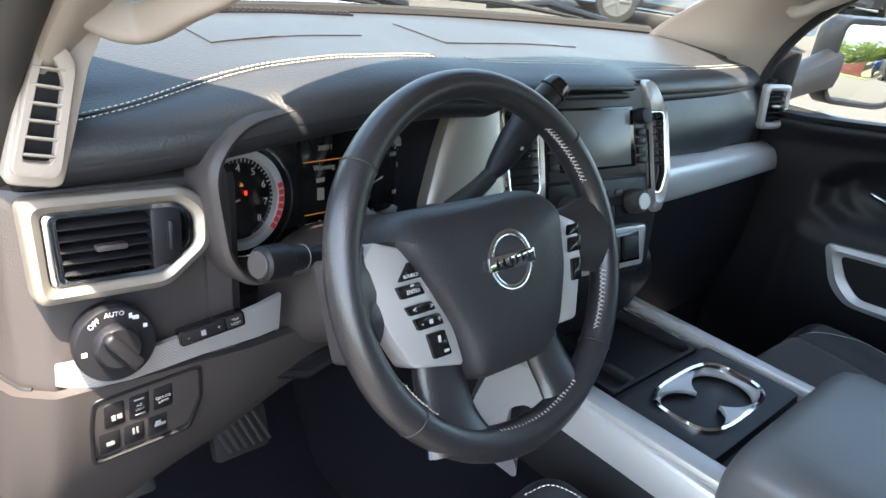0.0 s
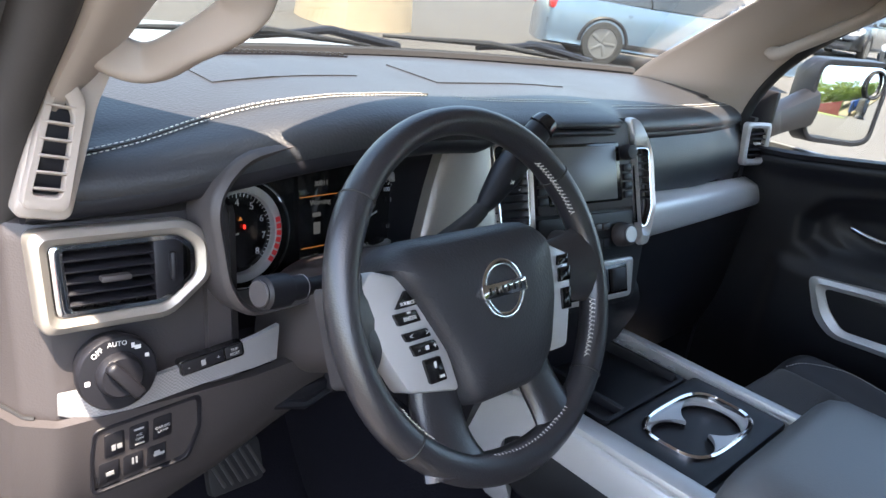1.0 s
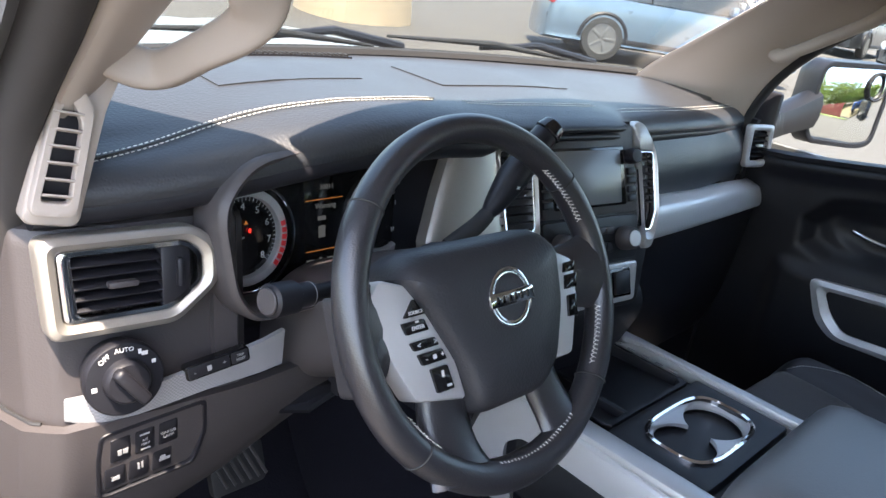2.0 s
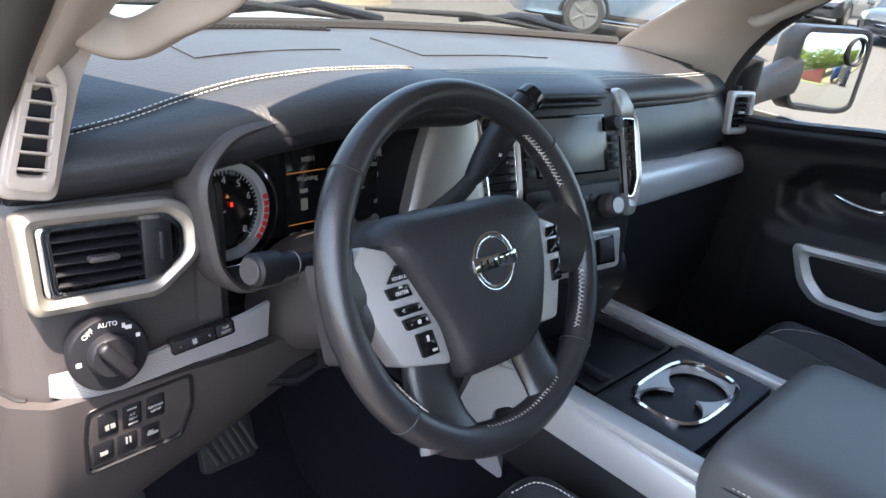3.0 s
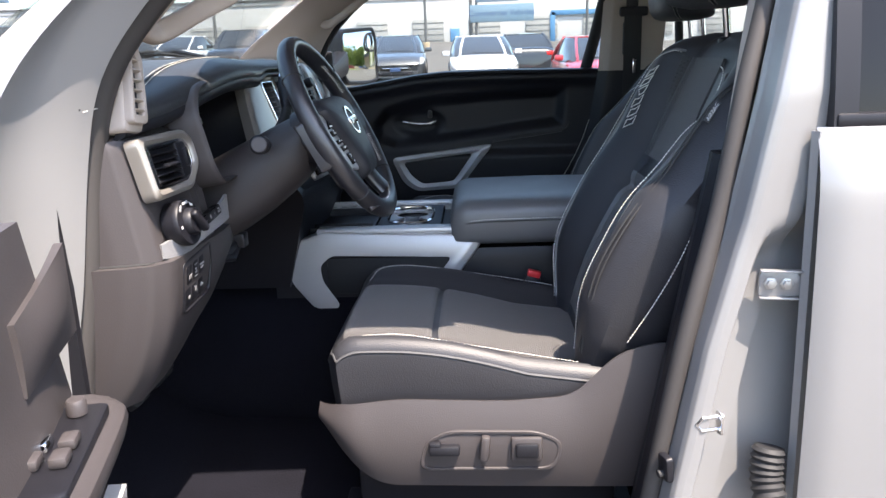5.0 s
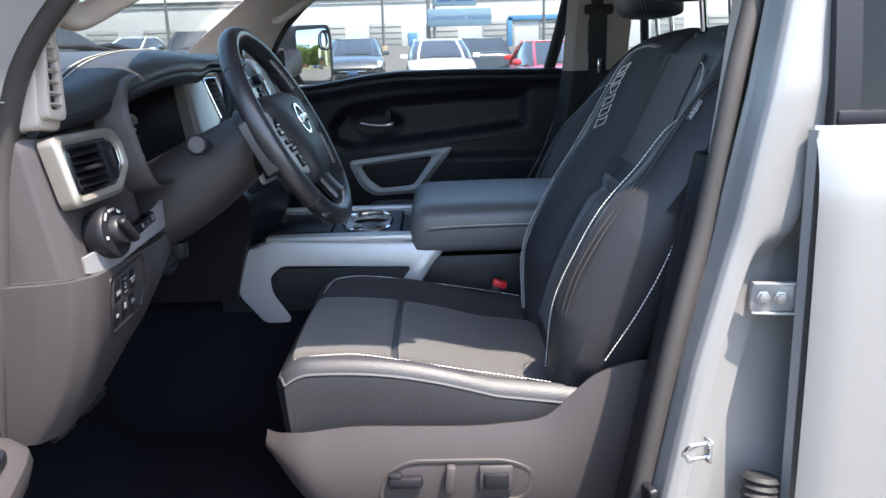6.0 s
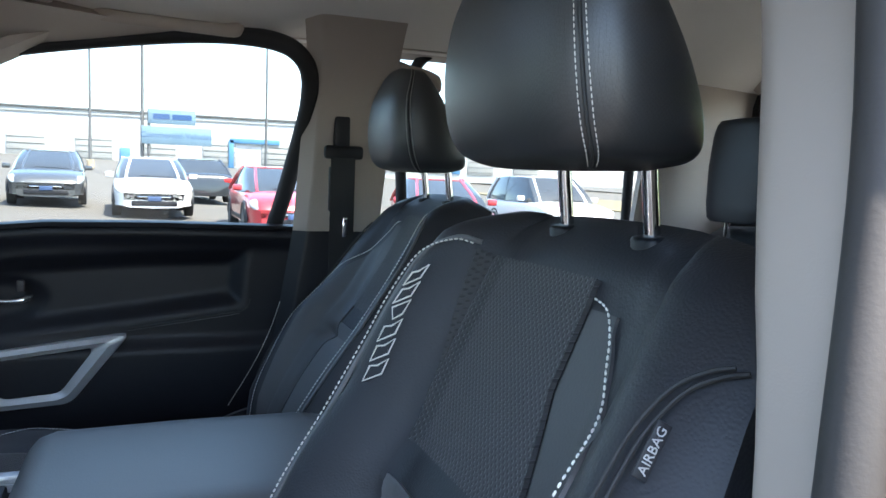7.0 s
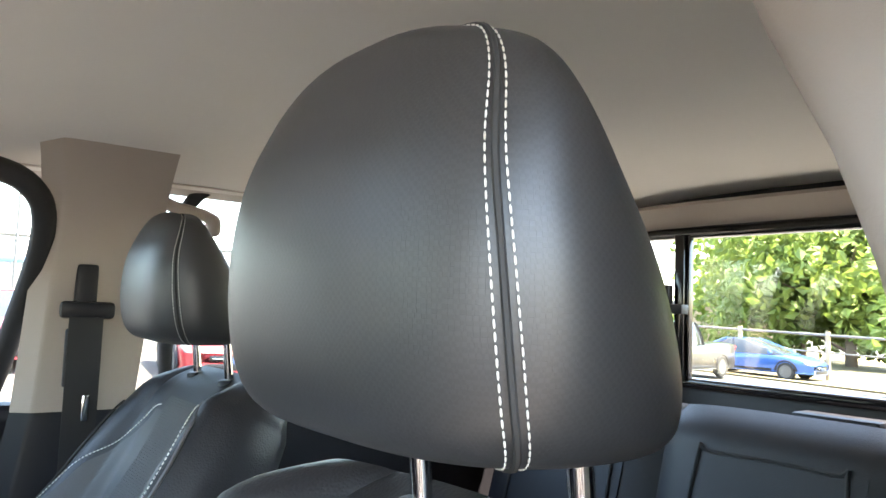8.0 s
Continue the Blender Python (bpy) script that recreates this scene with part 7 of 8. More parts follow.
def outside_mat(name, c1, c2, scale, rough, bump=0.3, scale2=40):
    mat = bpy.data.materials.new(name)
    mat.use_nodes = True
    nt = mat.node_tree
    b = nt.nodes["Principled BSDF"]
    geo = nt.nodes.new("ShaderNodeNewGeometry")
    n1, n2 = nt.nodes.new("ShaderNodeTexNoise"), nt.nodes.new("ShaderNodeTexNoise")
    n1.inputs["Scale"].default_value, n1.inputs["Detail"].default_value = scale, 6
    n2.inputs["Scale"].default_value, n2.inputs["Detail"].default_value = scale2, 4
    mix, mul = nt.nodes.new("ShaderNodeMix"), nt.nodes.new("ShaderNodeMath")
    mix.data_type = "RGBA"
    mix.inputs[6].default_value, mix.inputs[7].default_value = (*c1, 1), (*c2, 1)
    mul.operation = "ADD"
    mul.use_clamp = True
    half_ = nt.nodes.new("ShaderNodeMath")
    half_.operation = "MULTIPLY_ADD"
    half_.inputs[1].default_value, half_.inputs[2].default_value = 0.7, -0.35
    for nn in (n1, n2):
        nt.links.new(geo.outputs["Position"], nn.inputs["Vector"])
    nt.links.new(n2.outputs["Fac"], half_.inputs[0])
    nt.links.new(n1.outputs["Fac"], mul.inputs[0])
    nt.links.new(half_.outputs[0], mul.inputs[1])
    nt.links.new(mul.outputs[0], mix.inputs[0])
    nt.links.new(mix.outputs[2], b.inputs["Base Color"])
    b.inputs["Roughness"].default_value = rough
    bp2 = nt.nodes.new("ShaderNodeBump")
    bp2.inputs["Strength"].default_value, bp2.inputs["Distance"].default_value = bump, 0.01
    nt.links.new(n2.outputs["Fac"], bp2.inputs["Height"])
    nt.links.new(bp2.outputs[0], b.inputs["Normal"])
    return mat


ASPHALT = outside_mat("sunlit_asphalt", (0.058, 0.053, 0.047), (0.085, 0.078, 0.069), 0.35, 0.9, 0.4, 60)
DRY_GRASS = outside_mat("dry_grass", (0.11, 0.09, 0.045), (0.17, 0.14, 0.075), 0.5, 0.95, 0.6, 9)
GRASS = outside_mat("green_grass", (0.07, 0.12, 0.03), (0.22, 0.24, 0.08), 1.2, 0.95, 0.6, 14)
WALL_WHITE = outside_mat("white_metal_cladding", (0.36, 0.36, 0.355), (0.44, 0.44, 0.435), 0.1, 0.7, 0.1, 3)
SHUTTER = outside_mat("grey_roller_shutter", (0.22, 0.22, 0.21), (0.28, 0.28, 0.27), 0.3, 0.6, 0.2, 4)
BLUE_SIGN = outside_mat("blue_sign_panel", (0.05, 0.15, 0.28), (0.07, 0.18, 0.32), 0.3, 0.5, 0.1, 4)
PALE_SIGN = outside_mat("pale_blue_sign", (0.11, 0.18, 0.24), (0.14, 0.21, 0.27), 0.3, 0.5, 0.1, 4)
RED_WOOD = outside_mat("red_painted_fence", (0.28, 0.05, 0.04), (0.42, 0.09, 0.07), 1.5, 0.8, 0.4, 12)
STONE = outside_mat("sandstone", (0.26, 0.20, 0.13), (0.40, 0.32, 0.22), 3.0, 0.9, 0.8, 18)
BARK = outside_mat("bark", (0.07, 0.05, 0.035), (0.15, 0.11, 0.08), 3.0, 0.95, 0.8, 22)
STEEL = material("galvanised_pole", (0.12, 0.12, 0.12), 0.5, metal=0.4, vary=0.1)
TYRE = material("tyre_rubber", (0.02, 0.02, 0.02), 0.85, vary=0.2)
PLATE_BLUE = material("dark_blue_plate", (0.03, 0.06, 0.14), 0.5, vary=0.1)
LAMP_GLASS = material("lamp_lens", (0.26, 0.27, 0.28), 0.12, vary=0.1)
TAIL = material("red_lamp_lens", (0.45, 0.02, 0.02), 0.2, vary=0.1)
leaf = bpy.data.materials.new("leaf_green")
leaf.use_nodes = True
ln = leaf.node_tree
lg, lm = ln.nodes.new("ShaderNodeNewGeometry"), ln.nodes.new("ShaderNodeMix")
lm.data_type = "RGBA"
lm.inputs[6].default_value, lm.inputs[7].default_value = (0.10, 0.15, 0.028, 1), (0.18, 0.245, 0.055, 1)
ln.links.new(lg.outputs["Random Per Island"], lm.inputs[0])
lb = ln.nodes["Principled BSDF"]
ln.links.new(lm.outputs[2], lb.inputs["Base Color"])
lb.inputs["Roughness"].default_value = 0.6
lt, lx = ln.nodes.new("ShaderNodeBsdfTranslucent"), ln.nodes.new("ShaderNodeMixShader")
lx.inputs[0].default_value = 0.45
ln.links.new(lm.outputs[2], lt.inputs["Color"])
ln.links.new(lb.outputs[0], lx.inputs[1])
ln.links.new(lt.outputs[0], lx.inputs[2])
ln.links.new(lx.outputs[0], ln.nodes["Material Output"].inputs["Surface"])

solid("ground", shell(lambda u, v: (-400 + 800 * u, -400 + 800 * v, gz(-400 + 800 * u, -400 + 800 * v)), 40, 40, 0.2), ASPHALT, "sunlit grey asphalt of the car lot reaching the horizon", "ground", kind="structure")
solid("verge", shell(lambda u, v: (3 + 60 * u, -26 - 60 * v, gz(3 + 60 * u, -26 - 60 * v) + 0.02), 12, 12, 0.05), DRY_GRASS, "dry yellow grass verge behind the lot", "ground", kind="structure")
solid("grass_strip", shell(lambda u, v: (-6 + 13 * u, -14 - 4 * v, gz(-6 + 13 * u, -14 - 4 * v) + 0.03 + 0.10 * math.sin(u * 31 + v * 7) ** 2), 40, 8, 0.05), GRASS, "patchy green grass strip before a fence", "ground", kind="structure")


def parked_car(kind, at, heading, color, label, group="parked cars"):
    """A parked car; heading in degrees, 0 points its nose along +x."""
    L, Wd, H = {"sedan": (4.8, 1.84, 1.46), "suv": (4.6, 1.86, 1.68), "pickup": (5.6, 1.95, 1.85)}[kind]
    belt_z = {"sedan": 0.93, "suv": 1.06, "pickup": 1.12}[kind]
    g0 = gz(*at)
    m = Matrix.Translation((at[0], at[1], g0)) @ pose(0, 0, 0, 0, 0, heading)
    t = thing("parked_car", (at[0], at[1], g0), label, "car", group=group)
    paint = CARS[color]
    xs = np.array([-0.5, -0.485, -0.44, -0.30, -0.1, 0.15, 0.30, 0.42, 0.475, 0.5]) * L
    if kind == "sedan":
        zt = [0.72, 0.88, 0.96, 0.97, 0.95, 0.94, 0.90, 0.80, 0.68, 0.55]
    elif kind == "suv":
        zt = [0.80, 1.00, 1.08, 1.08, 1.07, 1.06, 1.03, 0.95, 0.82, 0.62]
    else:
        zt = [0.95, 1.10, 1.14, 1.14, 1.13, 1.14, 1.13, 1.08, 0.98, 0.70]
    wf = [0.80, 0.90, 0.97, 1.0, 1.0, 1.0, 0.99, 0.95, 0.86, 0.74]
    rows_ = []
    for x, z1, w in zip(xs, zt, wf):
        hw, z0 = Wd / 2 * w, 0.24
        rows_.append([(x, hw * 0.80, z0), (x, hw * 0.97, z0 + 0.12), (x, hw, z0 + 0.34), (x, hw * 0.985, z1 - 0.14), (x, hw * 0.90, z1 - 0.03), (x, hw * 0.5, z1 + 0.015), (x, 0, z1 + 0.02), (x, -hw * 0.5, z1 + 0.015), (x, -hw * 0.90, z1 - 0.03), (x, -hw * 0.985, z1 - 0.14), (x, -hw, z0 + 0.34), (x, -hw * 0.97, z0 + 0.12), (x, -hw * 0.80, z0)])
    part("body", put(m, loft(rows_, 3, 2)), paint, t, "glossy painted body")
    c0, c1, r0, r1 = {"sedan": (-0.42, 0.27, -0.20, -0.02), "suv": (-0.47, 0.24, -0.40, 0.06), "pickup": (-0.10, 0.24, -0.06, 0.10)}[kind]
    rows_ = []
    for k in np.linspace(0, 1, 6):
        a, b = (c0 + (r0 - c0) * k) * L, (c1 + (r1 - c1) * k) * L
        hw = Wd / 2 * (0.93 - 0.20 * k ** 1.3)
        z = belt_z - 0.03 + (H - belt_z) * (k ** 0.85)
        rows_.append([(a, hw * 0.80, z), (a + 0.10, hw, z), (b - 0.25, hw, z), (b, hw * 0.72, z), (b + 0.04, 0, z), (b, -hw * 0.72, z), (b - 0.25, -hw, z), (a + 0.10, -hw, z), (a, -hw * 0.80, z), (a - 0.02, 0, z)])
    part("cabin_glass", put(m, loft(rows_, 2, 2)), CABIN_GLASS, t, "dark reflective cabin glass")
    top = rows_[-1]
    part("roof", put(m, skin([[(p[0] * 1.0, p[1] * 1.0, p[2] - 0.02) for p in crom(top, 3, True)], [(p[0], p[1] * 0.98, p[2] + 0.015) for p in crom(top, 3, True)], [((p[0] + (r0 + r1) * L / 2) / 2, p[1] * 0.5, p[2] + 0.035) for p in crom(top, 3, True)], [((r0 + r1) * L / 2 + 0.02 * (p[0] - (r0 + r1) * L / 2), p[1] * 0.02, p[2] + 0.04) for p in crom(top, 3, True)]], close_v=True, cap=True)), paint, t)
    for sy in (1, -1):
        for pth in ([3, 8][0:1] if sy > 0 else [5],):
            part("pillar", put(m, tube([rows_[k][pth[0]] for k in range(6)], 0.035, 6)), paint, t)
        part("pillar", put(m, tube([rows_[k][1 if sy > 0 else 7] for k in range(6)], 0.05, 6)), paint, t)
        mid = [(rows_[k][1 if sy > 0 else 7][0] * 0.5 + rows_[k][2 if sy > 0 else 6][0] * 0.5, rows_[k][1 if sy > 0 else 7][1] * 1.005, rows_[k][1][2]) for k in range(6)]
        part("pillar", put(m, tube(mid, 0.03, 6)), GLOSS_BLACK, t)
        mx = c1 * L - 0.35
        part("door_mirror", put(m, box((mx, sy * (Wd / 2 + 0.07), belt_z + 0.06), (0.10, 0.20, 0.13), 0.03)), paint, t)
        hx = xs[-3]
        part("headlamp", put(m, loft([[(hx + 0.10, sy * Wd * 0.47, zt[-3] - 0.16), (hx + 0.10, sy * Wd * 0.47, zt[-3] - 0.06), (hx + 0.05, sy * Wd * 0.40, zt[-3] - 0.02), (hx + 0.05, sy * Wd * 0.40, zt[-3] - 0.2)], [(xs[-2] + 0.02, sy * Wd * 0.40, zt[-2] - 0.17), (xs[-2] + 0.02, sy * Wd * 0.40, zt[-2] - 0.07), (xs[-2] - 0.02, sy * Wd * 0.34, zt[-2] - 0.02), (xs[-2] - 0.02, sy * Wd * 0.34, zt[-2] - 0.2)], [(xs[-2] + 0.09, sy * Wd * 0.27, zt[-2] - 0.15), (xs[-2] + 0.09, sy * Wd * 0.27, zt[-2] - 0.08), (xs[-2], sy * Wd * 0.24, zt[-2] - 0.05), (xs[-2], sy * Wd * 0.24, zt[-2] - 0.16)]], 3, 2)), LAMP_GLASS, t, "clear headlamp")
        part("tail_lamp", put(m, box((-L / 2 + 0.06, sy * Wd * 0.38, zt[1] - 0.12), (0.12, 0.26, 0.16), 0.03)), TAIL, t, "red tail lamp")
        part("side_trim", put(m, box((-0.05 * L, sy * Wd * 0.492, 0.36), (0.5 * L, 0.03, 0.09), 0.01)), PLASTIC_BLACK, t)
        for wx in (0.31 * L, -0.29 * L):
            wr = 0.33 if kind == "sedan" else 0.36
            wm = frm(m @ Vector((wx, sy * (Wd / 2 - 0.09), wr)), m.to_3x3() @ Vector((1, 0, 0)), (0, 0, 1))
            if sy > 0:
                wm = frm(m @ Vector((wx, sy * (Wd / 2 - 0.09), wr)), m.to_3x3() @ Vector((-1, 0, 0)), (0, 0, 1))
            w_ = part("wheel", turned([(wr * 0.66, -0.10), (wr * 0.96, -0.10), (wr, -0.07), (wr, 0.07), (wr * 0.95, 0.10), (wr * 0.70, 0.105), (wr * 0.66, 0.08)], wm, 32), TYRE, t, "black tyre on an alloy rim")
            part("rim", [turned([(wr * 0.68, 0.09), (wr * 0.68, 0.10), (wr * 0.60, 0.098), (wr * 0.60, 0.05), (0.02, 0.045)], wm, 32)] + [put(wm @ pose(0, 0, 0.085, 0, 0, 72 * k), box((wr * 0.33, 0, 0), (wr * 0.60, 0.055, 0.03), 0.01)) for k in range(5)], STEEL, w_, "five-spoke alloy rim")
            part("arch", put(m, tube([(wx + (wr + 0.05) * math.cos(a), sy * (Wd / 2 - 0.015), wr + (wr + 0.05) * math.sin(a)) for a in np.linspace(0, math.pi, 14)], 0.035, 6)), PLASTIC_BLACK, t)
    nose = xs[-1]
    part("grille", put(m, box((nose - 0.02, 0, zt[-1] - 0.06), (0.07, Wd * 0.46, 0.11), 0.03)), GLOSS_BLACK, t, "black front grille")
    part("lower_grille", put(m, box((nose - 0.02, 0, 0.34), (0.08, Wd * 0.56, 0.13), 0.03)), PLASTIC_BLACK, t)
    part("grille_bar", put(m, box((nose + 0.02, 0, zt[-1] - 0.06), (0.02, Wd * 0.40, 0.02), 0.005)), CHROME, t)
    part("plate_bar", put(m, box((nose + 0.03, 0, 0.45), (0.015, 0.30, 0.11), 0.005)), PLATE_BLUE, t, "plain blue plate bar")
    part("windscreen_wiper", put(m, tube([(c1 * L + 0.02, 0.5, belt_z + 0.03), (c1 * L + 0.0, -0.3, belt_z + 0.05)], 0.012, 5)), PLASTIC_BLACK, t)
    return t


def car_paint(name, c, metal=0.3):
    return material(name, c, 0.3, metal=metal, vary=0.03, coat=0.9)


CARS = {"white": car_paint("white_paint", (0.60, 0.60, 0.60), 0.0), "grey": car_paint("grey_paint", (0.07, 0.075, 0.08), 0.5), "dark": car_paint("dark_paint", (0.03, 0.032, 0.035), 0.5), "red": car_paint("red_paint", (0.42, 0.03, 0.04), 0.2), "blue": car_paint("pale_blue_paint", (0.13, 0.19, 0.26), 0.5), "navy": car_paint("blue_paint", (0.03, 0.10, 0.32), 0.3), "silver": car_paint("silver_paint", (0.5, 0.5, 0.5), 0.6)}
parked_car("sedan", (20.6, 0.1), 182, "white", "white sedan parked facing the pickup")
parked_car("sedan", (23.0, 2.75), 184, "grey", "dark grey sedan parked facing the pickup")
parked_car("sedan", (23.8, 5.6), 183, "grey", "grey sedan parked at the end of the row")
parked_car("suv", (26.0, 8.6), 184, "dark", "dark sport utility car parked in the row")
parked_car("sedan", (28.5, 11.8), 184, "white", "white car parked far along the row")
parked_car("sedan", (27.5, -1.4), 5, "dark", "dark sedan parked tail-on in the second row")
parked_car("sedan", (16.6, -2.6), 180, "red", "red sedan parked beside the white sedan")
parked_car("sedan", (14.6, -5.8), 168, "red", "red car parked with its nose toward the pickup")
parked_car("suv", (16.5, -9.5), 175, "white", "white sport utility car parked in the row")
parked_car("pickup", (14.9, -21.7), 95, "dark", "dark pickup parked tail-on behind the lot")
parked_car("sedan", (15.2, -27.5), 185, "navy", "blue sedan parked on the dry verge")
parked_car("suv", (11.9, 7.2), -41, "blue", "pale blue sport utility car parked ahead of the pickup")
parked_car("suv", (15.2, 8.6), -41, "silver", "silver sport utility car parked beyond the blue one")

# long white service building
bx = 128.0
bd = thing("service_building", (bx, 0, gz(bx, 0)), "long white metal service building with grey roller doors", "building")
bz0 = gz(bx, 0) - 1.5
part("wall", box((bx + 10, -5, bz0 + 4.6), (20, 190, 9.2), 0.05), WALL_WHITE, bd)
part("roof_edge", box((bx + 10, -5, bz0 + 9.3), (20.6, 190.6, 0.35), 0.05), STEEL, bd, "grey metal roof edge")
part("wall_band", box((bx - 0.05, -5, bz0 + 8.6), (0.2, 190, 0.25), 0.02), SHUTTER, bd)
for k in range(15):
    y = 64 - 9.3 * k
    dr = part("roller_door", box((bx - 0.06, y, bz0 + 3.4), (0.2, 5.2, 3.8), 0.03), SHUTTER, bd, "grey roller door")
    for j in range(4):
        part("door_slat", box((bx - 0.18, y, bz0 + 1.95 + 0.93 * j), (0.08, 5.1, 0.10), 0.02), STEEL, dr)
    if k % 3 == 0:
        part("wall_sign", box((bx - 0.1, y - 4.4, bz0 + 2.6), (0.2, 1.5, 2.2), 0.03), BLUE_SIGN, bd, "small blue wall sign")
part("blue_portal", [box((bx - 0.2, -16, bz0 + 5.6), (0.3, 8.0, 0.8), 0.02), box((bx - 0.2, -12.2, bz0 + 3.4), (0.3, 0.8, 4.6), 0.02)], BLUE_SIGN, bd, "blue framed doorway")
sb = thing("showroom", (48, 46, gz(48, 46)), "white showroom with a blue fascia band", "building")
part("wall", box((52, 50, gz(50, 50) + 2.6), (30, 14, 6.0), 0.05), WALL_WHITE, sb)
part("fascia_band", box((46, 42.6, gz(50, 50) + 5.2), (44, 0.8, 1.6), 0.05), PALE_SIGN, sb, "blue fascia band")
part("window_band", box((52, 42.9, gz(50, 50) + 2.0), (26, 0.3, 2.6), 0.05), DARK_GLASS, sb)


def light_pole(x, y, h, arm=1.2):
    g0 = gz(x, y)
    t = thing("light_pole", (x, y, g0), "grey steel parking-lot light pole", "light pole", group="light poles")
    part("pole", rod((x, y, g0), (x, y, g0 + h), 0.13, 14, 0.09), STEEL, t)
    part("lamp_arm", tube([(x, y - arm, g0 + h), (x, y + arm, g0 + h)], 0.06, 8), STEEL, t)
    for sgn in (1, -1):
        part("lamp_head", box((x, y + sgn * arm, g0 + h), (0.35, 0.7, 0.16), 0.04), PLASTIC_BLACK, t)
    part("pole_base", rod((x, y, g0), (x, y, g0 + 0.7), 0.30, 16, bev=0.03), STONE, t)
    return t


light_pole(52.0, 0.6, 13.5)
light_pole(66.0, 4.6, 11.5)
light_pole(66.0, -9.2, 12.0)
light_pole(60.0, 21.0, 11.5)
sg = thing("lot_sign", (51.6, -1.4, gz(52, -1)), "two-tier pale blue dealership sign on a pole", "sign")
SGM = frm((51.6, -1.3, gz(52, -1) + 2.75), (0, -1, 0), (0, 0, 1))
part("lower_board", put(SGM, box((0.2, 0, 0), (4.3, 1.15, 0.12), 0.03)), PALE_SIGN, sg)
part("upper_board", put(SGM, box((-0.1, 1.2, 0), (2.9, 0.95, 0.12), 0.03)), PALE_SIGN, sg)
part("sign_post", rod((51.7, 0.2, gz(52, -1)), (51.7, 0.2, gz(52, -1) + 4.4), 0.10, 12), STEEL, sg)
NAVY_INK = material("navy_print", (0.02, 0.06, 0.16), 0.6, vary=0.05)
part("lettering", words("Commercial Vehicles", 0.52, SGM @ Matrix.Translation((0.2, 0, 0.065)), 0.005), NAVY_INK, sg)
part("name_bar", put(SGM, box((-0.75, 1.2, 0.065), (1.0, 0.34, 0.02), 0)), NAVY_INK, sg)
part("name_bar", put(SGM, box((0.50, 1.2, 0.065), (1.2, 0.34, 0.02), 0)), NAVY_INK, sg)
solid("stone_block", [loft([[(cx_, cy_, z) for cx_, cy_ in ((7.7 - k, 10.8 - k), (7.7 + k, 10.8 - k), (7.7 + k, 10.8 + k), (7.7 - k, 10.8 + k))] for z, k in ((0.2, 0.75), (0.6, 0.72), (1.2, 0.68), (1.5, 0.6))], 3, 3)], STONE, "rough beige sandstone block at the edge of the lot", "stone block")


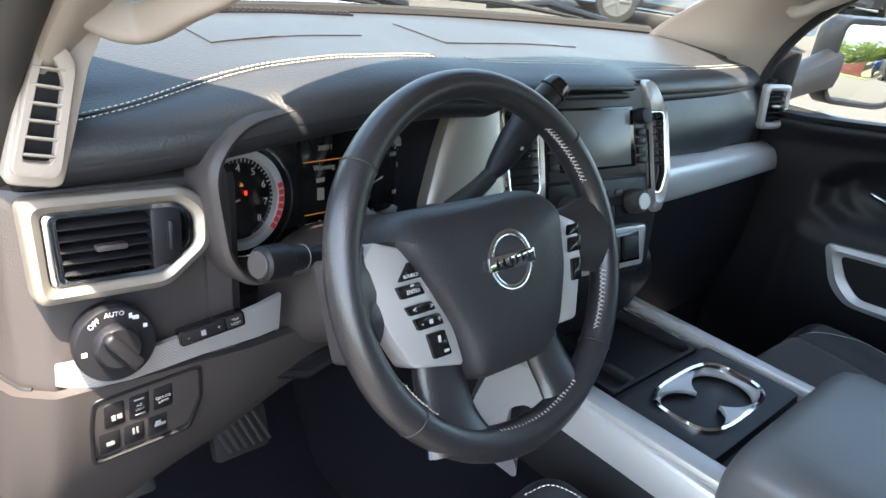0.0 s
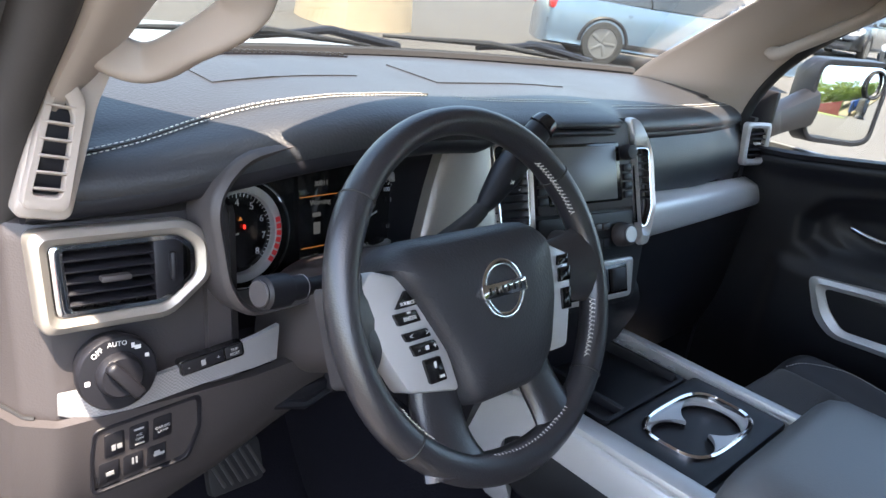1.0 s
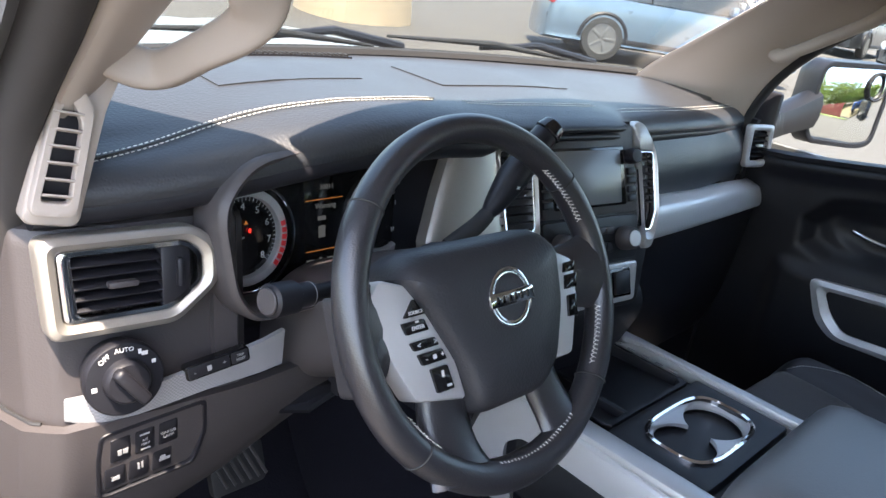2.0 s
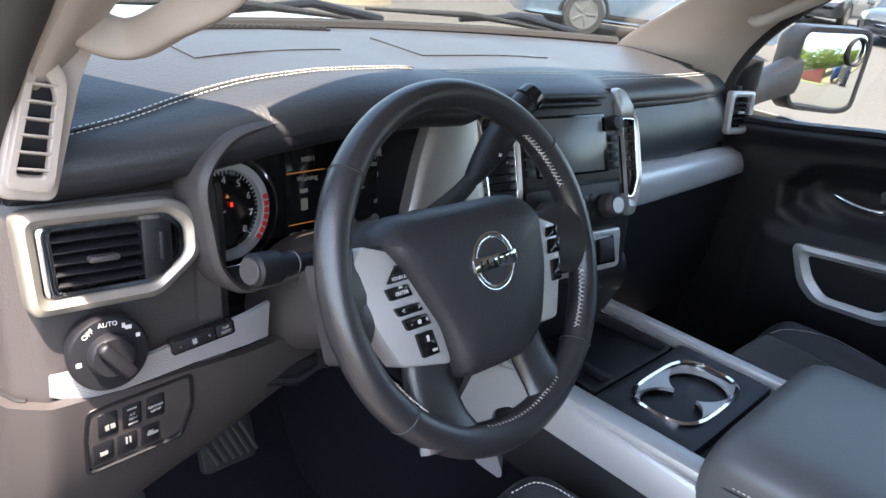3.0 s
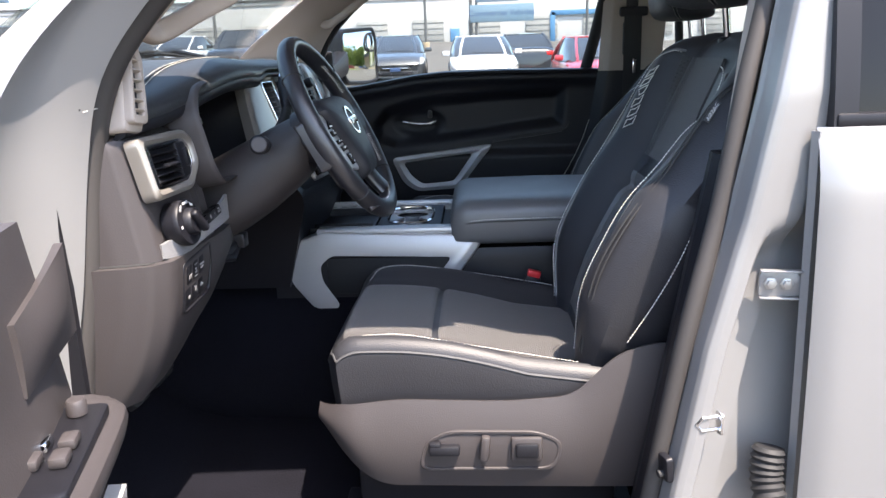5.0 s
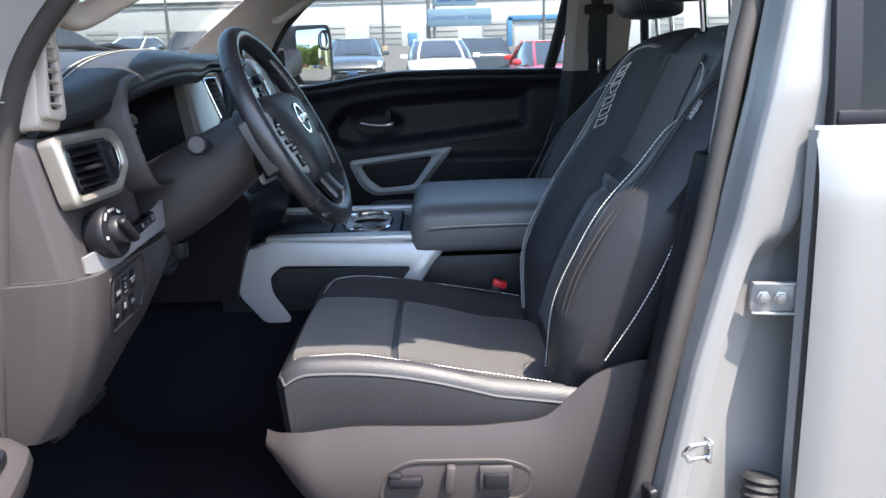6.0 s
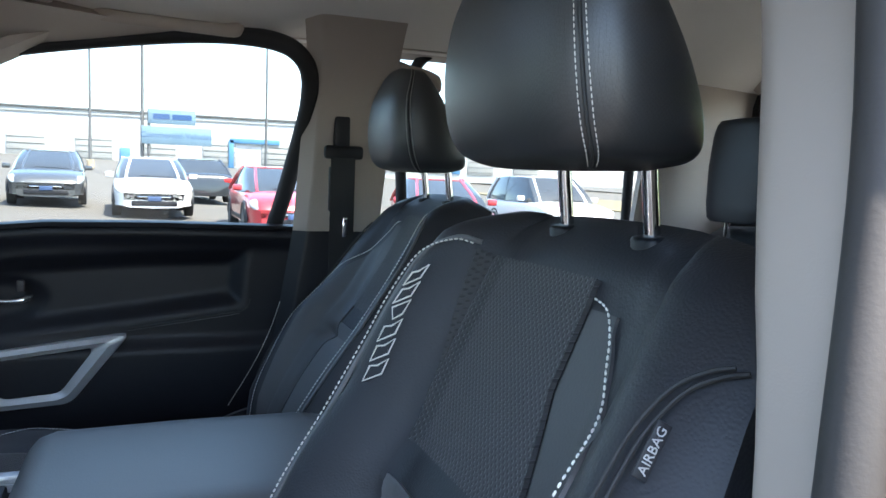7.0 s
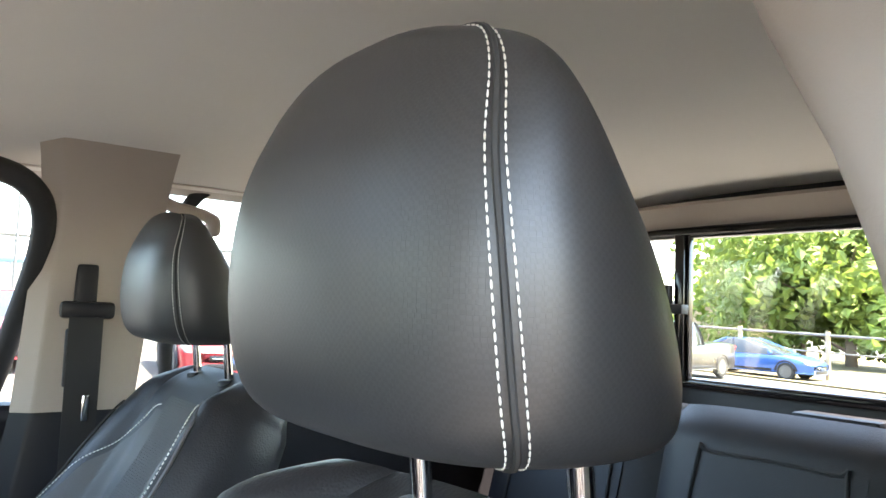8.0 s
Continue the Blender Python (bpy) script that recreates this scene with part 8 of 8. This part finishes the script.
def tree(x, y, h, r, seed, n=2600, label="broad green leafy tree behind the lot"):
    """A tapered trunk with limbs and a ragged crown of loose leaves."""
    rng = np.random.RandomState(seed)
    g0 = gz(x, y)
    t = thing("tree", (x, y, g0), label, "tree", group="trees")
    limbs = [tube([(x, y, g0), (x + 0.1, y, g0 + h * 0.3), (x, y + 0.2, g0 + h * 0.75)], [h * 0.035, h * 0.026, h * 0.010], 10)]
    heads = []
    for k in range(9):
        a = k * 2.4 + rng.rand()
        z0 = g0 + h * (0.08 + 0.065 * k)
        e = np.array([x + r * 0.75 * math.cos(a), y + r * 0.75 * math.sin(a), z0 + h * 0.20])
        limbs.append(tube([(x, y, z0), ((x + e[0]) / 2, (y + e[1]) / 2, z0 + h * 0.13), tuple(e)], [h * 0.012, h * 0.009, h * 0.004], 6))
        heads.append((e, r * (0.42 + 0.25 * rng.rand())))
    heads.append((np.array([x, y, g0 + h * 0.85]), r * 0.5))
    part("trunk", limbs, BARK, t, "brown trunk and limbs")
    verts, faces = [], []
    for _ in range(n):
        c, rad_ = heads[rng.randint(len(heads))]
        d = rng.normal(size=3)
        d /= np.linalg.norm(d)
        p = c + d * rad_ * (0.55 + 0.5 * rng.rand()) * np.array([1, 1, 0.8])
        s_ = r * (0.035 + 0.045 * rng.rand())
        u = rng.normal(size=3)
        u /= np.linalg.norm(u)
        w = np.cross(u, rng.normal(size=3))
        w /= np.linalg.norm(w) + 1e-9
        nrm = np.cross(u, w) * 0.25
        b = len(verts)
        verts += [tuple(p - u * s_), tuple(p + w * s_ * 0.6 + nrm * s_), tuple(p + u * s_), tuple(p - w * s_ * 0.6 + nrm * s_)]
        faces += [(b, b + 1, b + 2), (b, b + 2, b + 3)]
    part("crown", (verts, faces), leaf, t, "ragged crown of loose green leaves", kind="stuff")


tree(20.0, -46.0, 10.0, 6.0, 1, 6000)
tree(15.0, -48.0, 9.0, 5.5, 11, 5200)
tree(26.0, -49.0, 9.5, 5.5, 12, 5200)
tree(12.5, -50.0, 10.0, 5.5, 2, 5000)
tree(28.0, -56.0, 9.0, 5.0, 3, 4200)
tree(37.0, -62.0, 8.0, 4.5, 4, 3000)
tree(55.0, -64.0, 9.0, 5.0, 5, 3000)
tree(5.0, -24.0, 7.5, 3.6, 6, 3600, "leafy tree beyond the red fence")
tree(0.5, -25.0, 7.0, 3.4, 7, 3000, "leafy tree beyond the red fence")
tree(70.0, -60.0, 9.0, 5.0, 8, 2400)
fen = thing("red_fence", (1, -18.5, gz(1, -18.5)), "weathered red board fence at the lot edge", "fence")
for k in range(42):
    part("board", box((-5.6 + 0.29 * k, -18.5 + 0.02 * (k % 2), gz(0, -18.5) + 0.75 + 0.02 * (k % 3)), (0.26, 0.03, 1.5), 0.006), RED_WOOD, fen)
wf_ = thing("wire_fence", (18, -29, gz(18, -29)), "grey post and rail wire fence across the verge", "fence")
for k in range(9):
    x = 6 + 3.6 * k
    part("post", rod((x, -29, gz(x, -29)), (x, -29, gz(x, -29) + 1.9), 0.09, 10), STONE, wf_)
part("rail", tube([(6, -29, gz(6, -29) + 1.75), (35, -29, gz(35, -29) + 1.75)], 0.05, 8), STEEL, wf_)
part("rail", tube([(6, -29, gz(6, -29) + 1.1), (35, -29, gz(35, -29) + 1.1)], 0.03, 8), STEEL, wf_)
hut = thing("beige_warehouse", (44, -60, gz(44, -60)), "low beige warehouse far behind the lot", "building")
part("wall", box((40, -56, gz(40, -56) + 1.8), (16, 6, 3.6), 0.05), STONE, hut)
part("roof", box((40, -56, gz(40, -56) + 3.7), (17, 7, 0.3), 0.05), STEEL, hut)
